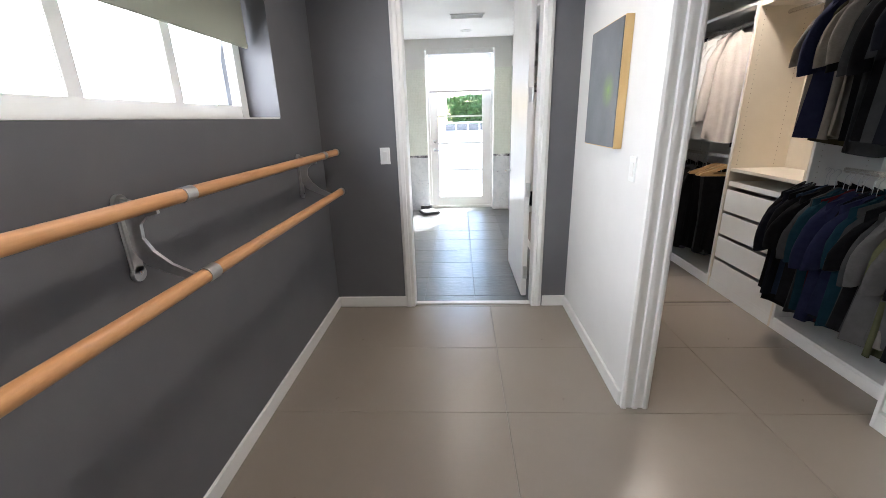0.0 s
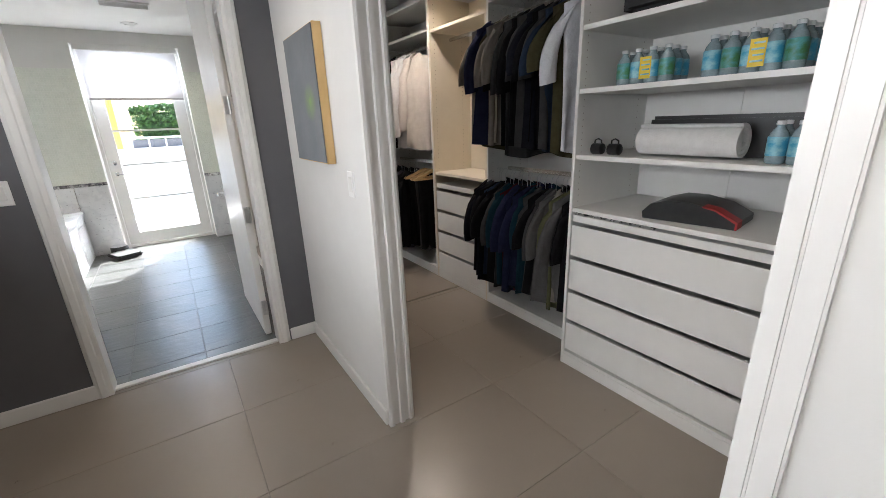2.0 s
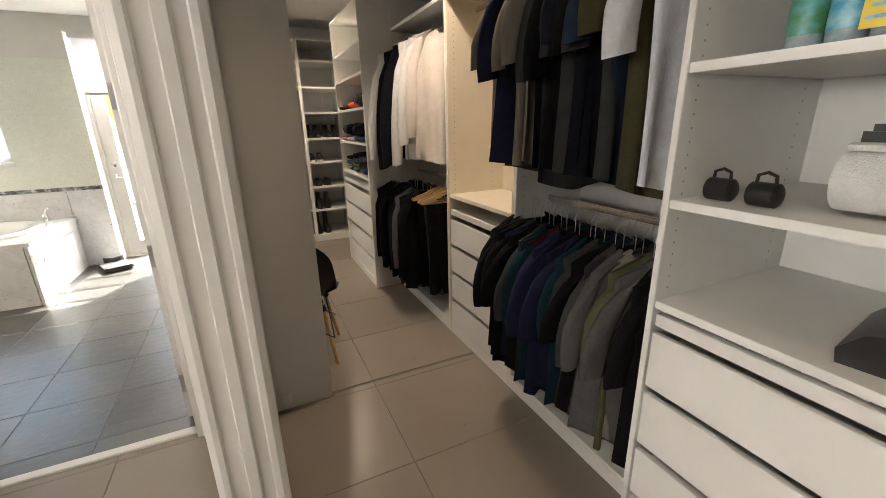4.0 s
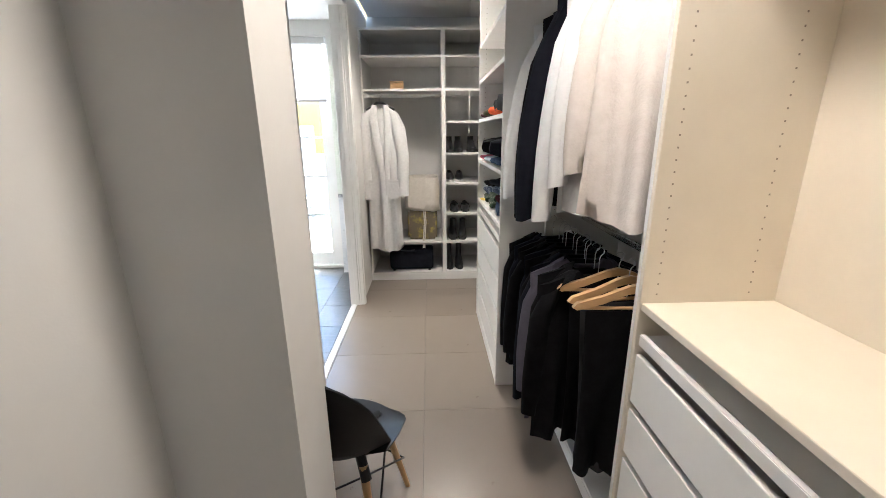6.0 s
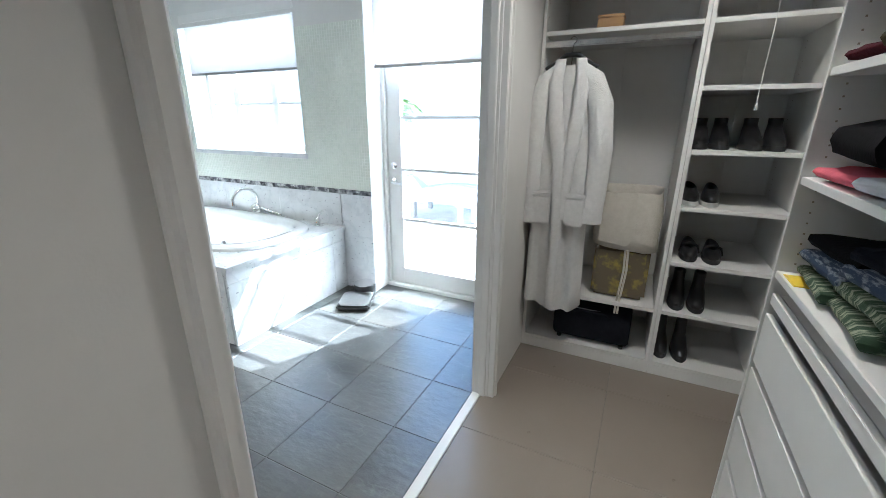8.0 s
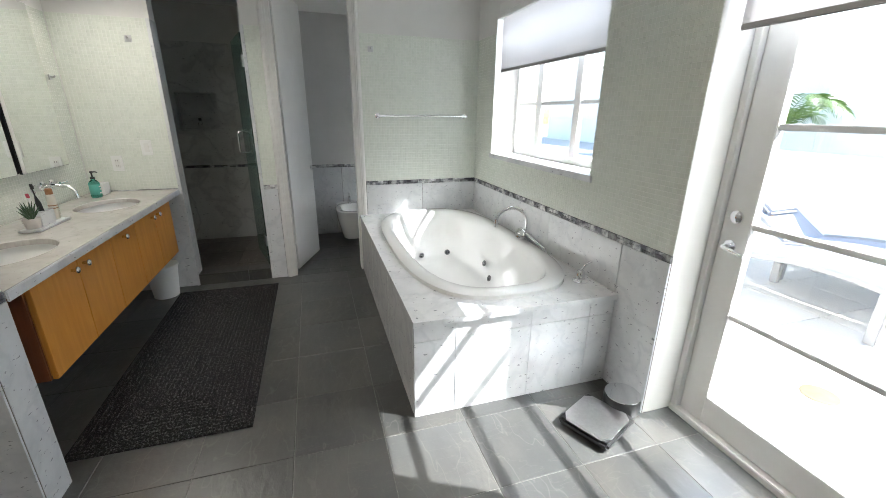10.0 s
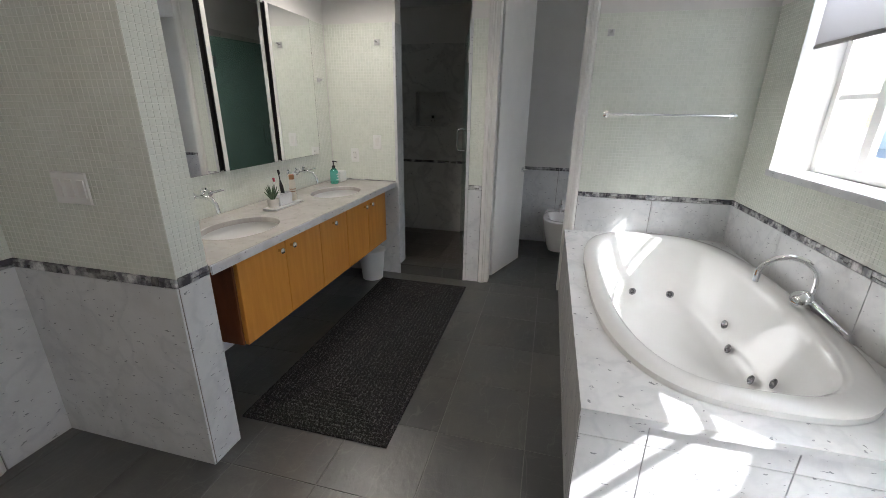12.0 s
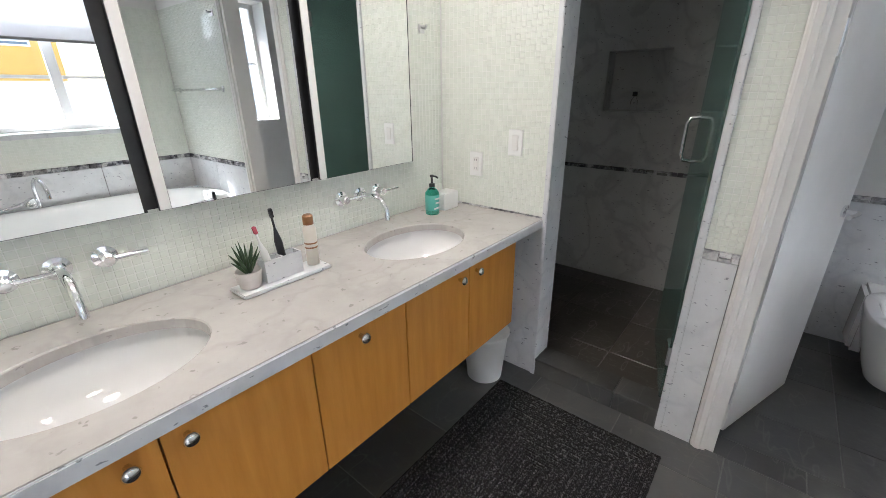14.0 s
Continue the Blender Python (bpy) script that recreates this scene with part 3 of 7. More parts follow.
# ---- wardrobes ----
RAIL_CHROME = material("satin chrome rail", (0.72, 0.70, 0.67), 0.22, 1.0, second=(0.62, 0.60, 0.57), scale=30)
def wardrobe(label, m, w, d, h, shelves=(), drawers=(), rails=(), tray=None, inside=None, plinth=0.065, top=True, rail_at=0.48):
    """An open cabinet, its front along x at y = 0. shelves: tops; drawers: (low, high) of each front; rails: heights."""
    inside = inside or MELAMINE
    root = thing("wardrobe", label, "wardrobe", m, "white open wardrobe units")
    t = 0.018
    for x in (0, w - t):
        s = Shape().box(x, x + t, 0, d, 0, h, 0.0015)
        part("side_panel", s, inside, root)
    if top:
        part("top_panel", Shape().box(t, w - t, 0.001, d - 0.006, h - t, h - 0.001), MELAMINE, root)
    part("bottom_panel", Shape().box(t, w - t, 0.004, d - 0.006, plinth, plinth + t), MELAMINE, root)
    part("plinth", Shape().box(t, w - t, 0.003, 0.02, 0, plinth - 0.001), MELAMINE, root)
    for x0, x1 in ((t, w / 2 - 0.001), (w / 2 + 0.001, w - t)):
        part("back_panel", Shape().box(x0, x1, d - 0.005, d, plinth, h), inside, root)
    for z in shelves:
        part("shelf", Shape().box(t + 0.001, w - t - 0.001, 0.004, d - 0.007, z - 0.022, z, 0.0015), inside, root)
    for za, zb in drawers:
        dr = part("drawer", Shape().box(t + 0.012, w - t - 0.012, 0.025, d - 0.05, za + 0.01, zb - 0.075), MELAMINE, root)
        part("drawer_front", Shape().box(t + 0.004, w - t - 0.004, 0.006, 0.024, za, zb - 0.02, 0.0015), MELAMINE, dr)
    if tray:
        tr = part("pull_out_tray", Shape().box(t + 0.01, w - t - 0.01, 0.03, d - 0.05, tray, tray + 0.008), MELAMINE, root)
        part("tray_front", Shape().box(t + 0.006, w - t - 0.006, 0.008, 0.026, tray - 0.024, tray + 0.012, 0.002), MELAMINE, tr)
    for z in rails:
        part("clothes_rail", Shape().box(t, w - t, d * rail_at - 0.0075, d * rail_at + 0.0075, z - 0.018, z + 0.012, 0.006), RAIL_CHROME, root, "oval chrome clothes rail", 40)
    s = Shape()
    for x in (t + 0.0006, w - t - 0.0006):
        for y in (0.045, d - 0.09):
            for k in range(int((h - 1.0) / 0.032)):
                z = 0.98 + k * 0.032
                s.add([(x, y - 0.0025, z - 0.0025), (x, y + 0.0025, z - 0.0025), (x, y + 0.0025, z + 0.0025), (x, y - 0.0025, z + 0.0025)], [(0, 1, 2, 3)])
    holes = part("peg_hole", s, material("drilled hole", (0.30, 0.26, 0.21), 0.8, second=(0.26, 0.22, 0.18), scale=50), root)
    tagged(holes, kind="stuff")
    return root


FACE_R = lambda x, y: pose(x, y, 0, 0, 0, -90)     # a unit that faces the aisle from the right; its far side first
wardrobe("white open wardrobe with shelves above four wide drawers", FACE_R(1.88, 1.62), 1.0, 0.60, 2.36, (0.95, 1.225, 1.54, 1.82), ((0.10, 0.29), (0.295, 0.48), (0.485, 0.68), (0.685, 0.875)), (), 0.90)
wardrobe("white open wardrobe with two clothes rails", FACE_R(2.08, 2.55), 0.93, 0.41, 2.36, (2.16,), (), (1.06, 2.08))
wardrobe("white open wardrobe with cream interior above four drawers", FACE_R(2.08, 3.28), 0.73, 0.41, 2.36, (0.985, 2.11), ((0.075, 0.265), (0.27, 0.46), (0.465, 0.65), (0.655, 0.84)), (2.05,), 0.875, MELAMINE_IN)
wardrobe("white open wardrobe with shirts above jackets", FACE_R(2.08, 4.29), 1.01, 0.41, 2.36, (2.13,), (), (1.04, 2.05))
wardrobe("white open wardrobe tower of shelves above drawers", FACE_R(1.84, 5.33), 1.03, 0.64, 2.36, (0.985, 1.275, 1.565, 1.83, 2.06), ((0.075, 0.265), (0.27, 0.46), (0.465, 0.66), (0.665, 0.86)), (), 0.90)
wardrobe("white open wardrobe with robe rail and laundry shelf", pose(0.853, 6.17, 0), 0.755, 0.595, 2.37, (0.41, 1.865, 2.15), (), (1.805,), rail_at=0.02)
wardrobe("white open shoe wardrobe with seven shelves", pose(1.61, 6.17, 0), 0.50, 0.595, 2.37, (0.41, 0.70, 1.0, 1.285, 1.58, 1.865, 2.15))


# ---- bathtub in its marble deck ----
DECK_Z, TUB_C, TUB_A, TUB_B = 0.55, (-1.925, 5.905), 1.007, 0.50


def oval(a, b, z, n=64, p=3.0):
    pts = []
    for k in range(n):
        t = 2 * math.pi * k / n
        c, q = math.cos(t), math.sin(t)
        x = a * math.copysign(abs(c) ** (2 / p), c)
        y = b * math.copysign(abs(q) ** (2 / p), q)
        pts.append(Vector((TUB_C[0] + x, TUB_C[1] + y, z)))
    return pts


def rings(shape, loops, close_first=False, close_last=False):
    n = len(loops[0])
    verts = [v for r in loops for v in r]
    f = [(i * n + k, i * n + (k + 1) % n, (i + 1) * n + (k + 1) % n, (i + 1) * n + k) for i in range(len(loops) - 1) for k in range(n)]
    if close_first:
        f.append(tuple(range(n))[::-1])
    if close_last:
        f.append(tuple(range((len(loops) - 1) * n, len(loops) * n)))
    return shape.add(verts, f)


def rect_ring(x0, x1, y0, y1, z, n=64):
    cx, cy = TUB_C
    out = []
    for p in oval(TUB_A, TUB_B, z, n):
        dx, dy = p.x - cx, p.y - cy
        k = min((((x1 if dx > 0 else x0) - cx) / dx) if abs(dx) > 1e-6 else 1e9, (((y1 if dy > 0 else y0) - cy) / dy) if abs(dy) > 1e-6 else 1e9)
        out.append(Vector((cx + dx * k, cy + dy * k, z)))
    # the ring's nearest points are drawn into the corners
    for x in (x0, x1):
        for y in (y0, y1):
            i = min(range(n), key=lambda j: (out[j] - Vector((x, y, z))).length)
            out[i] = Vector((x, y, z))
    return out


deck = thing("tub_surround", "white-grey marble tub deck with slab sides", "tub surround")
X0, X1, Y0, Y1 = -2.966, -0.79, 5.30, 6.438
part("deck_top", rings(Shape(), [oval(TUB_A - 0.02, TUB_B - 0.02, DECK_Z - 0.03), oval(TUB_A - 0.02, TUB_B - 0.02, DECK_Z), rect_ring(X0, X1, Y0, Y1, DECK_Z), rect_ring(X0, X1, Y0, Y1, DECK_Z - 0.03)]), MARBLE, deck)
for i, (xa, xb) in enumerate(((-2.964, -2.235), (-2.232, -1.522), (-1.519, -0.838))):
    part("front_slab", Shape().box(xa, xb, Y0 + 0.006, Y0 + 0.026, 0, DECK_Z - 0.031, 0.0015), MARBLE, deck)
for ya, yb in ((5.306, 5.515), (5.5175, 5.93), (5.9325, 6.284), (6.2865, 6.438)):
    part("end_slab", Shape().box(X1 - 0.04, X1 - 0.018, ya, yb, 0, 0.43, 0.0012), MARBLE, deck)
    part("end_slab", Shape().box(X1 - 0.04, X1 - 0.018, ya, yb, 0.4325, DECK_Z - 0.031, 0.0012), MARBLE, deck)

tub = thing("bathtub", "white oval drop-in whirlpool bathtub", "bathtub")
loops = [oval(TUB_A + 0.012, TUB_B + 0.012, DECK_Z + 0.001), oval(TUB_A + 0.01, TUB_B + 0.01, DECK_Z + 0.022), oval(TUB_A - 0.012, TUB_B - 0.012, DECK_Z + 0.034),
         oval(TUB_A - 0.075, TUB_B - 0.065, DECK_Z + 0.034), oval(TUB_A - 0.10, TUB_B - 0.085, DECK_Z + 0.02)]
for k in range(1, 9):
    u = k / 8
    loops.append(oval(TUB_A - 0.10 - 0.21 * u ** 1.4, TUB_B - 0.085 - 0.12 * u ** 1.4, DECK_Z + 0.02 - 0.40 * (1 - (1 - u) ** 1.25), p=3.0 - 0.5 * u))
loops.append(oval(TUB_A - 0.42, TUB_B - 0.28, DECK_Z - 0.395, p=2.4))
shell = part("tub_shell", rings(Shape(), loops, False, True), CERAMIC, tub, "glossy white shell", 50)
JET_CHROME = material("dull chrome", (0.30, 0.30, 0.31), 0.25, 1.0, second=(0.22, 0.22, 0.23), scale=40)
JETS = [(-2.615, 5.806, 0.216), (-2.597, 6.052, 0.232), (-2.12, 6.230, 0.272), (-1.955, 6.206, 0.203), (-1.65, 6.198, 0.212), (-1.505, 6.212, 0.299), (-2.2, 5.56, 0.28), (-1.6, 5.56, 0.28)]
for x, y, z in JETS:
    v = Vector(((TUB_C[0] - x) * (0.25 if abs(y - TUB_C[1]) > 0.2 else 1), TUB_C[1] - y, 0.10)).normalized()
    part("jet", Shape().lathe([(0.024, 0), (0.026, 0.006), (0.018, 0.012), (0.012, 0.008), (0.007, 0.014), (0, 0.014)], m=Matrix.Translation((x, y, z)) @ v.to_track_quat("Z", "Y").to_matrix().to_4x4()), JET_CHROME, shell, "chrome jet", 40)
part("drain", Shape().lathe([(0.03, 0), (0.03, 0.004), (0.02, 0.007), (0, 0.007)], centre=(-1.45, 5.9, DECK_Z - 0.394)), CHROME, tub, "chrome drain", 40)

sp = thing("tub_spout", "chrome gooseneck tub filler on the deck", "faucet")
arc = [(-1.78, 6.408, DECK_Z), (-1.78, 6.408, DECK_Z + 0.15)] + [(-1.78 - 0.02 * (1 - math.cos(a)), 6.408 - 0.118 * (1 - math.cos(a)), DECK_Z + 0.15 + 0.118 * math.sin(a)) for a in [math.pi * k / 12 for k in range(1, 12)]] + [(-1.82, 6.175, DECK_Z + 0.125)]
part("spout", Shape().pipe(arc, 0.014, 14), CHROME, sp, "", 50)
part("base_ring", Shape().lathe([(0.032, 0), (0.032, 0.008), (0.02, 0.016), (0.015, 0.03)], centre=(-1.78, 6.408, DECK_Z)), CHROME, sp, "", 40)
hs = thing("hand_shower", "chrome hand shower resting on the tub deck", "hand shower")
part("head", Shape().lathe([(0.0, 0), (0.042, 0.0), (0.046, 0.012), (0.044, 0.03), (0.03, 0.042), (0, 0.045)], m=pose(-1.74, 6.35, DECK_Z + 0.075, 40, 15, 20)), CHROME, hs, "", 40)
part("handle", Shape().pipe([(-1.74, 6.36, DECK_Z + 0.10), (-1.64, 6.385, DECK_Z + 0.07), (-1.50, 6.408, DECK_Z + 0.035)], [0.014, 0.012, 0.010]), CHROME, hs, "", 40)
part("base_ring", Shape().lathe([(0.028, 0), (0.028, 0.008), (0.014, 0.016), (0.012, 0.04)], centre=(-1.50, 6.408, DECK_Z)), CHROME, hs, "", 40)
vh = thing("tub_valve", "chrome lever valve on the tub deck corner", "faucet")
part("base_ring", Shape().lathe([(0.045, 0), (0.045, 0.008), (0.026, 0.016), (0.024, 0.06), (0.016, 0.07), (0, 0.07)], centre=(-1.01, 6.35, DECK_Z)), CHROME, vh, "", 40)
part("lever", Shape().pipe([(-1.01, 6.35, DECK_Z + 0.06), (-1.005, 6.37, DECK_Z + 0.10), (-0.99, 6.40, DECK_Z + 0.125)], [0.011, 0.008, 0.006]), CHROME, vh, "", 40)

# ---- vanity: floating cabinets, counter, sinks ----
TOP_Z = 0.86
CTR_X0, CTR_X1, CTR_Y1 = -2.962, -0.862, 3.85
SINKS = ((-1.37, 3.575), (-2.40, 3.575))


def ellipse(cx, cy, a, b, z, n=40):
    return [Vector((cx + a * math.cos(2 * math.pi * k / n), cy + b * math.sin(2 * math.pi * k / n), z)) for k in range(n)]


def box_ring(cx, cy, x0, x1, y0, y1, z, n=40):
    out = []
    for k in range(n):
        dx, dy = math.cos(2 * math.pi * k / n), math.sin(2 * math.pi * k / n)
        kx = ((x1 if dx > 0 else x0) - cx) / dx if abs(dx) > 1e-6 else 1e9
        ky = ((y1 if dy > 0 else y0) - cy) / dy if abs(dy) > 1e-6 else 1e9
        q = min(kx, ky)
        out.append(Vector((cx + dx * q, cy + dy * q, z)))
    for x in (x0, x1):
        for y in (y0, y1):
            i = min(range(n), key=lambda j: (out[j] - Vector((x, y, z))).length)
            out[i] = Vector((x, y, z))
    return out


counter = thing("vanity_counter", "beige-grey marble vanity counter with two basins cut in", "counter")
s = Shape()
SPLIT = -1.885
for (cx, cy), (xa, xb) in zip(SINKS, ((SPLIT, CTR_X1), (CTR_X0, SPLIT))):
    rings(s, [ellipse(cx, cy, 0.225, 0.165, TOP_Z - 0.03), ellipse(cx, cy, 0.228, 0.168, TOP_Z - 0.004), ellipse(cx, cy, 0.232, 0.172, TOP_Z), box_ring(cx, cy, xa, xb, VAN_Y + 0.004, CTR_Y1 - 0.004, TOP_Z),
              box_ring(cx, cy, xa, xb, VAN_Y + 0.004, CTR_Y1 - 0.004, TOP_Z - 0.03)])
part("counter_top", s, MARBLE_TOP, counter)
part("counter_edge", Shape().box(CTR_X0, CTR_X1, CTR_Y1 - 0.0035, CTR_Y1 + 0.004, TOP_Z - 0.042, TOP_Z - 0.0005, 0.003), MARBLE, counter, "white-grey marble front edge")
for cx, cy in SINKS:
    sk = thing("basin", "white oval undermount ceramic basin in the counter", "sink", None, "basins in the vanity counter")
    part("bowl", rings(Shape(), [ellipse(cx, cy, 0.245, 0.185, TOP_Z - 0.031)] + [ellipse(cx, cy, 0.224 * math.cos(u) + 0.012, 0.164 * math.cos(u) + 0.012, TOP_Z - 0.031 - 0.15 * math.sin(u)) for u in [math.pi / 2 * k / 9 for k in range(10)]], False, True), CERAMIC, sk, "", 60)
    part("drain", Shape().lathe([(0.022, 0), (0.022, 0.004), (0.014, 0.007), (0, 0.007)], centre=(cx, cy, TOP_Z - 0.18)), CHROME, sk, "chrome drain", 40)

# End panel only: the grain of the orange doors in a far darker brown.
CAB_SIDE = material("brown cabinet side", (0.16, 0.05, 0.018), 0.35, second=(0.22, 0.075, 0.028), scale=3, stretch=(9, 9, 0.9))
KNOB = Shape().lathe([(0.0075, 0), (0.0075, 0.014), (0.015, 0.02), (0.017, 0.026), (0.012, 0.031), (0, 0.0315)], m=pose(0, 0, 0, -90)).mesh("knob")
for me in (KNOB,):
    me.materials.append(CHROME)
    me.shade_smooth()
DOOR_EDGES = (-1.04, -1.397, -1.744, -2.09, -2.438, -2.79)
KNOBS = (-1.34, -1.444, -1.903, -2.374, -2.481)
for i, (xb, xa) in enumerate(zip(DOOR_EDGES, DOOR_EDGES[1:])):
    cab = thing("vanity_cabinet", "orange-stained wooden wall-hung vanity cabinet", "cabinet", None, "wall-hung vanity cabinets")
    part("body", Shape().box(xa + 0.0005, xb - 0.0005, VAN_Y + 0.004, 3.775, 0.385, 0.63), ORANGE_WOOD, cab)
    part("rear_rail", Shape().box(xa + 0.0005, xb - 0.0005, VAN_Y + 0.004, VAN_Y + 0.02, 0.631, TOP_Z - 0.046), ORANGE_WOOD, cab)
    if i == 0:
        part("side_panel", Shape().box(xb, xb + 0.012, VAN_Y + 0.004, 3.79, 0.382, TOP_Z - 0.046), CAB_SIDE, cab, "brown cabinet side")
    dr = part("door", Shape().box(xa + 0.002, xb - 0.002, 3.791, 3.812, 0.38, TOP_Z - 0.048, 0.0015), ORANGE_WOOD, cab)
    kn = part("knob", KNOB, None, dr, "chrome knob")
    kn.location = (KNOBS[i], 3.812, 0.762)

# wall-mounted taps
for cx in (-1.393, -2.39):
    tap = thing("wall_faucet", "chrome wall-mounted basin faucet with two levers", "faucet", None, "wall faucets over the basins")
    z = 1.0
    part("rosette", Shape().lathe([(0.03, 0), (0.03, 0.006), (0.018, 0.01), (0.016, 0.03)], m=pose(cx, VAN_Y, z, -90)), CHROME, tap, "", 40)
    part("spout", Shape().pipe([(cx, VAN_Y, z), (cx, VAN_Y + 0.09, z + 0.003), (cx, VAN_Y + 0.14, z - 0.006), (cx, VAN_Y + 0.165, z - 0.035), (cx, VAN_Y + 0.172, z - 0.085)], 0.012, 12), CHROME, tap, "", 50)
    for dx in (-0.1, 0.1):
        lv = part("lever", Shape().lathe([(0.03, 0), (0.03, 0.006), (0.017, 0.01), (0.017, 0.045), (0.012, 0.05), (0, 0.05)], m=pose(cx + dx, VAN_Y, z, -90)), CHROME, tap, "", 40)
        part("grip", Shape().rod((cx + dx, VAN_Y + 0.036, z), (cx + dx - 0.09, VAN_Y + 0.05, z + 0.004), 0.0075, 0.006), CHROME, lv, "", 40)

# mirror cabinets
MIR_Z0, MIR_Z1 = 1.102, 2.095
MIR_EDGES = (-1.095, -1.615, -2.155, -2.71)
MIR_AJAR = (1.0, 1.0, 1.0)
for i, (xb, xa) in enumerate(zip(MIR_EDGES, MIR_EDGES[1:])):
    mc = thing("mirror_cabinet", "frameless mirror cabinet door with black sides", "mirror", None, "mirror cabinets over the vanity")
    part("body", Shape().box(xa + 0.001, xb - 0.001, VAN_Y + 0.002, VAN_Y + 0.012, MIR_Z0 + 0.004, MIR_Z1 - 0.004), BLACK_PLASTIC, mc, "black cabinet carcass")
    m = pose(xa, VAN_Y + 0.015, 0, 0, 0, MIR_AJAR[i])
    w = xb - xa - 0.026
    door = part("mirror_door", Shape().box(0.002, w, 0, 0.012, MIR_Z0, MIR_Z1).moved(m), BLACK_PLASTIC, mc, "black door edge")
    part("mirror_glass", Shape().box(0.012, w - 0.029, 0.0125, 0.0165, MIR_Z0 + 0.002, MIR_Z1 - 0.002).moved(m), MIRROR, door, "silvered mirror pane")
    part("edge_strip", Shape().box(w - 0.028, w, 0.0125, 0.0168, MIR_Z0 + 0.002, MIR_Z1 - 0.002).moved(m), TRIM_WHITE, door, "pale bevelled edge strip")


# ---- bathroom cladding: marble below, a strip of dark slivers, glass mosaic above ----
M_TOP, T_TOP, G_TOP = 0.828, 0.866, 2.10


def on_wall(axis, face, out):
    """Maps (u along the wall, z, off the wall) to the world for a wall whose face lies at `face` and looks towards `out`."""
    return (lambda u, z, o: (face + out * o, u, z)) if axis == "x" else (lambda u, z, o: (u, face + out * o, z))


def raised(s, put, u0, u1, z0, z1, o0, o1, c=0.0012):
    a = [put(u, z, o0) for u, z in ((u0, z0), (u1, z0), (u1, z1), (u0, z1))]
    b = [put(u, z, o1) for u, z in ((u0 + c, z0 + c), (u1 - c, z0 + c), (u1 - c, z1 - c), (u0 + c, z1 - c))]
    return s.add(a + b, [(0, 1, 5, 4), (1, 2, 6, 5), (2, 3, 7, 6), (3, 0, 4, 7), (4, 5, 6, 7)])


def marble_run(axis, face, out, u0, u1, z0=0.0, z1=M_TOP, slab=0.62, mat=None):
    put = on_wall(axis, face, out)
    n = max(1, round((u1 - u0) / slab))
    root = structure("wainscot", raised(Shape(), put, u0, u1, z0, z1, 0, 0.003), GROUT, "white-grey marble slab wainscot")
    for i in range(n):
        part("slab", raised(Shape(), put, u0 + (u1 - u0) * i / n + 0.001, u0 + (u1 - u0) * (i + 1) / n - 0.001, z0, z1, 0.002, 0.010), mat or MARBLE, root)


def sliver_run(axis, face, out, u0, u1, z0=M_TOP, z1=T_TOP, seed=3):
    rnd = random.Random(seed)
    put = on_wall(axis, face, out)
    s, u = Shape(), u0
    while u < u1 - 0.004:
        w = min(rnd.uniform(0.018, 0.085), u1 - u)
        cut = rnd.choice((None, None, 0.4, 0.6))
        if cut:
            zc = z0 + (z1 - z0) * cut
            raised(s, put, u, u + w - 0.0015, z0 + 0.001, zc - 0.0008, 0, rnd.uniform(0.009, 0.013))
            raised(s, put, u, u + w - 0.0015, zc + 0.0008, z1 - 0.001, 0, rnd.uniform(0.009, 0.013))
        else:
            raised(s, put, u, u + w - 0.0015, z0 + 0.001, z1 - 0.001, 0, rnd.uniform(0.009, 0.014))
        u += w
    tagged(structure("trim", s, DARK_SLIVER, "border strip of dark and pale marble slivers"), kind="stuff")


def mosaic_run(axis, face, out, u0, u1, z0=T_TOP, z1=G_TOP, pitch=0.0235, holes=(), pieces=False):
    """Small glass tiles on a grouted bed. pieces: each tile an object of its own."""
    put = on_wall(axis, face, out)
    bed = structure("mosaic", slab_with_holes(axis, face, face + out * 0.003, u0, u1, z0, z1, holes), MOSAIC_GROUT, "pale green glass mosaic on a grouted wall")
    nu, nz = max(1, round((u1 - u0) / pitch)), round((z1 - z0) / pitch)
    du, dz = (u1 - u0) / nu, (z1 - z0) / nz
    me = None
    if pieces:
        me = raised(Shape(), put, u0, u0 + du - 0.0018, z0, z0 + dz - 0.0018, 0.002, 0.0042).mesh("mosaic_tile")
        me.materials.append(MOSAIC)
    s = Shape()
    for i in range(nu):
        for j in range(nz):
            ua, za = u0 + i * du, z0 + j * dz
            if any(h[0] - du * 0.5 < ua < h[1] - du * 0.5 and h[2] - dz * 0.5 < za < h[3] - dz * 0.5 for h in holes):
                continue
            if pieces:
                ob = new("mosaic_tile", me)
                ob.parent = bed
                ob.location = Vector(put(ua, za, 0)) - Vector(put(u0, z0, 0))
            else:
                raised(s, put, ua, ua + du - 0.0018, za, za + dz - 0.0018, 0.002, 0.0042)
    if not pieces:
        me = bpy.data.meshes.new("mosaic_tiles")
        me.from_pydata(s.v, [], s.f)
        me.materials.append(MOSAIC_ISLAND)
        ob = new("mosaic_tiles", me)
        ob.parent = bed
        tagged(ob, kind="stuff")


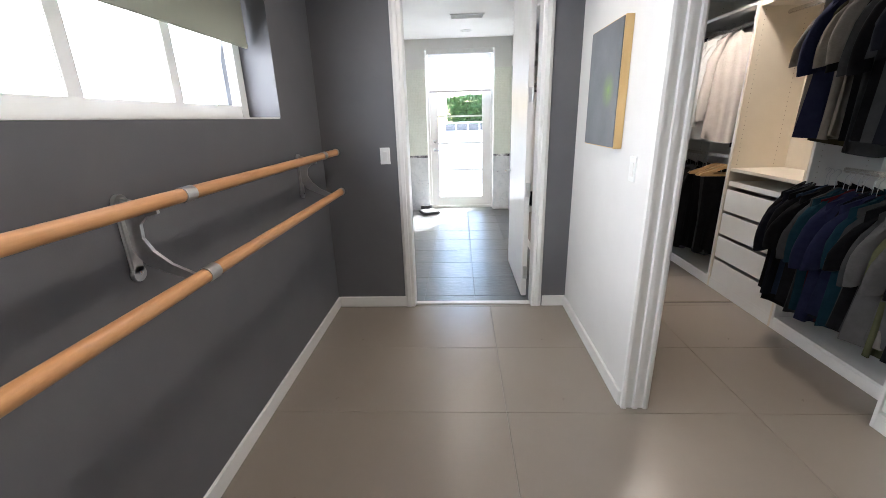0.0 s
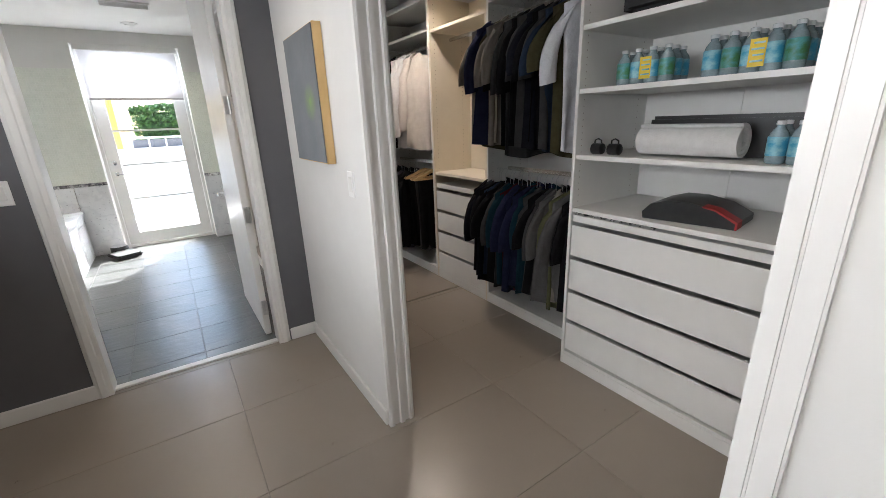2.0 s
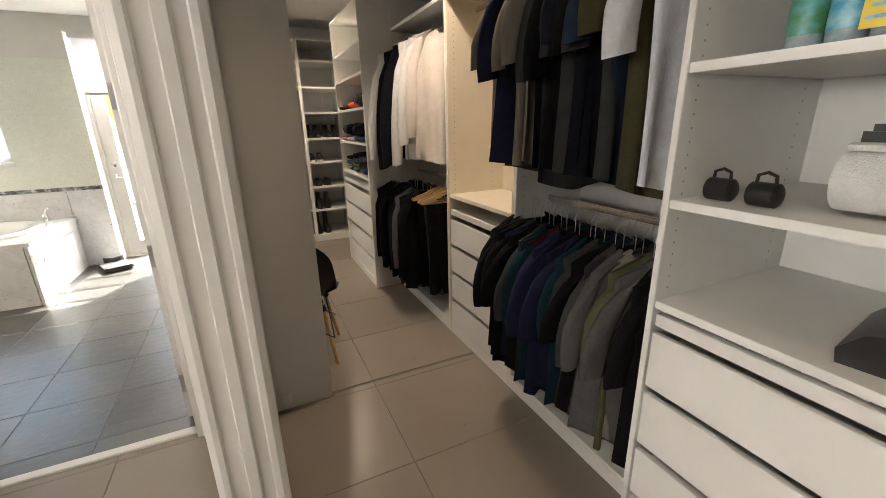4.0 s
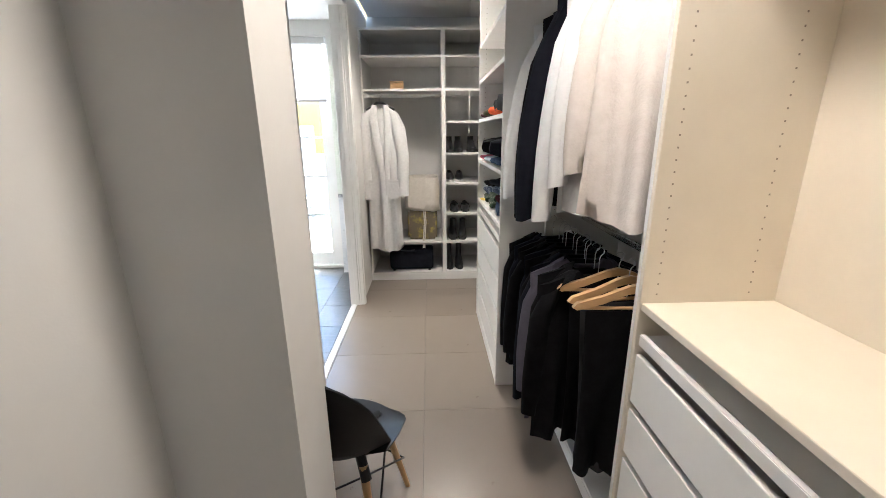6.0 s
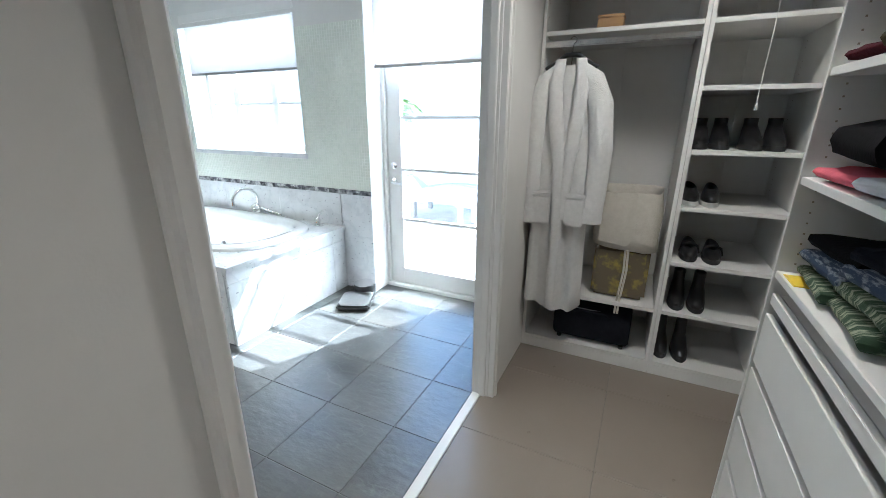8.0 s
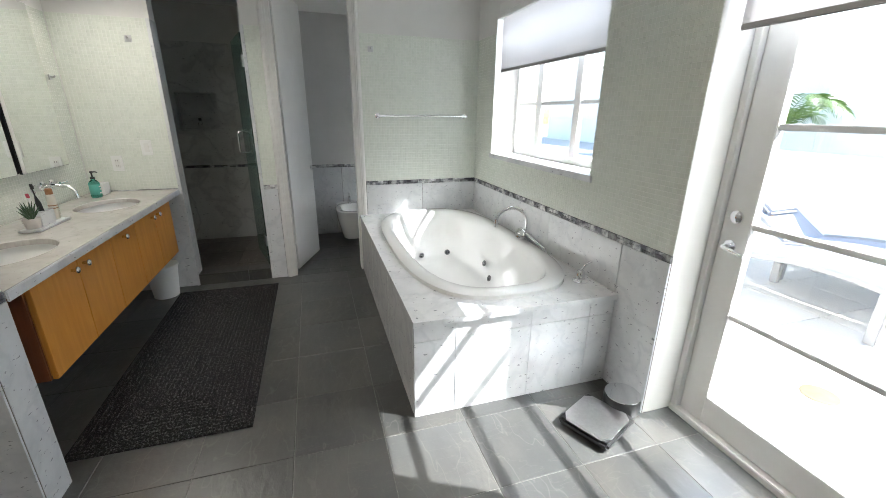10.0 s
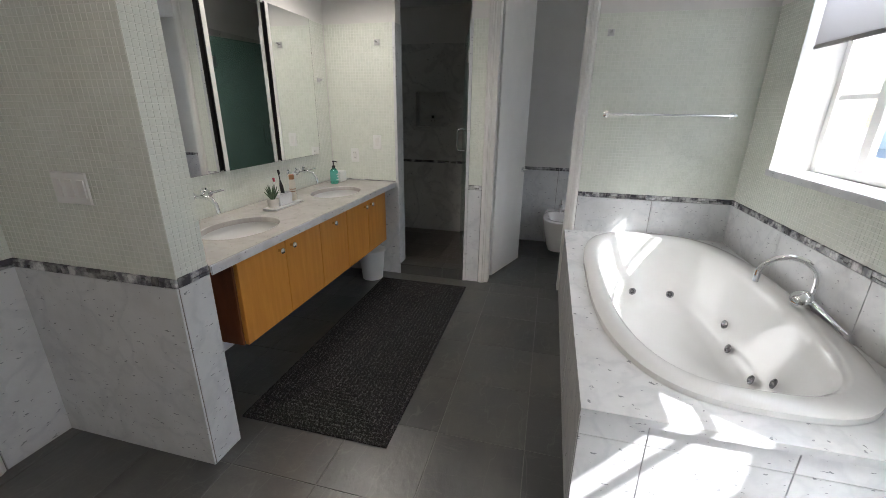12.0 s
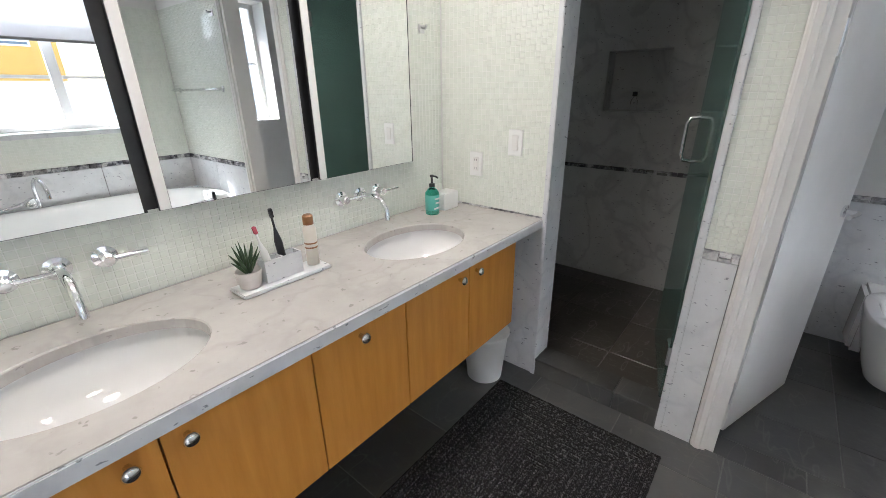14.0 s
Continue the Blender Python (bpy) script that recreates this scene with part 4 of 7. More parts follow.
def island_spread(m, spread):
    """Varies brightness from piece to piece inside one joined mesh."""
    n, l = m.node_tree.nodes, m.node_tree.links
    b = n["Principled BSDF"]
    geo, mr, hs = n.new("ShaderNodeNewGeometry"), n.new("ShaderNodeMapRange"), n.new("ShaderNodeHueSaturation")
    mr.inputs[3].default_value, mr.inputs[4].default_value = 1 - spread, 1 + spread
    l.new(geo.outputs["Random Per Island"], mr.inputs[0]), l.new(mr.outputs[0], hs.inputs["Value"])
    l.new(b.inputs["Base Color"].links[0].from_socket, hs.inputs["Color"]), l.new(hs.outputs[0], b.inputs["Base Color"])
    return m


MOSAIC_ISLAND = island_spread(material("pale green glass mosaic field", (0.69, 0.72, 0.645), 0.16, second=(0.73, 0.755, 0.685), scale=14, bump=0.02, bump_scale=30, coat=0.1), 0.03)
DARK_SLIVER = island_spread(material("marble slivers", (0.10, 0.10, 0.115), 0.25, second=(0.50, 0.50, 0.50), scale=16, detail=4, contrast=(0.42, 0.62)), 0.6)

for axis, face, out, u0, u1 in (("x", -0.707, 1, 3.024, 3.853), ("y", 3.843, 1, -0.853, -0.707), ("x", -0.853, -1, VAN_Y, 3.843), ("y", 3.022, 1, -0.706, -0.449),
                                ("x", BA_X0, 1, VAN_Y, 3.85), ("x", BA_X0, 1, 4.49, 4.604)):
    marble_run(axis, face, out, u0, u1)
    mosaic_run(axis, face, out, u0, u1, pieces=(axis == "y" and u0 < -0.8))
    sliver_run(axis, face, out, u0, u1, seed=int(u0 * 100) % 97)
marble_run("y", VAN_Y - 0.007, 1, -2.96, -0.864, 0, 0.80)
mosaic_run("y", VAN_Y - 0.007, 1, -2.96, -0.864, TOP_Z - 0.002, G_TOP)
marble_run("x", BA_X0, 1, 5.372, 6.45, DECK_Z, M_TOP)
sliver_run("x", BA_X0, 1, 5.372, 6.45, seed=8)
mosaic_run("x", BA_X0, 1, 5.372, 6.45)
marble_run("y", BA_Y1, -1, -2.96, -0.82, DECK_Z, M_TOP, 0.7)
marble_run("y", BA_Y1, -1, -0.818, -0.506, 0, M_TOP)
sliver_run("y", BA_Y1, -1, -2.96, -0.506, seed=9)
mosaic_run("y", BA_Y1, -1, -2.96, -0.506, holes=[(-2.58, -1.16, 1.10, 2.3)])
marble_run("y", BA_Y1, -1, 0.506, 0.758)
sliver_run("y", BA_Y1, -1, 0.506, 0.758, seed=11)
mosaic_run("y", BA_Y1, -1, 0.506, 0.758)
for y0, y1 in ((3.026, 4.06), (5.62, 6.44)):
    marble_run("x", BA_X1, -1, y0, y1)
    sliver_run("x", BA_X1, -1, y0, y1, seed=int(y0 * 10))
    mosaic_run("x", BA_X1, -1, y0, y1)

# ---- shower ----
for ya, yb in ((3.848, 3.872), (4.466, 4.492)):
    structure("shower_jamb", Shape().box(-3.10, -2.952, ya, yb, 0, G_TOP, 0.003), MARBLE, "white-grey marble upright beside the shower")
curb = thing("shower_curb", "dark slate shower curb", "curb")
for ya, yb in ((3.873, 4.272), (4.276, 4.465)):
    part("riser", Shape().box(-2.975, -2.958, ya, yb, 0, 0.085, 0.002), SLATE, curb)
    part("cap", Shape().box(-3.09, -2.955, ya, yb, 0.086, 0.10, 0.002), SLATE, curb)
NICHE = (3.585, 3.975, 1.268, 1.65)
structure("shower_lining", slab_with_holes("x", -4.359, -4.345, VAN_Y, 4.55, 0, 2.14, [NICHE]), MARBLE_SHOWER, "grey marble lining of the shower")
structure("shower_lining", Shape().box(-4.344, -3.092, VAN_Y - 0.006, VAN_Y + 0.008, 0, 2.14), MARBLE_SHOWER, "grey marble lining of the shower side")
structure("shower_lining", Shape().box(-4.344, -3.092, 4.536, 4.549, 0, 2.14), MARBLE_SHOWER, "grey marble lining of the shower side")
sliver_run("x", -4.345, 1, VAN_Y + 0.008, 4.536, 0.862, 0.892, 21)
structure("shower_niche", Shape().box(-4.49, -4.48, 3.585, 3.975, 1.268, 1.65).box(-4.48, -4.346, 3.575, 3.5855, 1.26, 1.66).box(-4.48, -4.346, 3.9745, 3.985, 1.26, 1.66)
          .box(-4.48, -4.346, 3.585, 3.975, 1.258, 1.269).box(-4.48, -4.346, 3.585, 3.975, 1.649, 1.66), MARBLE_SHOWER, "marble shelf niche in the shower")
structure("shower_floor", Shape().box(-4.344, -3.092, 3.32, 4.535, 0.001, 0.03), SLATE_GROUT, "slate shower floor bed")
nb_ = thing("shower_bottle", "small dark-capped bottle in the shower niche", "bottle")
part("body", Shape().lathe([(0.02, 0), (0.022, 0.01), (0.022, 0.07), (0.01, 0.085), (0.01, 0.095)], centre=(-4.41, 3.77, 1.269)), GLASS_CLEAR, nb_, "", 40)
part("cap", Shape().lathe([(0.012, 0.095), (0.016, 0.10), (0.016, 0.125), (0, 0.126)], centre=(-4.41, 3.77, 1.269)), BLACK_PLASTIC, nb_, "black cap", 40)
gdoor = thing("shower_door", "green-tinted frosted glass shower door standing open", "shower door", pose(-3.02, 4.455, 0, 0, 0, 195))
part("glass_panel", Shape().box(0.01, 0.58, -0.005, 0.005, 0.115, 2.06, 0.001), GLASS_GREEN, gdoor)
for z in (0.35, 1.85):
    part("hinge", Shape().box(-0.02, 0.06, -0.014, 0.014, z - 0.045, z + 0.045, 0.003), CHROME, gdoor, "chrome hinge")
for sgn in (-1, 1):
    part("handle", Shape().pipe([(0.53, sgn * 0.004, 1.29), (0.53, sgn * 0.045, 1.285), (0.53, sgn * 0.055, 1.26), (0.53, sgn * 0.055, 1.12), (0.53, sgn * 0.045, 1.095), (0.53, sgn * 0.004, 1.09)], 0.009), CHROME, gdoor, "chrome pull handle", 50)

# ---- toilet room ----
marble_run("x", -4.36, 1, 4.64, 6.44, 0, 0.83)
sliver_run("x", -4.36, 1, 4.64, 6.44, 0.83, 0.866, 31)
bd = thing("bidet", "white wall-hung ceramic bidet with chrome tap", "bidet")
pts = []
for z, k, o in ((0.08, 0.62, 0.02), (0.14, 0.74, 0.01), (0.28, 0.92, 0.0), (0.38, 1.0, 0), (0.405, 1.0, 0), (0.41, 0.97, 0), (0.41, 0.72, 0), (0.40, 0.68, 0), (0.34, 0.55, 0), (0.30, 0.3, 0)):
    pts.append([Vector((-3.95 + o + 0.28 * k * math.copysign(abs(math.cos(t)) ** 0.75, math.cos(t)), 5.30 + 0.18 * k * math.copysign(abs(math.sin(t)) ** 0.85, math.sin(t)), z)) for t in [2 * math.pi * i / 36 for i in range(36)]])
part("bowl", rings(Shape(), pts, True, True), CERAMIC, bd, "", 50)
part("back_block", Shape().box(-4.349, -4.13, 5.14, 5.46, 0.06, 0.405, 0.02), CERAMIC, bd)
part("tap", Shape().rod((-4.17, 5.30, 0.405), (-4.17, 5.30, 0.50), 0.02, 0.018).pipe([(-4.17, 5.30, 0.485), (-4.11, 5.30, 0.488), (-4.07, 5.30, 0.47)], 0.011).pipe([(-4.17, 5.30, 0.50), (-4.18, 5.30, 0.53), (-4.12, 5.30, 0.545)], 0.008), CHROME, bd, "chrome tap", 40)

# ---- wall fittings ----
def plate(name, label, category, axis, face, out, u, z, w, h, paddles=1):
    put = on_wall(axis, face, out)
    root = thing(name, label, category)
    part("plate", raised(Shape(), put, u - w / 2, u + w / 2, z - h / 2, z + h / 2, 0, 0.006, 0.003), WHITE_PLASTIC, root)
    for i in range(paddles):
        uc = u - w / 2 + w * (i + 0.5) / paddles
        pw = 0.033
        part("paddle", raised(Shape(), put, uc - pw / 2, uc + pw / 2, z - 0.033, z + 0.033, 0.006, 0.0095, 0.002), TRIM_WHITE, root)
    return root


plate("light_switch", "white rocker light switch on the dark wall", "light switch", "y", 2.91, -1, -0.533, 1.167, 0.07, 0.115)
plate("light_switch", "white rocker light switch on the white wall", "light switch", "x", 0.79, -1, 1.915, 1.165, 0.07, 0.115)
plate("light_switch", "white four-gang switch plate on the mosaic", "light switch", "x", -0.70, 1, 3.475, 1.18, 0.165, 0.115, 3)
plate("light_switch", "white rocker switch beside the shower", "light switch", "x", -2.963, 1, 3.685, 1.19, 0.075, 0.118)
out1 = plate("power_outlet", "white power outlet on the mosaic beside the counter", "outlet", "x", -2.963, 1, 3.47, 1.075, 0.075, 0.118)
for z in (1.055, 1.095):
    for dy in (-0.006, 0.006):
        part("slot", Shape().box(-2.9536, -2.9528, 3.47 + dy - 0.001, 3.47 + dy + 0.001, z - 0.005, z + 0.005), BLACK_PLASTIC, out1)
plate("power_outlet", "small white outlet plate low on the pier", "outlet", "y", 2.914, -1, 0.945, 0.062, 0.05, 0.06)

tb = thing("towel_bar", "chrome towel bar on the mosaic wall", "towel bar")
part("bar", Shape().rod((-2.905, 5.49, 1.445), (-2.905, 6.325, 1.445), 0.009), CHROME, tb, "", 40)
for y in (5.50, 6.315):
    part("bracket", Shape().lathe([(0.024, 0), (0.024, 0.008), (0.012, 0.014), (0.012, 0.055)], m=pose(-2.963, y, 1.445, 0, 90)), CHROME, tb, "", 40)


def robe_hook(label, axis, face, out, u, z, size=1.0):
    put = on_wall(axis, face, out)
    root = thing("robe_hook", label, "hook", None, "robe hooks on the mosaic walls")
    part("plate", raised(Shape(), put, u - 0.022 * size, u + 0.022 * size, z - 0.022 * size, z + 0.022 * size, 0, 0.006), STEEL, root)
    part("peg", Shape().pipe([put(u, z + 0.005, 0.004), put(u, z, 0.03 * size), put(u, z + 0.012, 0.042 * size)], 0.006), STEEL, root, "", 40)
    return root


robe_hook("square steel robe hook beside the shower", "x", -2.963, 1, 3.715, 1.96)
robe_hook("small steel robe hook beside the mirrors", "y", VAN_Y + 0.001, 1, -2.82, 1.675, 0.8)
robe_hook("round steel robe hook over the towel bar", "x", -2.963, 1, 5.46, 1.98)
robe_hook("chrome robe hook on the stub wall", "x", -0.862, -1, 3.60, 1.45, 1.3)

vent = thing("ceiling_vent", "white ceiling air vent with slats", "vent")
part("frame", Shape().box(-0.10, 0.28, 5.03, 5.045, 2.485, 2.499).box(-0.10, 0.28, 5.205, 5.22, 2.485, 2.499).box(-0.10, -0.085, 5.045, 5.205, 2.485, 2.499).box(0.265, 0.28, 5.045, 5.205, 2.485, 2.499), TRIM_WHITE, vent)
# No duct is built: this sheet's black colour is the shade between the slats.
part("backing", Shape().box(-0.085, 0.265, 5.045, 5.205, 2.4965, 2.4995), DUCT_SHADE, vent, "black sheet standing in for the shade in the duct")
for k in range(7):
    part("slat", Shape().prism([(5.05 + k * 0.022, 2.487), (5.053 + k * 0.022, 2.486), (5.066 + k * 0.022, 2.495), (5.063 + k * 0.022, 2.496)], -0.084, 0.264, "x"), TRIM_WHITE, vent)


def down_light(x, y, z, strength):
    root = thing("ceiling_light", "small round recessed ceiling light, lit warm", "ceiling light", None, "recessed ceiling lights")
    part("ring", Shape().lathe([(0.052, 0.0), (0.075, -0.001), (0.078, -0.006), (0.055, -0.009), (0.052, -0.004)], centre=(x, y, z)), TRIM_WHITE, root, "", 40)
    part("bulb", Shape().lathe([(0.051, 0), (0.051, -0.003), (0, -0.003)], centre=(x, y, z)), glow("warm lamp glass", (1.0, 0.55, 0.2), strength), root, "glowing warm lens")


down_light(0.09, 5.95, 2.499, 3.0)
down_light(-1.6, 4.3, 2.499, 3.0)
# Invented fitting for the added fill near the stub wall.
down_light(0.0, 4.25, 2.499, 3.0)
down_light(-1.38, 3.72, 2.499, 3.0)
down_light(-2.40, 3.72, 2.499, 3.0)
down_light(-0.1, 0.2, 2.599, 3.0)
down_light(-0.1, 2.2, 2.599, 3.0)
# The first fitting is invented, for the closet's added fill.
for x, y in ((1.45, 1.0), (1.75, 3.05), (1.60, 5.35)):
    down_light(x, y, 2.599, 3.0)

# ---- hall: double barre, canvas ----
barre = thing("ballet_barre", "double wooden ballet barre on steel wall brackets", "ballet barre")
part("upper_rail", Shape().rod((-0.862, -1.6, 1.205), (-0.862, 2.83, 1.205), 0.0215, sides=20), PINE, barre, "smooth orange beech rail", 40)
part("lower_rail", Shape().rod((-0.765, -1.6, 0.982), (-0.765, 2.54, 0.982), 0.0215, sides=20), PINE, barre, "smooth orange beech rail", 40)
for x, y, z in ((-0.862, 2.83, 1.205), (-0.765, 2.54, 0.982)):
    part("end_cap", Shape().lathe([(0.0225, 0), (0.0235, 0.004), (0.0235, 0.026), (0.018, 0.034), (0, 0.035)], m=pose(x, y - 0.012, z, -90)), STEEL, barre, "grey end cap", 40)
for y in (-0.60, 1.10, 2.44):
    br = part("bracket", Shape().box(-0.979, -0.966, y - 0.024, y + 0.024, 0.99, 1.205, 0.006)
              .rod((-0.979, y, 0.99), (-0.966, y, 0.99), 0.024, sides=20).rod((-0.979, y, 1.205), (-0.966, y, 1.205), 0.024, sides=20)
              .prism([(-0.967, 1.22), (-0.90, 1.20), (-0.865, 1.185), (-0.865, 1.172), (-0.90, 1.165), (-0.925, 1.14), (-0.928, 1.10), (-0.905, 1.06), (-0.86, 1.02), (-0.79, 0.985), (-0.765, 0.978), (-0.765, 0.962),
                      (-0.80, 0.966), (-0.87, 0.99), (-0.935, 1.02), (-0.967, 1.06)], y - 0.006, y + 0.006, "y"), STEEL, barre, "grey steel bracket with curved arm")
    for x, z in ((-0.862, 1.205), (-0.765, 0.982)):
        if y < 2 or x < -0.8:
            part("clamp", Shape().lathe([(0.0222, -0.026), (0.0245, -0.026), (0.0245, 0.026), (0.0222, 0.026)], m=pose(x, y + (0.13 if z > 1.1 else 0.02), z, 90), sides=20), STEEL, br, "bright steel clamp", 40)
    part("screw", Shape().lathe([(0.006, 0), (0.006, 0.003), (0, 0.004)], m=pose(-0.966, y, 0.992, 0, 90)), CHROME, br)

art = thing("canvas_painting", "grey canvas painting with a pale wooden edge", "painting")
CANVAS = material("grey painted canvas", (0.13, 0.14, 0.155), 0.6, second=(0.19, 0.20, 0.215), scale=2.2, detail=9, bump=0.12, bump_scale=220)
cn, cl = CANVAS.node_tree.nodes, CANVAS.node_tree.links
co, df, rp, nz, mu, mx = (cn.new("ShaderNode" + k) for k in ("TexCoord", "VectorMath", "ValToRGB", "TexNoise", "Math", "Mix"))
df.operation, df.inputs[1].default_value = "DISTANCE", (0.735, 2.22, 1.52)
cl.new(co.outputs["Object"], df.inputs[0])
rp.color_ramp.elements[0].color, rp.color_ramp.elements[1].color = (1, 1, 1, 1), (0, 0, 0, 1)
rp.color_ramp.elements[0].position, rp.color_ramp.elements[1].position = 0.01, 0.09
cl.new(df.outputs["Value"], rp.inputs[0])
nz.inputs["Scale"].default_value, nz.inputs["Detail"].default_value = 30, 5
cl.new(co.outputs["Object"], nz.inputs["Vector"])
mu.operation = "MULTIPLY"
cl.new(rp.outputs[0], mu.inputs[0]), cl.new(nz.outputs["Fac"], mu.inputs[1])
mx.data_type = "RGBA"
cl.new(mu.outputs[0], mx.inputs[0])
cl.new(cn["Principled BSDF"].inputs["Base Color"].links[0].from_socket, mx.inputs[6])
mx.inputs[7].default_value = (0.25, 0.42, 0.06, 1)
cl.new(mx.outputs[2], cn["Principled BSDF"].inputs["Base Color"])
part("canvas", Shape().box(0.7445, 0.749, 2.085, 2.545, 1.25, 1.83, 0.001), CANVAS, art, "grey canvas with a small green leafy patch")
part("frame", Shape().box(0.7495, 0.788, 2.078, 2.55, 1.245, 1.835, 0.001), material("pale birch edge", (0.62, 0.42, 0.17), 0.45, second=(0.68, 0.48, 0.22), scale=5, stretch=(3, 3, 0.5)), art, "pale wooden edge")

# ---- garments ----
def cloth(name, color, second=None, sheen=0.0):
    second = second or tuple(min(1, c * 1.2 + 0.002) for c in color)
    return material(name, color, 0.9, second=second, scale=18, bump=0.25, bump_scale=90, sheen=sheen, spec=0.08)


CLOTH = {
    "black": cloth("black cotton", (0.0052, 0.0052, 0.0061)), "ink": cloth("ink cotton", (0.0071, 0.0079, 0.0123)), "charcoal": cloth("charcoal cotton", (0.034, 0.035, 0.036)),
    "grey": cloth("grey cotton", (0.075, 0.073, 0.072)), "taupe": cloth("taupe cotton", (0.17, 0.152, 0.13)), "navy": cloth("navy cotton", (0.012, 0.014, 0.038)),
    "blue": cloth("slate blue cotton", (0.015, 0.023, 0.042)), "teal": cloth("teal cotton", (0.006, 0.023, 0.034)), "maroon": cloth("maroon cotton", (0.0395, 0.0061, 0.0105)),
    "olive": cloth("olive cotton", (0.042, 0.038, 0.019)), "white": cloth("white cotton", (0.72, 0.72, 0.72), (0.66, 0.66, 0.66)), "pale": cloth("pale grey cotton", (0.52, 0.53, 0.56)),
    "rose": cloth("cream cotton", (0.68, 0.63, 0.59), (0.62, 0.57, 0.53)), "lilac": cloth("lilac cotton", (0.085, 0.078, 0.098)), "lime": cloth("moss cotton", (0.075, 0.078, 0.04)),
}
HANGER_WOOD = material("pale maple hanger", (0.50, 0.31, 0.14), 0.35, second=(0.58, 0.37, 0.18), scale=6, stretch=(1, 6, 6))
HANGER_BROWN = material("brown wooden hanger", (0.25, 0.11, 0.04), 0.35, second=(0.31, 0.15, 0.06), scale=6, stretch=(1, 6, 6))


def garment_body(rnd, half, length, thick, neck=0.075, drop=0.055, flare=0.03, top=-0.07, fold=1.0):
    """A hanging body: closed cloth shell across x, thin along y, from the shoulders down."""
    nu, nv = 25, 13
    ph, ph2, sway = rnd.uniform(0, 6), rnd.uniform(0, 6), rnd.uniform(-0.03, 0.03)
    k1, k2 = rnd.uniform(5, 8), rnd.uniform(9, 14)
    front, back = [], []
    for j in range(nv):
        v = j / (nv - 1)
        for i in range(nu):
            u = -1 + 2 * i / (nu - 1)
            w = half * (1 + flare * v - 0.05 * math.sin(v * 3.0))
            x = u * w
            shoulder = top - drop * max(0, (abs(u) * half - neck)) / max(0.01, half - neck) - (0.02 if abs(u) * half < neck else 0)
            hem = -length + 0.012 * math.sin(3 * u + ph) + (0.02 * abs(u) ** 3)
            z = shoulder + (hem - shoulder) * v
            pleat = math.sin(k1 * u + ph + v)
            wave = (0.15 + 0.95 * v ** 1.3) * (0.62 * math.copysign(abs(pleat) ** 0.7, pleat) + 0.34 * math.sin(k2 * u + ph2 - 2 * v)) * thick * fold
            fat = thick * (0.35 + 0.65 * min(1, v * 3)) * math.sqrt(max(0.0, 1 - abs(u) ** 3)) + 0.003
            y = wave + sway * v
            front.append((x, y - fat * 0.5, z))
            back.append((x, y + fat * 0.5, z))
    n = nu * nv
    f = []
    for j in range(nv - 1):
        for i in range(nu - 1):
            a = j * nu + i
            f.append((a, a + 1, a + nu + 1, a + nu))
            f.append((n + a, n + a + nu, n + a + nu + 1, n + a + 1))
    for i in range(nu - 1):
        f.append((i, n + i, n + i + 1, i + 1))
        a = (nv - 1) * nu + i
        f.append((a, a + 1, n + a + 1, n + a))
    for j in range(nv - 1):
        a, b = j * nu, j * nu + nu - 1
        f.append((a, a + nu, n + a + nu, n + a))
        f.append((b, n + b, n + b + nu, b + nu))
    return Shape().add(front + back, f)


def sleeve(rnd, side, half, length, thick, top=-0.07, drop=0.055, spread=0.09):
    """A hanging sleeve that slopes out of the shoulder seam."""
    z0 = top - drop
    path = [(side * (half - 0.105), top - drop * 0.45, 0.030, 1.1), (side * (half - 0.055), z0 + 0.004, 0.048, 0.9)]
    steps = 7
    for k in range(1, steps):
        u = k / (steps - 1)
        path.append((side * (half - 0.035 + spread * math.sin(min(1, u * 1.25) * 1.5)), z0 - 0.01 - length * u ** 1.05, 0.068 - 0.016 * u if length < 0.4 else 0.062 - 0.022 * u, 0.75 - 0.55 * u))
    sides, verts, n = 14, [], len(path)
    ph = rnd.uniform(0, 6)
    for j, (x, z, r, tilt) in enumerate(path):
        y = rnd.uniform(-0.004, 0.004) + thick * 0.3 * math.sin(3 * j / n + ph)
        for i in range(sides):
            a = 2 * math.pi * i / sides
            verts.append((x + r * math.cos(a) * 0.9, y + thick * 0.62 * math.sin(a) * (1 + 0.28 * math.sin(3 * a + ph + j)), z - side * tilt * r * math.cos(a)))
    f = [(j * sides + i, j * sides + (i + 1) % sides, (j + 1) * sides + (i + 1) % sides, (j + 1) * sides + i) for j in range(n - 1) for i in range(sides)]
    return Shape().add(verts, f + [tuple(range(sides))[::-1], tuple(range((n - 1) * sides, n * sides))])


def hanger_shape(half, wide=0.008, deep=0.012):
    s = Shape().pipe([(0, 0, -0.125), (0, 0, -0.028), (0.004, 0, -0.016), (0.015, 0, -0.006), (0.015, 0, 0.008), (0.004, 0, 0.0165), (-0.009, 0, 0.015), (-0.0155, 0, 0.006)], 0.0017, 6)
    return s, Shape().pipe([(-half, 0, -0.128), (-half * 0.55, 0, -0.098), (-0.03, 0, -0.066), (0.03, 0, -0.066), (half * 0.55, 0, -0.098), (half, 0, -0.128)], [deep * 0.9, deep, deep * 1.1, deep * 1.1, deep, deep * 0.9], 8)


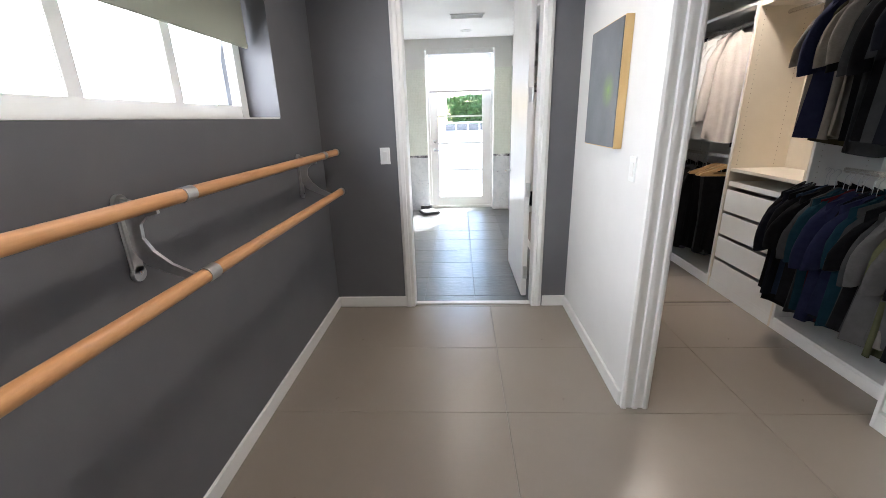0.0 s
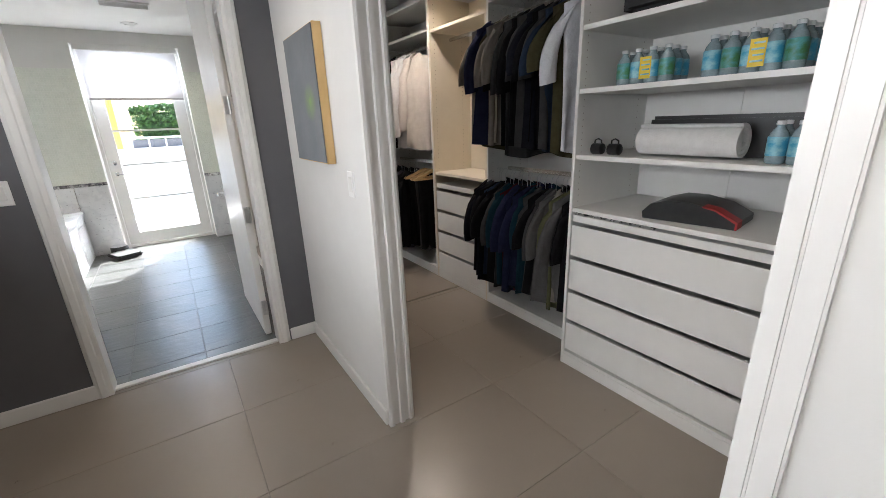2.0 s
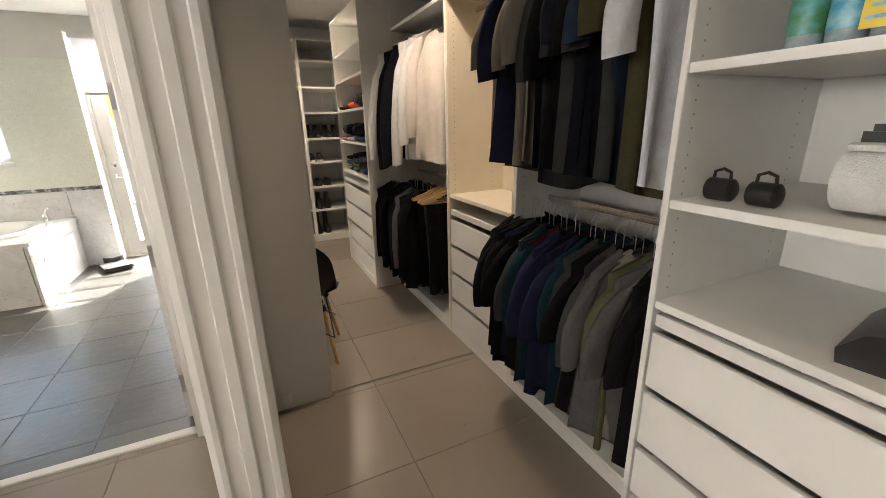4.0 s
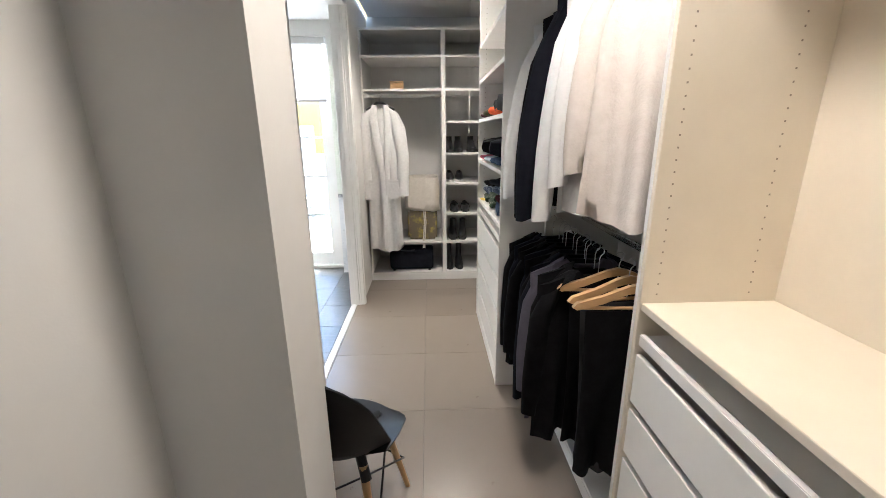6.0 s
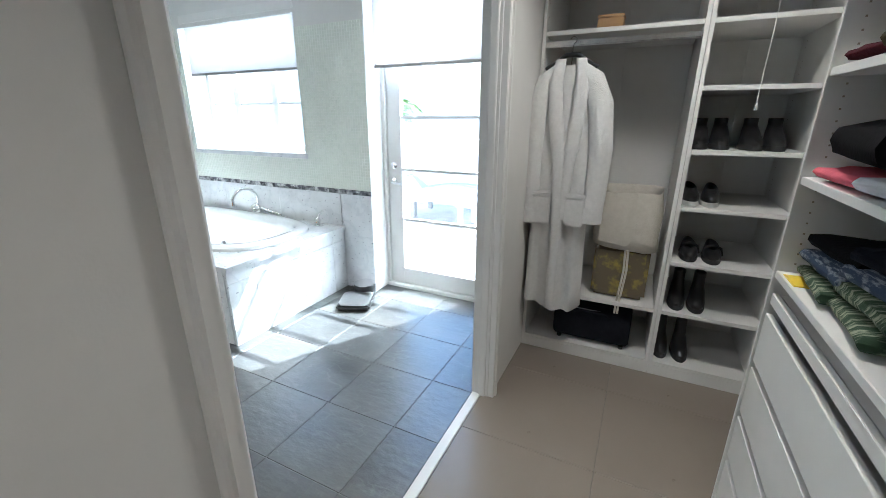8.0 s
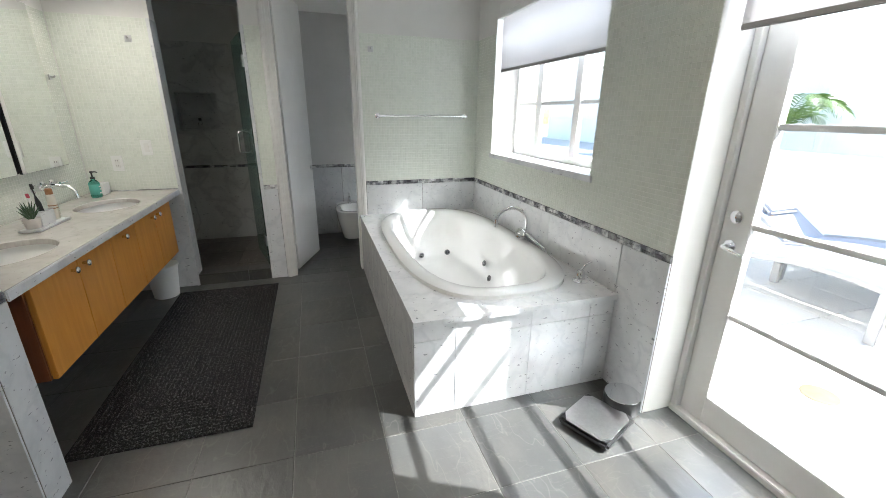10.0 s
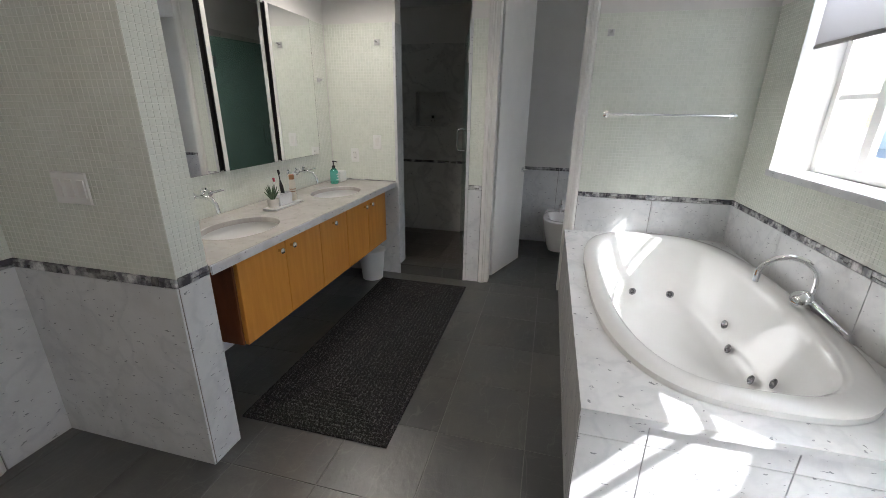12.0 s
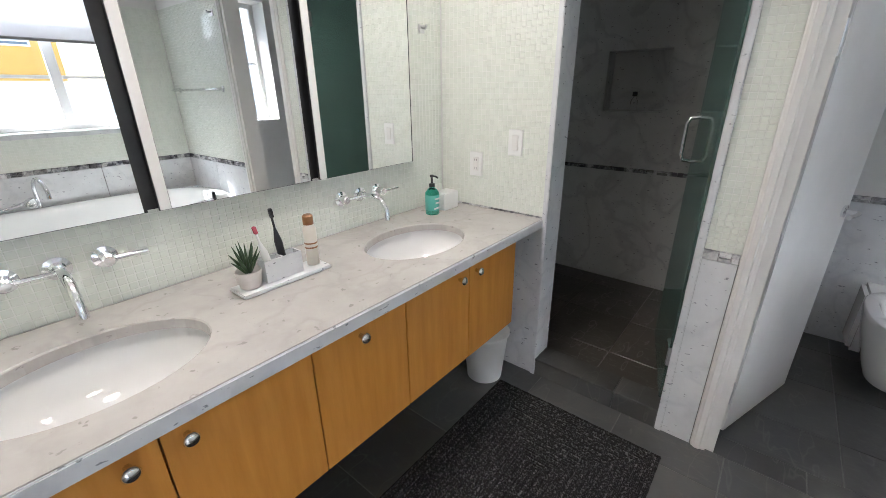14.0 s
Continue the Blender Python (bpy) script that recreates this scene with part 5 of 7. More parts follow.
def garment(name, label, category, group, x, y, z, mat, half, length, arm, thick, seed, hanger=None, turn=90.0, spread=0.09):
    rnd = random.Random(seed)
    root = thing(name, label, category, pose(x, y, z, 0, 0, turn + rnd.uniform(-7, 7)) , group)
    root.matrix_world = pose(x, y, z + 0.0, 0, 0, turn - 90 + rnd.uniform(-11, 11))
    part("body", garment_body(rnd, half, length, thick), mat, root, "", 80)
    for side in (-1, 1):
        part("sleeve", sleeve(rnd, side, half + rnd.uniform(-0.015, 0.01), arm * rnd.uniform(0.82, 1.12), thick * rnd.uniform(0.7, 1.05), spread=spread * rnd.uniform(0.6, 1.2)), mat, root, "", 80)
    hook, arms = hanger_shape(half - 0.05, 0.008, 0.005)
    part("hanger_hook", hook, STEEL, root, "bent wire hook", 50)
    part("hanger_arm", arms.moved(pose(0, 0, -0.05)), hanger or BLACK_PLASTIC, root, "", 50)
    return root


def row_of(name, what, category, group, x, y0, y1, z, colors, half, length, arm, thick, seed, jitter=0.03, hanger=None, spread=0.09, turn=90):
    n = len(colors)
    for i, c in enumerate(colors):
        rnd = random.Random(seed * 100 + i)
        y = y0 + (y1 - y0) * (i + 0.5) / n
        garment(name, COLOR_WORD[c] + " " + what, category, group, x + rnd.uniform(-0.012, 0.012), y, z, CLOTH[c], half + rnd.uniform(-0.012, 0.015), length + rnd.uniform(-jitter, jitter), arm, thick, seed * 100 + i, hanger, turn, spread)


COLOR_WORD = {"black": "black", "ink": "blue-black", "charcoal": "charcoal", "grey": "grey", "taupe": "taupe", "navy": "navy blue", "blue": "slate blue", "teal": "teal", "maroon": "maroon", "olive": "olive",
              "white": "white", "pale": "pale grey", "lilac": "lilac", "rose": "cream white", "lime": "moss green"}
RAIL_X = 2.277
row_of("t_shirt", "cotton t-shirt hanging on the upper rail", "t-shirt", "t-shirts on the upper rail", RAIL_X - 0.13, 2.52, 1.70, 2.078,
       ["taupe", "navy", "olive", "taupe", "taupe", "black", "charcoal", "black", "charcoal", "ink", "black", "charcoal", "blue", "olive", "pale"], 0.215, 0.85, 0.35, 0.046, 11, 0.05, None, 0.11, 79)
row_of("t_shirt", "cotton t-shirt hanging on the lower rail", "t-shirt", "t-shirts on the lower rail", RAIL_X - 0.13, 2.52, 1.67, 1.058,
       ["black", "ink", "black", "blue", "black", "charcoal", "teal", "maroon", "navy", "ink", "navy", "teal", "charcoal", "black", "charcoal", "grey", "taupe", "lime", "grey", "black"], 0.215, 0.80, 0.32, 0.042, 12, 0.05, None, 0.10, 82)
row_of("dress_shirt", "long-sleeved shirt hanging on the upper rail", "shirt", "shirts on the upper rail", RAIL_X - 0.10, 4.20, 3.52, 2.048, ["white", "black", "black", "ink", "white", "white"], 0.23, 0.88, 0.74, 0.065, 13, 0.04, None, 0.10, 84)
garment("dress_shirt", "cream long-sleeved shirt hanging on the upper rail", "shirt", "shirts on the upper rail", RAIL_X - 0.09, 3.45, 2.048, CLOTH["rose"], 0.225, 0.87, 0.70, 0.07, 1399, None, 66, 0.07)
row_of("suit_jacket", "suit jacket hanging on the lower rail", "jacket", "jackets on the lower rail", RAIL_X - 0.165, 4.25, 3.58, 1.038, ["black", "ink", "black", "black", "ink", "black", "ink", "lilac", "black", "black"], 0.225, 0.80, 0.60, 0.05, 14, 0.04, HANGER_BROWN, 0.045)


def trousers(x, y, z, mat, label, seed, wood):
    rnd = random.Random(seed)
    root = thing("trousers", label, "trousers", pose(x, y, z, 0, 0, rnd.uniform(-6, 6)), "trousers on wooden hangers")
    hook, arms = hanger_shape(0.21)
    part("hanger_hook", hook, STEEL, root, "bent wire hook", 50)
    part("hanger_arm", Shape().prism([(-0.215, -0.125), (-0.20, -0.108), (-0.12, -0.085), (-0.04, -0.052), (0, -0.042), (0.04, -0.052), (0.12, -0.085), (0.20, -0.108), (0.215, -0.125), (0.20, -0.133), (0.12, -0.112), (0.04, -0.078), (0, -0.07), (-0.04, -0.078), (-0.12, -0.112), (-0.20, -0.133)], -0.0085, 0.0085, "y"), wood, root, "pale wooden hanger arms")
    part("hanger_bar", Shape().rod((-0.19, 0, -0.128), (0.19, 0, -0.128), 0.006), wood, root)
    part("leg_fold", garment_body(rnd, 0.17, 0.80, 0.035, 0.3, 0.0, 0.0, -0.118), mat, root, "", 80)


trousers(RAIL_X - 0.13, 3.55, 1.038, CLOTH["black"], "black trousers folded over a wooden hanger", 1, HANGER_WOOD)
trousers(RAIL_X - 0.13, 3.47, 1.038, CLOTH["charcoal"], "charcoal trousers folded over a wooden hanger", 2, HANGER_WOOD)
trousers(RAIL_X - 0.13, 3.39, 1.038, CLOTH["black"], "black trousers folded over a pale hanger", 3, HANGER_WOOD)

# ---- shelves of the first wardrobe ----
WATER = material("water bottle plastic", (0.40, 0.52, 0.56), 0.1, second=(0.55, 0.68, 0.72), scale=60)
WATER.node_tree.nodes["Principled BSDF"].inputs["Transmission Weight"].default_value = 0.45
LABEL_BLUE = material("blue bottle label", (0.05, 0.30, 0.48), 0.35, second=(0.35, 0.60, 0.62), scale=14, contrast=(0.4, 0.6))
LABEL_GREEN = material("green bottle label", (0.06, 0.20, 0.07), 0.35, second=(0.10, 0.34, 0.38), scale=16, contrast=(0.4, 0.6))
LABEL_YELLOW = material("yellow package label", (0.75, 0.55, 0.03), 0.35, second=(0.70, 0.50, 0.03), scale=9)
CAP_WHITE = material("pale bottle cap", (0.70, 0.72, 0.72), 0.4, second=(0.66, 0.68, 0.68), scale=9)
BOTTLE = Shape().lathe([(0.024, 0), (0.031, 0.006), (0.0315, 0.05), (0.029, 0.06), (0.0315, 0.07), (0.0315, 0.125), (0.026, 0.15), (0.013, 0.175), (0.0125, 0.19)], sides=14).mesh("bottle")
BOTTLE.materials.append(WATER)
BOTTLE.shade_smooth()
BAND = Shape().lathe([(0.0319, 0.04), (0.0322, 0.042), (0.0322, 0.128), (0.0319, 0.13)], sides=14).mesh("label_band")
BAND.materials.append(LABEL_BLUE)
BAND.shade_smooth()
BAND2 = BAND.copy()
BAND2.materials[0] = LABEL_GREEN
CAPM = Shape().lathe([(0.0145, 0.185), (0.0148, 0.187), (0.0148, 0.202), (0.012, 0.204), (0, 0.204)], sides=12).mesh("bottle_cap")
CAPM.materials.append(CAP_WHITE)


def water_pack(label, x, y, z, nx, ny, turn=0.0, scale=1.0, wrapped=True):
    root = thing("water_bottle_pack", label, "bottle pack", pose(x, y, z, 0, 0, turn) @ Matrix.Diagonal((scale, scale, scale * 0.74, 1)), "shrink-wrapped packs of water bottles")
    for i in range(nx):
        for j in range(ny):
            b = part("bottle", BOTTLE, None, root)
            b.location = (i * 0.0645, j * 0.0645, 0)
            for me in (BAND if (i + j) % 3 else BAND2, CAPM):
                part("label_band" if me is not CAPM else "bottle_cap", me, None, b)
    if not wrapped:
        return
    w = ny * 0.0645
    part("package_label", Shape().box(-0.0335, -0.0328, w * 0.32 - 0.03, w * 0.32 + 0.02, 0.03, 0.15), LABEL_YELLOW, root, "yellow package label with printed bars")
    for k in range(4):
        part("printed_bar", Shape().box(-0.0343, -0.0337, w * 0.32 - 0.025, w * 0.32 + 0.014 - 0.006 * (k % 2), 0.05 + k * 0.026, 0.058 + k * 0.026), LABEL_BLUE, root)


water_pack("shrink-wrapped pack of water bottles on the upper shelf", 1.99, 1.24, 1.54, 3, 4, 3)
water_pack("shrink-wrapped pack of water bottles on the upper shelf", 2.0, 0.80, 1.54, 3, 5, -2, 1.05)
water_pack("part pack of clear water bottles beside the towel", 1.97, 0.66, 1.225, 2, 3, 0, 1.0, False)

TERRY = material("white terry cloth", (0.74, 0.73, 0.71), 0.95, second=(0.68, 0.67, 0.65), scale=40, bump=0.6, bump_scale=260, sheen=0.5)
roll = thing("rolled_towel", "white rolled terry towel on the shelf", "towel")
s = Shape()
spiral = []
for k in range(64):
    a = k * 0.33
    spiral.append((0.018 + 0.0026 * a) * Vector((math.cos(a), math.sin(a))))
outer = [p * 1.0 for p in spiral]
inner = [p.normalized() * max(0.004, p.length - 0.0125) for p in spiral]
s.prism([(p.x + 2.02, p.y + 1.297) for p in outer] + [(p.x + 2.02, p.y + 1.297) for p in reversed(inner)], 0.915, 1.33, "y")
part("cloth_roll", s, TERRY, roll, "", 60)
mat_ = thing("exercise_mat", "black foam exercise mat behind the towel", "exercise mat")
part("mat", Shape().box(2.115, 2.15, 0.70, 1.36, 1.226, 1.40, 0.015), BLACK_PLASTIC, mat_)
for y in (1.44, 1.535):
    dmb = thing("hand_weight", "small black hand weight with a strap", "weight", None, "small black hand weights")
    part("barrel", Shape().lathe([(0.022, -0.03), (0.027, -0.026), (0.027, 0.026), (0.022, 0.03)], m=pose(1.97, y, 1.253, 90), sides=18), BLACK_PLASTIC, dmb, "", 40)
    part("strap", Shape().pipe([(1.97, y - 0.02, 1.275), (1.97, y - 0.018, 1.295), (1.97, y, 1.302), (1.97, y + 0.018, 1.295), (1.97, y + 0.02, 1.275)], 0.004, 6), BLACK_PLASTIC, dmb)
ab = thing("ab_mat", "black curved exercise cushion with a red edge", "exercise cushion", pose(2.09, 1.08, 0.951, 0, 0, 8))
prof = [(-0.19, 0), (0.18, 0), (0.185, 0.03), (0.15, 0.07), (0.08, 0.092), (-0.01, 0.092), (-0.11, 0.072), (-0.19, 0.03)]
part("cushion", Shape().prism([(y, z) for y, z in prof], -0.13, 0.13, "x"), BLACK_PLASTIC, ab, "", 50)
RED = material("red trim", (0.42, 0.02, 0.02), 0.5, second=(0.36, 0.02, 0.02), scale=14)
part("red_edge", Shape().prism([(-0.192, 0.001), (-0.192, 0.032), (-0.112, 0.0745), (-0.06, 0.083), (-0.06, 0.078), (-0.11, 0.068), (-0.185, 0.026), (-0.185, 0.001)], -0.133, -0.06, "x"), RED, ab, "red edge band")
STRIPE = material("striped sock cloth", (0.05, 0.05, 0.05), 0.9, second=(0.65, 0.63, 0.60), scale=30, contrast=(0.45, 0.55), stretch=(1, 3, 1))
socks = thing("folded_socks", "row of folded striped socks in the tray", "socks")
for k in range(9):
    part("sock", Shape().box(1.91, 2.05, 1.575 - k * 0.052, 1.617 - k * 0.052 - 0.004, 0.909, 0.927, 0.009), STRIPE, socks, "", 60)
for y in (0.95, 1.35):
    bag = thing("storage_bag", "dark cloth storage bag on the top shelf", "bag")
    part("body", Shape().box(2.0, 2.35, y - 0.16, y + 0.16, 1.821, 2.05, 0.05), CLOTH["charcoal"], bag, "", 60)

# ---- folded clothes in the tower ----
def folded(x, y, z, w, d, h, mat, label, seed, turn=0.0):
    rnd = random.Random(seed)
    bm = bmesh.new()
    bmesh.ops.create_cube(bm, size=1.0)
    bmesh.ops.subdivide_edges(bm, edges=bm.edges[:], cuts=5, use_grid_fill=True)
    for v in bm.verts:
        p = v.co
        rx, ry = abs(p.x) * 2, abs(p.y) * 2
        p.z *= 1 - 0.45 * max(rx, ry) ** 4
        p.x *= 1 - 0.10 * abs(p.z) * 2
        k = noise.noise(Vector((p.x * 3 + seed, p.y * 3, p.z * 2))) * 0.22
        v.co = Vector((p.x * w * (1 + k * 0.3), p.y * d * (1 + k * 0.3), (p.z + 0.5) * h * (1 + (k if p.z > 0 else 0))))
    root = thing("folded_garment", label + " on the shelf", "folded clothes", pose(x, y, z, 0, 0, turn), "folded clothes on the tower shelves")
    part("cloth_fold", Shape().take(bm), mat, root, "", 80)
    return h


PLAID = material("blue plaid flannel", (0.03, 0.05, 0.09), 0.9, second=(0.25, 0.27, 0.30), scale=22, contrast=(0.48, 0.6), stretch=(5, 1, 1), bump=0.2)
PLAID_G = material("green plaid flannel", (0.03, 0.06, 0.03), 0.9, second=(0.30, 0.32, 0.22), scale=20, contrast=(0.48, 0.6), stretch=(1, 5, 1), bump=0.2)
DENIM = cloth("denim", (0.035, 0.055, 0.10), (0.06, 0.09, 0.15))
CORAL, PINK = cloth("coral cotton", (0.70, 0.12, 0.04)), cloth("pink cotton", (0.45, 0.10, 0.13))
z = 0.986
for k, (y, hts) in enumerate(((4.62, ((DENIM, 0.07, "folded dark denim"), (CLOTH["maroon"], 0.05, "folded maroon shirt"), (PLAID, 0.06, "folded blue plaid shirt"))),
                              (4.90, ((PLAID_G, 0.05, "folded green plaid shirt"), (PLAID_G, 0.05, "folded green plaid shirt"), (PLAID, 0.05, "folded blue plaid shirt"), (CLOTH["ink"], 0.06, "folded blue-black shirt"))),
                              (5.14, ((PLAID_G, 0.05, "folded green plaid shirt"), (PLAID, 0.06, "folded blue plaid shirt"), (CLOTH["black"], 0.05, "folded black shirt"))))):
    zz = z
    for i, (m_, h, lab) in enumerate(hts):
        zz += folded(2.02 + 0.01 * i, y, zz, 0.30, 0.26, h, m_, lab, 40 + k * 7 + i, 6 * (i - 1)) * 0.86
zz = 1.276
for i, (y, m_, h, lab) in enumerate(((4.60, DENIM, 0.06, "folded denim"), (4.86, CLOTH["pale"], 0.05, "folded pale grey shirt"), (5.12, PINK, 0.045, "folded pink shirt"))):
    folded(2.0, y, zz, 0.30, 0.25, h, m_, lab, 70 + i, 4)
for i, (y, w, m_, lab) in enumerate(((4.66, 0.36, CLOTH["ink"], "blue-black knitted pullover, folded"), (5.0, 0.42, CLOTH["black"], "black knitted pullover, folded"))):
    folded(2.0, y, zz + 0.05, 0.34, w, 0.11, m_, lab, 80 + i, -8)
zz = 1.566
for i, (y, m_, h, lab) in enumerate(((4.55, CLOTH["charcoal"], 0.12, "folded charcoal sweater"), (4.70, CORAL, 0.06, "folded coral shirt"), (4.92, CLOTH["olive"], 0.06, "folded olive shirt"), (5.13, CLOTH["maroon"], 0.04, "folded maroon shirt"))):
    folded(2.0, y, zz, 0.30, 0.25, h, m_, lab, 90 + i, 5)
note_ = thing("yellow_note", "yellow paper slip on the shelf edge", "paper")
part("sheet", Shape().box(1.852, 1.90, 5.17, 5.27, 0.9855, 0.9885), LABEL_YELLOW, note_)

# ---- end of the closet: robe, hamper, bag, shoes ----
def band(points, widths, thick=0.012):
    """A flat strip of cloth across x, hung along points."""
    v, f = [], []
    for (x, y, z), w in zip(points, widths):
        v += [(x - w / 2, y + 0.004, z), (x - w * 0.25, y - thick * 0.7, z), (x + w * 0.25, y - thick * 0.7, z), (x + w / 2, y + 0.004, z), (x + w / 2, y + thick, z), (x - w / 2, y + thick, z)]
    for j in range(len(points) - 1):
        f += [(j * 6 + k, j * 6 + (k + 1) % 6, j * 6 + 6 + (k + 1) % 6, j * 6 + 6 + k) for k in range(6)]
    n = len(points) * 6 - 6
    return Shape().add(v, f + [(0, 1, 2, 3, 4, 5), (n, n + 1, n + 2, n + 3, n + 4, n + 5)])


robe = thing("bath_robe", "white terry bath robe on a black hanger", "robe", pose(1.028, 6.10, 1.803, 0, 0, -3))
rnd = random.Random(5)
part("body", garment_body(rnd, 0.155, 1.45, 0.12, 0.045, 0.19, 0.10, -0.095, 0.22), TERRY, robe, "", 80)
for side, low, out in ((-1, -0.93, 0.0), (1, -0.90, 0.035)):
    arm_path = [(side * 0.055, 0.0, -0.125), (side * 0.115, 0.0, -0.185), (side * (0.148 + out * 0.4), -0.005, -0.30), (side * (0.155 + out), -0.012, -0.52), (side * (0.15 + out * 1.1), -0.02, -0.75), (side * (0.145 + out * 0.9), -0.025, low)]
    part("sleeve", Shape().pipe(arm_path, [0.03, 0.054, 0.062, 0.058, 0.055, 0.057], 18), TERRY, robe, "", 80)
    part("cuff", Shape().pipe([(side * (0.145 + out * 0.95), -0.024, low + 0.075), (side * (0.145 + out * 0.9), -0.025, low - 0.006)], [0.060, 0.062], 18), TERRY, robe, "", 60)
part("lapel", band([(-0.05, -0.02, -0.085), (-0.062, -0.052, -0.20), (-0.035, -0.068, -0.42), (0.0, -0.07, -0.66), (0.012, -0.072, -0.95), (0.008, -0.075, -1.44)], [0.05, 0.07, 0.072, 0.066, 0.055, 0.05]), TERRY, robe, "", 80)
part("lapel", band([(0.05, -0.02, -0.085), (0.072, -0.052, -0.20), (0.062, -0.066, -0.42), (0.040, -0.066, -0.66), (0.036, -0.066, -0.90)], [0.05, 0.07, 0.072, 0.06, 0.04]), TERRY, robe, "", 80)
for x in (-0.085, 0.10):
    part("pocket", Shape().box(x - 0.052, x + 0.052, -0.078, -0.06, -0.93, -0.78, 0.006), TERRY, robe)
    part("pocket_hem", Shape().box(x - 0.054, x + 0.054, -0.081, -0.06, -0.778, -0.752, 0.006), TERRY, robe)
hook, arms = hanger_shape(0.13)
part("hanger_hook", hook, BLACK_PLASTIC, robe, "black hook", 50)
part("hanger_arm", arms, BLACK_PLASTIC, robe, "black plastic hanger", 50)

hamper = thing("laundry_hamper", "canvas laundry hamper with a clear lower part", "laundry hamper")
LINEN = material("cream linen", (0.66, 0.62, 0.54), 0.9, second=(0.60, 0.56, 0.48), scale=30, bump=0.3, bump_scale=200)
s = Shape()
loops = []
for z_, k in ((0.71, 0.93), (0.72, 1.06), (0.80, 1.08), (0.92, 1.06), (1.03, 1.03), (1.045, 1.0), (1.03, 0.96), (0.95, 0.95)):
    loops.append([Vector((1.385 + 0.165 * k * math.copysign(abs(math.cos(t)) ** 0.45, math.cos(t)) + 0.006 * math.sin(5 * t + z_ * 30), 6.40 + 0.17 * k * math.copysign(abs(math.sin(t)) ** 0.45, math.sin(t)), z_ + 0.012 * math.sin(2 * t) * (1 if z_ < 0.75 else 0.2))) for t in [2 * math.pi * i / 40 for i in range(40)]])
part("linen_cover", rings(Shape(), loops), LINEN, hamper, "cream linen cover folded over the rim", 70)
BAGM = material("clear bag with yellow and brown things", (0.17, 0.14, 0.09), 0.2, second=(0.42, 0.34, 0.08), scale=12, detail=8, contrast=(0.5, 0.68), bump=0.5, bump_scale=18)
part("basket", Shape().box(1.235, 1.535, 6.245, 6.56, 0.412, 0.72, 0.02), BAGM, hamper, "olive basket wrapped in clear plastic")
part("flap", Shape().prism([(1.24, 1.04), (1.42, 1.045), (1.44, 0.80), (1.40, 0.74), (1.25, 0.76)], 6.215, 6.222, "y"), LINEN, hamper, "folded linen flap")
for x in (1.40, 1.415):
    part("tie_string", Shape().pipe([(x, 6.215, 0.72), (x + 0.006, 6.205, 0.6), (x - 0.008, 6.20, 0.42), (x - 0.01, 6.172, 0.34)], 0.006, 6), LINEN, hamper, "hanging linen tie")
wbox = thing("wooden_box", "small pale wooden box on the upper shelf", "box")
part("body", Shape().box(1.11, 1.235, 6.27, 6.38, 1.866, 1.925, 0.004), HANGER_WOOD, wbox)
part("lid", Shape().box(1.108, 1.237, 6.268, 6.382, 1.926, 1.94, 0.003), HANGER_WOOD, wbox)
cabin = thing("duffel_bag", "black travel bag under the laundry shelf", "bag")
loops = []
for x, k in ((1.04, 0.86), (1.055, 0.98), (1.15, 1.0), (1.38, 1.0), (1.475, 0.98), (1.49, 0.86)):
    loops.append([Vector((x, 6.33 + 0.125 * k * math.copysign(abs(math.cos(t)) ** 0.6, math.cos(t)), 0.20 + 0.115 * k * math.copysign(abs(math.sin(t)) ** 0.6, math.sin(t)))) for t in [2 * math.pi * i / 28 for i in range(28)]])
NYLON = cloth("black nylon", (0.012, 0.013, 0.018))
part("body", rings(Shape(), loops, True, True), NYLON, cabin, "", 60)
part("handle", Shape().pipe([(1.17, 6.215, 0.28), (1.19, 6.195, 0.305), (1.34, 6.195, 0.305), (1.36, 6.215, 0.28)], 0.008), NYLON, cabin, "", 50)
part("zip", Shape().pipe([(1.07, 6.245, 0.295), (1.2, 6.24, 0.30), (1.46, 6.245, 0.295)], 0.004, 6), STEEL, cabin)
for x in (1.08, 1.45):
    part("foot", Shape().rod((x, 6.24, 0.083), (x, 6.24, 0.10), 0.014), BLACK_PLASTIC, cabin)

LEATHER = material("black leather", (0.011, 0.011, 0.012), 0.32, second=(0.02, 0.02, 0.02), scale=30, bump=0.15, bump_scale=120)
SOLE_WHITE = material("white rubber sole", (0.62, 0.61, 0.58), 0.6, second=(0.55, 0.54, 0.51), scale=20)
SOLE_BLACK = material("black rubber sole", (0.02, 0.02, 0.02), 0.7, second=(0.03, 0.03, 0.03), scale=20)


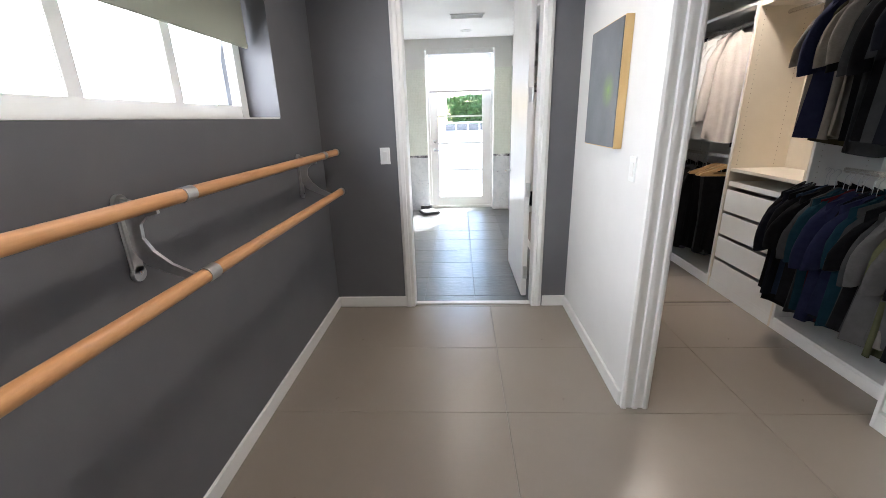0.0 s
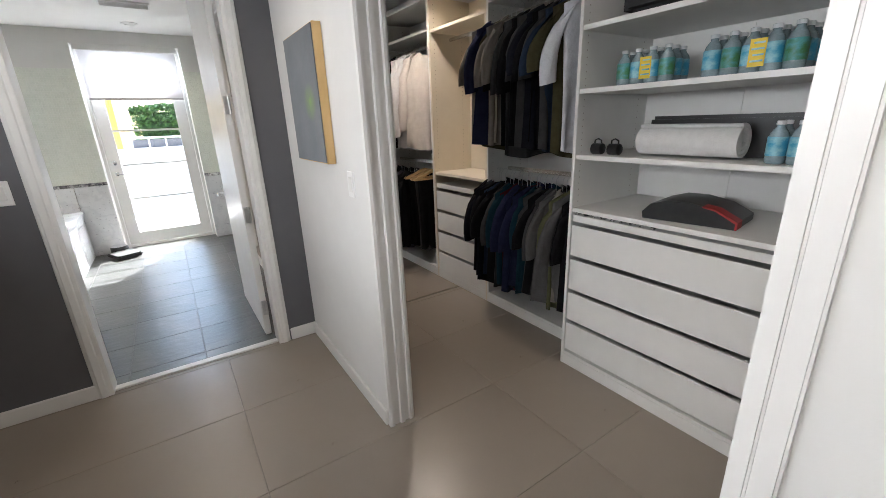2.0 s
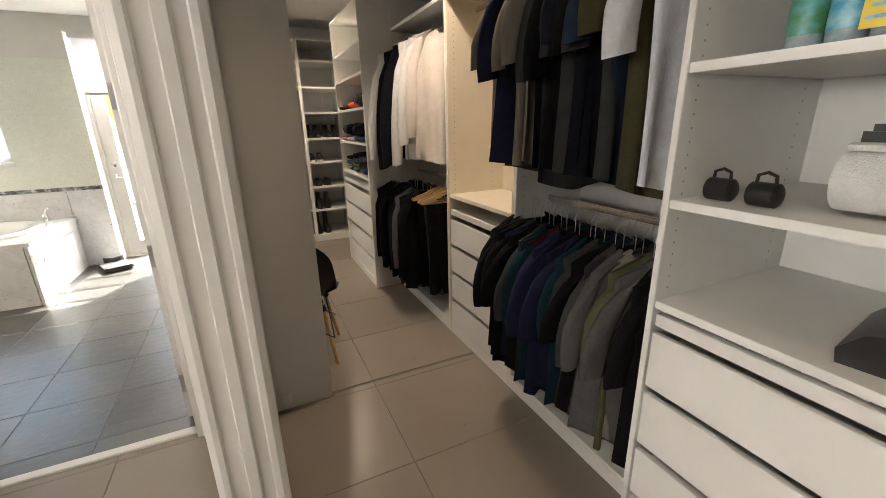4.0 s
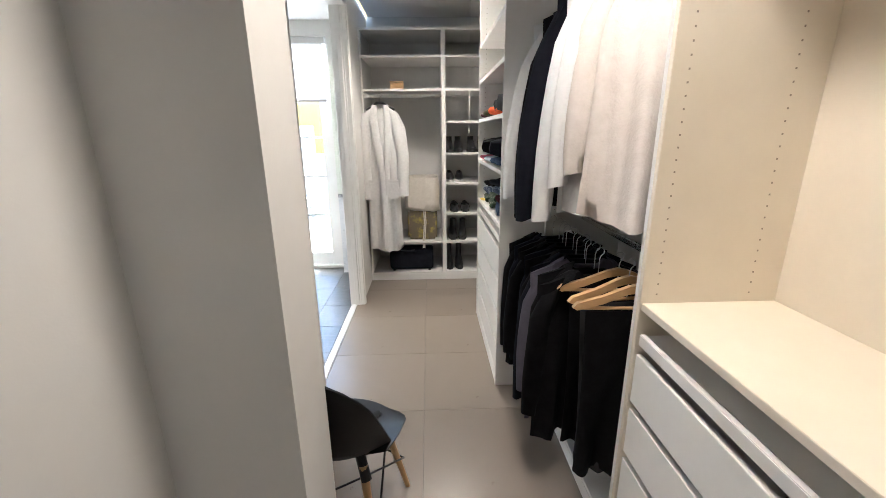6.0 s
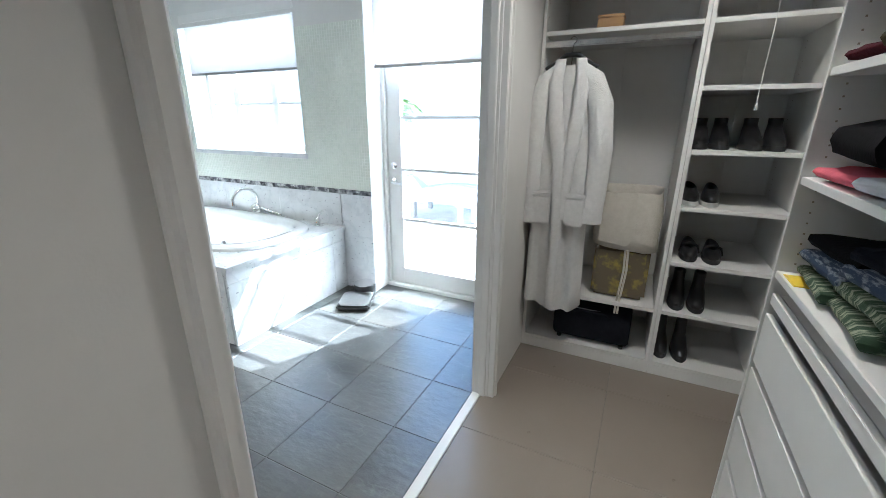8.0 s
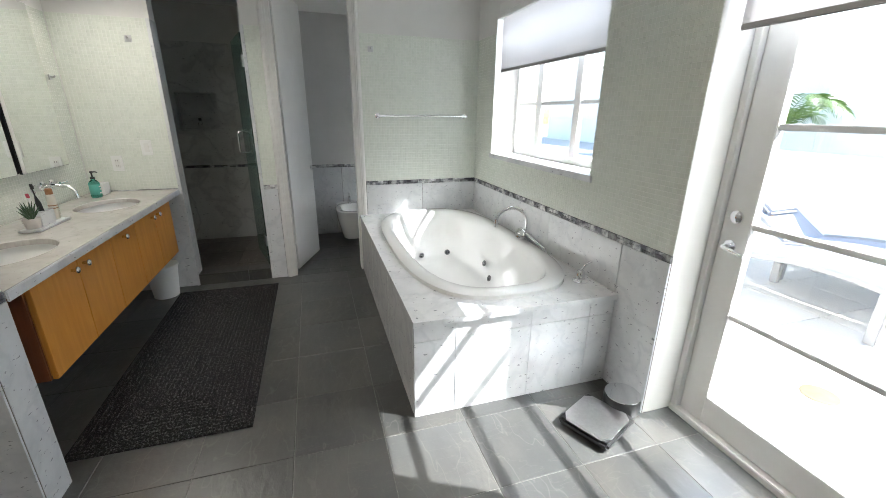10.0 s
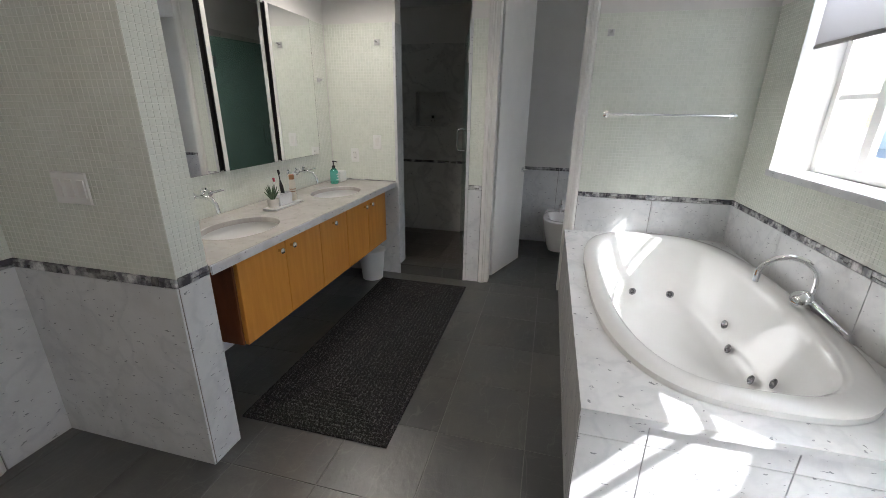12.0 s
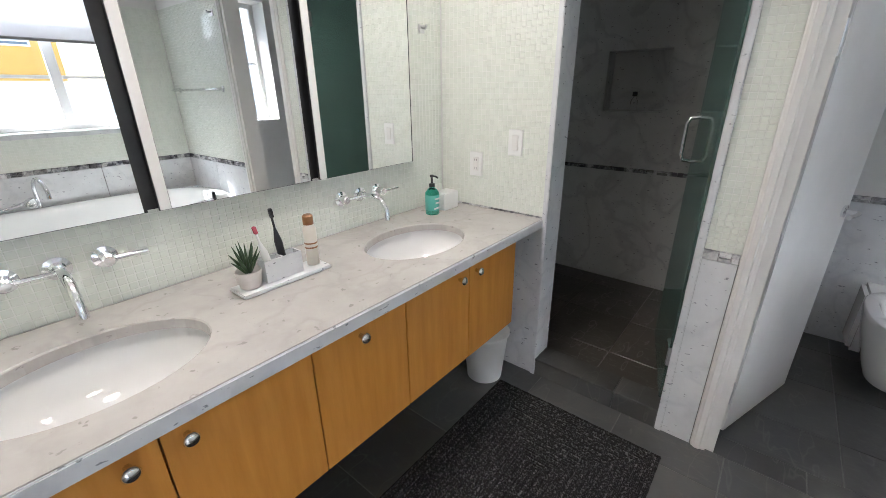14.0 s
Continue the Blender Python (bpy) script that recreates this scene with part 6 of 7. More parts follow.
def shoe(x, y, z, shaft, label, category, sole_mat, turn=0.0, strap=False, group=""):
    """A shoe with its toe towards the aisle; shaft: how high the upper goes at the heel."""
    root = thing("boot" if shaft > 0.1 else "shoe", label, category, pose(x, y, z, 0, 0, turn), group)
    outline = lambda k, zz, back=0.0: [Vector((0.043 * k * (1 - 0.15 * math.sin(t)) * math.cos(t), 0.125 * k * math.sin(t) * (1 if math.sin(t) < 0 else 1 - back), zz)) for t in [2 * math.pi * i / 24 for i in range(24)]]
    part("sole", rings(Shape(), [outline(1.0, 0), outline(1.03, 0.008), outline(1.0, 0.024)], True, True), sole_mat, root, "", 40)
    loops_ = [outline(0.97, 0.024), outline(0.99, 0.04)]
    if shaft > 0.1:
        for zz, k, dy in ((0.06, 0.9, 0.01), (0.085, 0.74, 0.03), (0.11, 0.62, 0.046), (shaft * 0.8, 0.58, 0.052), (shaft, 0.60, 0.052), (shaft - 0.004, 0.52, 0.052), (shaft - 0.05, 0.5, 0.05)):
            loops_.append([Vector((v.x * (1.15 if k < 0.8 else 1), v.y * (k / 0.62 * 0.62) + dy, zz)) for v in outline(k, zz)])
    else:
        for zz, k, dy in ((0.052, 0.93, 0.006), (0.066, 0.8, 0.02), (shaft, 0.66, 0.035), (shaft - 0.004, 0.56, 0.035), (shaft - 0.03, 0.5, 0.03)):
            loops_.append([Vector((v.x, v.y + dy, zz + 0.02 * max(0, v.y) * 8 * (1 if zz > 0.06 else 0))) for v in outline(k, zz)])
    part("upper", rings(Shape(), loops_, True, True), LEATHER, root, "", 60)
    if strap:
        part("strap", Shape().pipe([(-0.045, -0.03, 0.03), (-0.035, -0.03, 0.07), (0, -0.035, 0.085), (0.035, -0.03, 0.07), (0.045, -0.03, 0.03)], 0.008, 6), LEATHER, root)
    elif shaft < 0.1:
        for k in range(4):
            part("lace", Shape().pipe([(-0.018, -0.05 + k * 0.018, 0.058 + k * 0.006), (0, -0.05 + k * 0.018, 0.066 + k * 0.006), (0.018, -0.05 + k * 0.018, 0.058 + k * 0.006)], 0.0025, 5), SOLE_BLACK, root)
    return root


for x in (1.66, 1.765):
    shoe(x, 6.35, 0.0835, 0.25, "tall black leather boot on the bottom board", "boot", SOLE_BLACK, random.uniform(-6, 6), False, "black boots")
for x in (1.70, 1.80):
    shoe(x, 6.33, 0.411, 0.19, "black leather ankle boot on the shelf", "boot", SOLE_BLACK, random.uniform(-6, 6), False, "black boots")
for x in (1.715, 1.825):
    shoe(x, 6.33, 0.701, 0.06, "black strapped sandal on the shelf", "sandal", SOLE_BLACK, random.uniform(-6, 6), True, "black sandals")
for x in (1.67, 1.765):
    shoe(x, 6.33, 1.001, 0.085, "black sneaker with a white sole", "sneaker", SOLE_WHITE, random.uniform(-6, 6), False, "black sneakers")
for x in (1.665, 1.755, 1.885, 1.98):
    shoe(x, 6.34, 1.286, 0.15, "low black leather boot on the shelf", "boot", SOLE_BLACK, random.uniform(-6, 6), False, "black boots")
cord = thing("pull_cord", "thin white pull cord with a small toggle", "cord")
part("string", Shape().pipe([(1.85, 6.17, 2.5995), (1.852, 6.168, 2.0), (1.848, 6.168, 1.50)], 0.0022, 6), TRIM_WHITE, cord)
part("toggle", Shape().lathe([(0.003, 0.03), (0.006, 0.02), (0.007, 0.0), (0, -0.001)], centre=(1.848, 6.168, 1.47)), WHITE_PLASTIC, cord)

# ---- moulded chair ----
def shell_chair(m):
    root = thing("side_chair", "black moulded plastic chair on wooden dowel legs", "chair", m)
    nu, nv = 15, 21
    verts = []
    for layer in (0.0, 0.007):
        for j in range(nv):
            v = j / (nv - 1)
            for i in range(nu):
                u = -1 + 2 * i / (nu - 1)
                # profile from the front lip over the seat up the back
                if v < 0.5:
                    a = v / 0.5
                    y, zc = -0.21 + 0.36 * a, 0.445 - 0.02 * math.sin(a * math.pi) - 0.03 * (1 - a) ** 3
                    half = 0.215 + 0.02 * math.sin(a * math.pi)
                    lift = 0.045 * u * u * min(1, a / 0.45)
                    fwd = 0.035 * u * u * (1 - a) ** 2
                else:
                    a = (v - 0.5) / 0.5
                    y, zc = 0.15 + 0.10 * a ** 1.3 + 0.03 * math.sin(a * 1.5), 0.445 + 0.37 * a ** 1.15
                    half = 0.225 - 0.045 * a ** 3
                    lift = 0.045 * u * u * (1 - a)
                    fwd = -0.075 * u * u * (1 - 0.75 * a)
                taper = math.sqrt(1 - 0.72 * max(0, (v - 0.8) / 0.2) ** 2.2) * math.sqrt(1 - 0.62 * max(0, (0.16 - v) / 0.16) ** 2)
                verts.append((u * half * taper, y + fwd + layer * (0.9 if v > 0.5 else 0), zc + lift - layer * (0.9 if v <= 0.5 else 0.2)))
    n = nu * nv
    f = []
    for j in range(nv - 1):
        for i in range(nu - 1):
            a = j * nu + i
            f += [(a, a + 1, a + nu + 1, a + nu), (n + a, n + a + nu, n + a + nu + 1, n + a + 1)]
    edge = list(range(nu)) + [j * nu + nu - 1 for j in range(1, nv)] + [(nv - 1) * nu + i for i in range(nu - 2, -1, -1)] + [j * nu for j in range(nv - 2, 0, -1)]
    f += [(a, b, n + b, n + a) for a, b in zip(edge, edge[1:] + edge[:1])]
    part("seat_shell", Shape().add(verts, f), material("black matte shell plastic", (0.007, 0.0075, 0.009), 0.45, second=(0.009, 0.0095, 0.011), scale=40, bump=0.04, bump_scale=150, spec=0.22), root, "", 60)
    for sx in (-1, 1):
        for sy in (-1, 1):
            leg = part("leg", Shape().rod((sx * 0.125, sy * 0.11 - 0.02, 0.385), (sx * 0.19, sy * 0.19 - 0.02, 0.0), 0.016, 0.0105, 14), HANGER_WOOD, root, "pale wooden dowel leg", 40)
            part("bracket", Shape().rod((sx * 0.105, sy * 0.09 - 0.02, 0.43), (sx * 0.14, sy * 0.123 - 0.02, 0.335), 0.0185, 0.0185, 10), BLACK_PLASTIC, leg)
    for sx in (-1, 1):
        part("brace", Shape().rod((sx * 0.135, -0.14, 0.35), (sx * 0.185, 0.145, 0.17), 0.004, sides=8), BLACK_PLASTIC, root)
        part("brace", Shape().rod((sx * 0.135, 0.10, 0.35), (sx * 0.185, -0.185, 0.17), 0.004, sides=8), BLACK_PLASTIC, root)
    for sy in (-1, 1):
        part("brace", Shape().rod((-0.135, sy * 0.12 - 0.02, 0.35), (0.185, sy * 0.165 - 0.02, 0.17), 0.004, sides=8), BLACK_PLASTIC, root)
        part("brace", Shape().rod((0.135, sy * 0.12 - 0.02, 0.35), (-0.185, sy * 0.165 - 0.02, 0.17), 0.004, sides=8), BLACK_PLASTIC, root)
    return root


shell_chair(pose(1.12, 3.43, 0, 0, 0, 168))

# ---- bathroom loose things ----
sc = thing("bathroom_scale", "black and steel bathroom scale with a round dial", "scale", pose(-0.50, 6.16, 0.0, 0, 0, 25))
part("base", Shape().box(-0.13, 0.13, -0.14, 0.14, 0.012, 0.05, 0.012), BLACK_PLASTIC, sc)
part("platform", Shape().prism([(-0.12, -0.09), (-0.09, -0.135), (0.09, -0.135), (0.12, -0.09), (0.12, 0.09), (0.09, 0.12), (-0.09, 0.12), (-0.12, 0.09)], 0.0505, 0.058, "z"), STEEL, sc, "grey steel tread")
dial = part("dial_housing", Shape().lathe([(0.08, 0.0), (0.09, 0.012), (0.09, 0.085), (0.082, 0.095), (0.07, 0.093), (0.07, 0.088), (0, 0.088)], centre=(0.03, 0.20, 0.005), sides=32), BLACK_PLASTIC, sc, "round dial housing", 40)
part("dial_face", Shape().lathe([(0.069, 0.0885), (0.069, 0.0892), (0, 0.0892)], centre=(0.03, 0.20, 0.005), sides=32), WHITE_PLASTIC, dial, "white dial")
part("dial_rim", Shape().lathe([(0.078, 0.092), (0.088, 0.096), (0.088, 0.10), (0.078, 0.098)], centre=(0.03, 0.20, 0.005), sides=32), CHROME, dial, "chrome rim", 40)
for k in range(20):
    a = k * math.pi / 10
    part("mark", Shape().box(-0.001, 0.001, 0.055, 0.064, 0.0, 0.0006).moved(pose(0.03, 0.20, 0.0945, 0, 0, math.degrees(a))), BLACK_PLASTIC, dial)

RUG_Y = material("charcoal braided cord", (0.020, 0.019, 0.020), 0.95, second=(0.095, 0.090, 0.088), scale=130, detail=2, contrast=(0.52, 0.66), bump=0.3, bump_scale=200, spec=0.1)
rug = thing("braided_rug", "charcoal braided rectangular bathroom rug", "rug", pose(-1.885, 4.145, 0))
RX, RY = 0.915, 0.385
part("backing", Shape().box(-RX + 0.004, RX - 0.004, -RY + 0.004, RY - 0.004, 0.0005, 0.007, 0.002), RUG_Y, rug)
s, cords = Shape(), []
k = 0
while RY - k * 0.0125 > 0.008:
    o = 0.00625 + k * 0.0125
    x, y = RX - o, RY - o
    wob = 0.002 * math.sin(k * 1.7)
    pts_ = []
    for (xa, ya), (xb, yb) in (((-x, -y), (x, -y)), ((x, -y), (x, y)), ((x, y), (-x, y)), ((-x, y), (-x, -y))):
        n_ = max(2, int(math.hypot(xb - xa, yb - ya) / 0.03))
        pts_ += [(xa + (xb - xa) * i / n_, ya + (yb - ya) * i / n_) for i in range(n_)]
    m_ = len(pts_)
    ringv = []
    for i, (px, py) in enumerate(pts_):
        f_ = 1 + (0.12 if i % 2 else -0.12)
        nx, ny = px / max(1e-6, math.hypot(px, py)), py / max(1e-6, math.hypot(px, py))
        for du, dz in ((-0.0056, 0.0015), (-0.0028, 0.0108), (0.0028, 0.0108), (0.0056, 0.0015)):
            sx_ = math.copysign(1, px) if abs(abs(px) - x) < 1e-5 else 0
            sy_ = math.copysign(1, py) if abs(abs(py) - y) < 1e-5 else 0
            ringv.append((px + sx_ * du * f_, py + sy_ * du * f_, 0.0005 + dz * (1 + 0.1 * (i % 2))))
    cords.append((len(s.f), k % 2))
    s.add(ringv, [(i * 4 + q, i * 4 + q + 1, ((i + 1) % m_) * 4 + q + 1, ((i + 1) % m_) * 4 + q) for i in range(m_) for q in range(3)])
    k += 1
me = bpy.data.meshes.new("braid")
me.from_pydata(s.v, [], s.f)
me.materials.append(RUG_Y)
me.materials.append(material("grey braided cord", (0.024, 0.023, 0.023), 0.95, second=(0.13, 0.122, 0.12), scale=110, detail=2, contrast=(0.5, 0.64), bump=0.3, bump_scale=200, spec=0.1))
for (start, odd), (stop, _) in zip(cords, cords[1:] + [(len(s.f), 0)]):
    for i in range(start, stop):
        me.polygons[i].material_index = odd
tagged(part("braid", me, None, rug, "concentric braided cords"), kind="stuff")

binn = thing("waste_bin", "small white plastic waste bin under the counter", "waste bin")
part("bucket", Shape().lathe([(0.085, 0.0), (0.09, 0.004), (0.115, 0.26), (0.12, 0.265), (0.118, 0.272), (0.111, 0.268), (0.086, 0.01), (0, 0.01)], centre=(-2.80, 3.66, 0.0), sides=32), WHITE_PLASTIC, binn, "", 40)
part("rim", Shape().lathe([(0.114, 0.258), (0.123, 0.262), (0.123, 0.274), (0.112, 0.276)], centre=(-2.80, 3.66, 0.0), sides=32), WHITE_PLASTIC, binn, "", 40)

C = TOP_Z + 0.001
tray_ = thing("marble_tray", "small pale marble tray on the counter", "tray", pose(-1.87, 3.49, C))
part("slab", Shape().box(-0.15, 0.15, -0.048, 0.048, 0, 0.011, 0.003), MARBLE, tray_)
C2 = C + 0.0125
pot = thing("potted_succulent", "small spiky succulent in a pale pot", "plant", pose(-1.765, 3.49, C2))
part("pot", Shape().lathe([(0.026, 0), (0.03, 0.004), (0.038, 0.05), (0.036, 0.055), (0.032, 0.05), (0, 0.046)], sides=24), material("pale stone pot", (0.52, 0.49, 0.45), 0.7, second=(0.58, 0.55, 0.51), scale=40), pot, "", 50)
rnd = random.Random(7)
LEAFM = material("dark green succulent leaf", (0.03, 0.065, 0.03), 0.4, second=(0.06, 0.11, 0.05), scale=40)
for i in range(22):
    a, tilt = i * 2.4, 0.25 + 0.75 * (i / 22)
    L = 0.085 - 0.03 * (i / 22)
    d = Vector((math.cos(a) * math.sin(tilt), math.sin(a) * math.sin(tilt), math.cos(tilt)))
    part("leaf", Shape().pipe([Vector((0, 0, 0.045)) + d * 0.008, Vector((0, 0, 0.047)) + d * L * 0.5 + Vector((0, 0, 0.006)), Vector((0, 0, 0.05)) + d * L + Vector((0, 0, 0.012))], [0.006, 0.005, 0.0006], 6), LEAFM, pot, "", 60)
cup = thing("toothbrush_holder", "square pale marble toothbrush holder", "toothbrush holder", pose(-1.868, 3.488, C2))
part("block", Shape().box(-0.062, -0.058, -0.024, 0.024, 0, 0.07).box(0.058, 0.062, -0.024, 0.024, 0, 0.07).box(-0.058, 0.058, -0.024, -0.019, 0, 0.07).box(-0.058, 0.058, 0.019, 0.024, 0, 0.07).box(-0.058, 0.058, -0.019, 0.019, 0, 0.006).box(-0.003, 0.003, -0.019, 0.019, 0.006, 0.07), MARBLE, cup)
for i, (dx, dz, m_, lab) in enumerate(((0.03, 0.17, WHITE_PLASTIC, "white electric toothbrush leaning in the holder"), (-0.015, 0.21, BLACK_PLASTIC, "black electric toothbrush leaning in the holder"))):
    tbh = thing("toothbrush", lab, "toothbrush", pose(-1.868 + dx, 3.488, C2 + 0.008, 4, 10 - 6 * i, 0))
    part("handle", Shape().lathe([(0.011, 0), (0.012, 0.01), (0.012, dz * 0.5), (0.007, dz * 0.62), (0.0035, dz * 0.7), (0.0035, dz * 0.92)], sides=12), m_, tbh, "", 40)
    part("brush_head", Shape().box(-0.005, 0.005, -0.004, 0.009, dz * 0.86, dz, 0.002), PINK if i == 0 else m_, tbh)
lot = thing("spray_can", "white spray can with a brown cap", "bottle", pose(-1.985, 3.485, C2))
part("body", Shape().lathe([(0.019, 0), (0.021, 0.003), (0.021, 0.125), (0.016, 0.137), (0.016, 0.14)], sides=20), material("cream can paint", (0.66, 0.62, 0.54), 0.3, second=(0.62, 0.58, 0.5), scale=9), lot, "", 40)
part("cap", Shape().lathe([(0.0165, 0.14), (0.017, 0.142), (0.017, 0.168), (0.012, 0.173), (0, 0.173)], sides=20), HANGER_BROWN, lot, "brown cap", 40)
for zz in (0.06, 0.075):
    part("printed_bar", Shape().lathe([(0.0214, zz), (0.0214, zz + 0.005)], sides=20), HANGER_BROWN, lot)
sb = thing("soap_bottle", "teal liquid soap bottle with a black pump", "soap bottle", pose(-2.715, 3.39, C))
part("bottle", Shape().lathe([(0.030, 0), (0.033, 0.004), (0.033, 0.105), (0.02, 0.122), (0.013, 0.126), (0.013, 0.132)], sides=24), glass("teal soap in clear plastic", (0.16, 0.62, 0.50), 0.1), sb, "", 40)
part("label_band", Shape().lathe([(0.0335, 0.022), (0.034, 0.023), (0.034, 0.095), (0.0335, 0.096)], sides=24), material("teal soap label", (0.10, 0.42, 0.34), 0.4, second=(0.14, 0.48, 0.40), scale=12), sb, "", 40)
for zz, r_ in ((0.03, 0.05), (0.055, 0.03), (0.075, 0.04)):
    part("printed_bar", Shape().box(-r_ / 2, r_ / 2, 0.0335, 0.0346, zz, zz + 0.008), WHITE_PLASTIC, sb)
part("pump", Shape().lathe([(0.014, 0.132), (0.014, 0.147), (0.006, 0.15), (0.005, 0.175), (0.009, 0.178), (0.009, 0.188), (0, 0.189)], sides=16).pipe([(0, 0, 0.182), (0.0, 0.025, 0.183), (0, 0.036, 0.178)], 0.0045, 8), BLACK_PLASTIC, sb, "black pump", 40)
tis = thing("tissue_box", "small white box beside the soap", "box", pose(-2.84, 3.37, C))
part("carton", Shape().box(-0.055, 0.055, -0.04, 0.04, 0, 0.085, 0.004), WHITE_PLASTIC, tis)

# ---- outside ----
STUCCO = material("white stucco", (0.87, 0.85, 0.81), 0.8, second=(0.84, 0.82, 0.78), scale=4, bump=0.1, bump_scale=60)
YELLOW = material("yellow stucco", (0.72, 0.42, 0.10), 0.8, second=(0.68, 0.39, 0.09), scale=4, bump=0.1, bump_scale=60)
PAVING = material("pale stone paving", (0.72, 0.67, 0.60), 0.7, second=(0.78, 0.73, 0.66), scale=4, bump=0.05, spread=0.06)
GROUND = material("pale paving bed", (0.50, 0.47, 0.43), 0.8, second=(0.56, 0.53, 0.49), scale=3)
ground = structure("ground", Shape().box(-60, 60, 6.86, 90, -0.3, -0.025).box(-60, -4.61, -40, 6.859, -0.3, -0.025).box(-4.609, -1.27, -40, 2.95, -0.3, -0.025).box(-1.269, 2.71, -40, -3.31, -0.3, -0.025).box(2.711, 60, -40, 6.859, -0.3, -0.025), GROUND, "pale stone patio ground to the horizon")
nb = thing("neighbour_house", "cream rendered wall of the neighbouring house", "house")
part("wall", Shape().box(-3.6, -3.3, -6, 2.9, -0.025, 4.5), material("cream render", (0.72, 0.66, 0.55), 0.8, second=(0.76, 0.70, 0.60), scale=2, bump=0.05, bump_scale=40), nb)
pw = thing("patio_wall", "low white stucco patio wall", "wall")
part("wall", Shape().box(-4.2, 3.4, 10.0, 10.22, -0.025, 1.06, 0.01), STUCCO, pw)
part("coping", Shape().box(-4.22, 3.42, 9.985, 10.235, 1.061, 1.10, 0.008), STUCCO, pw)
sw = thing("patio_wall", "tall white stucco garden wall", "wall")
part("wall", Shape().box(-13.0, -6.6, 17.3, 17.6, -0.025, 2.95, 0.01), STUCCO, sw)
part("wall", Shape().box(-6.599, -2.7, 17.3, 17.58, -0.025, 1.75, 0.01), STUCCO, sw)
rl = thing("balcony_railing", "white railing with dark gaps behind the patio wall", "railing")
part("rail", Shape().box(-0.42, 3.0, 11.0, 11.05, 1.27, 1.31, 0.004), TRIM_WHITE, rl)
part("rail", Shape().box(-0.42, 3.0, 11.0, 11.05, 1.06, 1.09, 0.004), TRIM_WHITE, rl)
for k in range(12):
    part("post", Shape().box(-0.42 + k * 0.3, -0.39 + k * 0.3, 11.005, 11.045, -0.025, 1.27), TRIM_WHITE, rl)
part("screen", Shape().box(-0.40, 3.0, 11.10, 11.12, -0.025, 1.25), material("dark screen", (0.10, 0.10, 0.11), 0.6, second=(0.13, 0.13, 0.14), scale=7), rl, "dark screen panel")


def villa(name, label, x0, x1, y0, y1, h, mat, windows):
    root = thing(name, label, "house")
    part("wall", Shape().box(x0, x1, y0, y1, -0.025, h, 0.02), mat, root)
    part("roof", Shape().box(x0 - 0.2, x1 + 0.2, y0 - 0.25, y1 + 0.2, h + 0.001, h + 0.22, 0.03), STUCCO, root, "white flat roof slab")
    for x, z, w, hh in windows:
        win = part("window", Shape().box(x - w / 2 - 0.08, x + w / 2 + 0.08, y0 - 0.05, y0 - 0.001, z - 0.08, z, 0.005).box(x - w / 2 - 0.08, x + w / 2 + 0.08, y0 - 0.05, y0 - 0.001, z + hh, z + hh + 0.08, 0.005)
                   .box(x - w / 2 - 0.08, x - w / 2, y0 - 0.05, y0 - 0.001, z, z + hh).box(x + w / 2, x + w / 2 + 0.08, y0 - 0.05, y0 - 0.001, z, z + hh), TRIM_WHITE, root, "white window surround")
        part("pane", Shape().box(x - w / 2, x + w / 2, y0 - 0.02, y0 - 0.001, z, z + hh), material("dark window glass", (0.10, 0.13, 0.17), 0.1, second=(0.14, 0.17, 0.2), scale=2), win)
        for k in range(5):
            part("louvre", Shape().box(x - w / 2, x + w / 2, y0 - 0.04, y0 - 0.022, z + hh * (k + 0.3) / 5, z + hh * (k + 0.55) / 5), TRIM_WHITE, win)
    return root


villa("villa", "yellow stucco villa with white louvred windows", -7.3, -1.8, 30.0, 39.0, 11.0, YELLOW, [(-3.6, 3.6, 1.5, 1.8), (-5.5, 3.6, 1.5, 1.8), (-3.6, 7.2, 1.5, 1.8), (-5.5, 7.2, 1.5, 1.8)])
villa("villa", "white stucco villa behind the garden wall", -24.0, -8.6, 20.0, 28.0, 3.7, STUCCO, [(-11.5, 1.9, 1.2, 1.2)])
villa("villa", "white stucco villa far behind the hedge", 3.0, 16.0, 22.0, 30.0, 5.5, STUCCO, [(5.0, 1.6, 1.2, 1.4), (8.0, 1.6, 1.2, 1.4)])


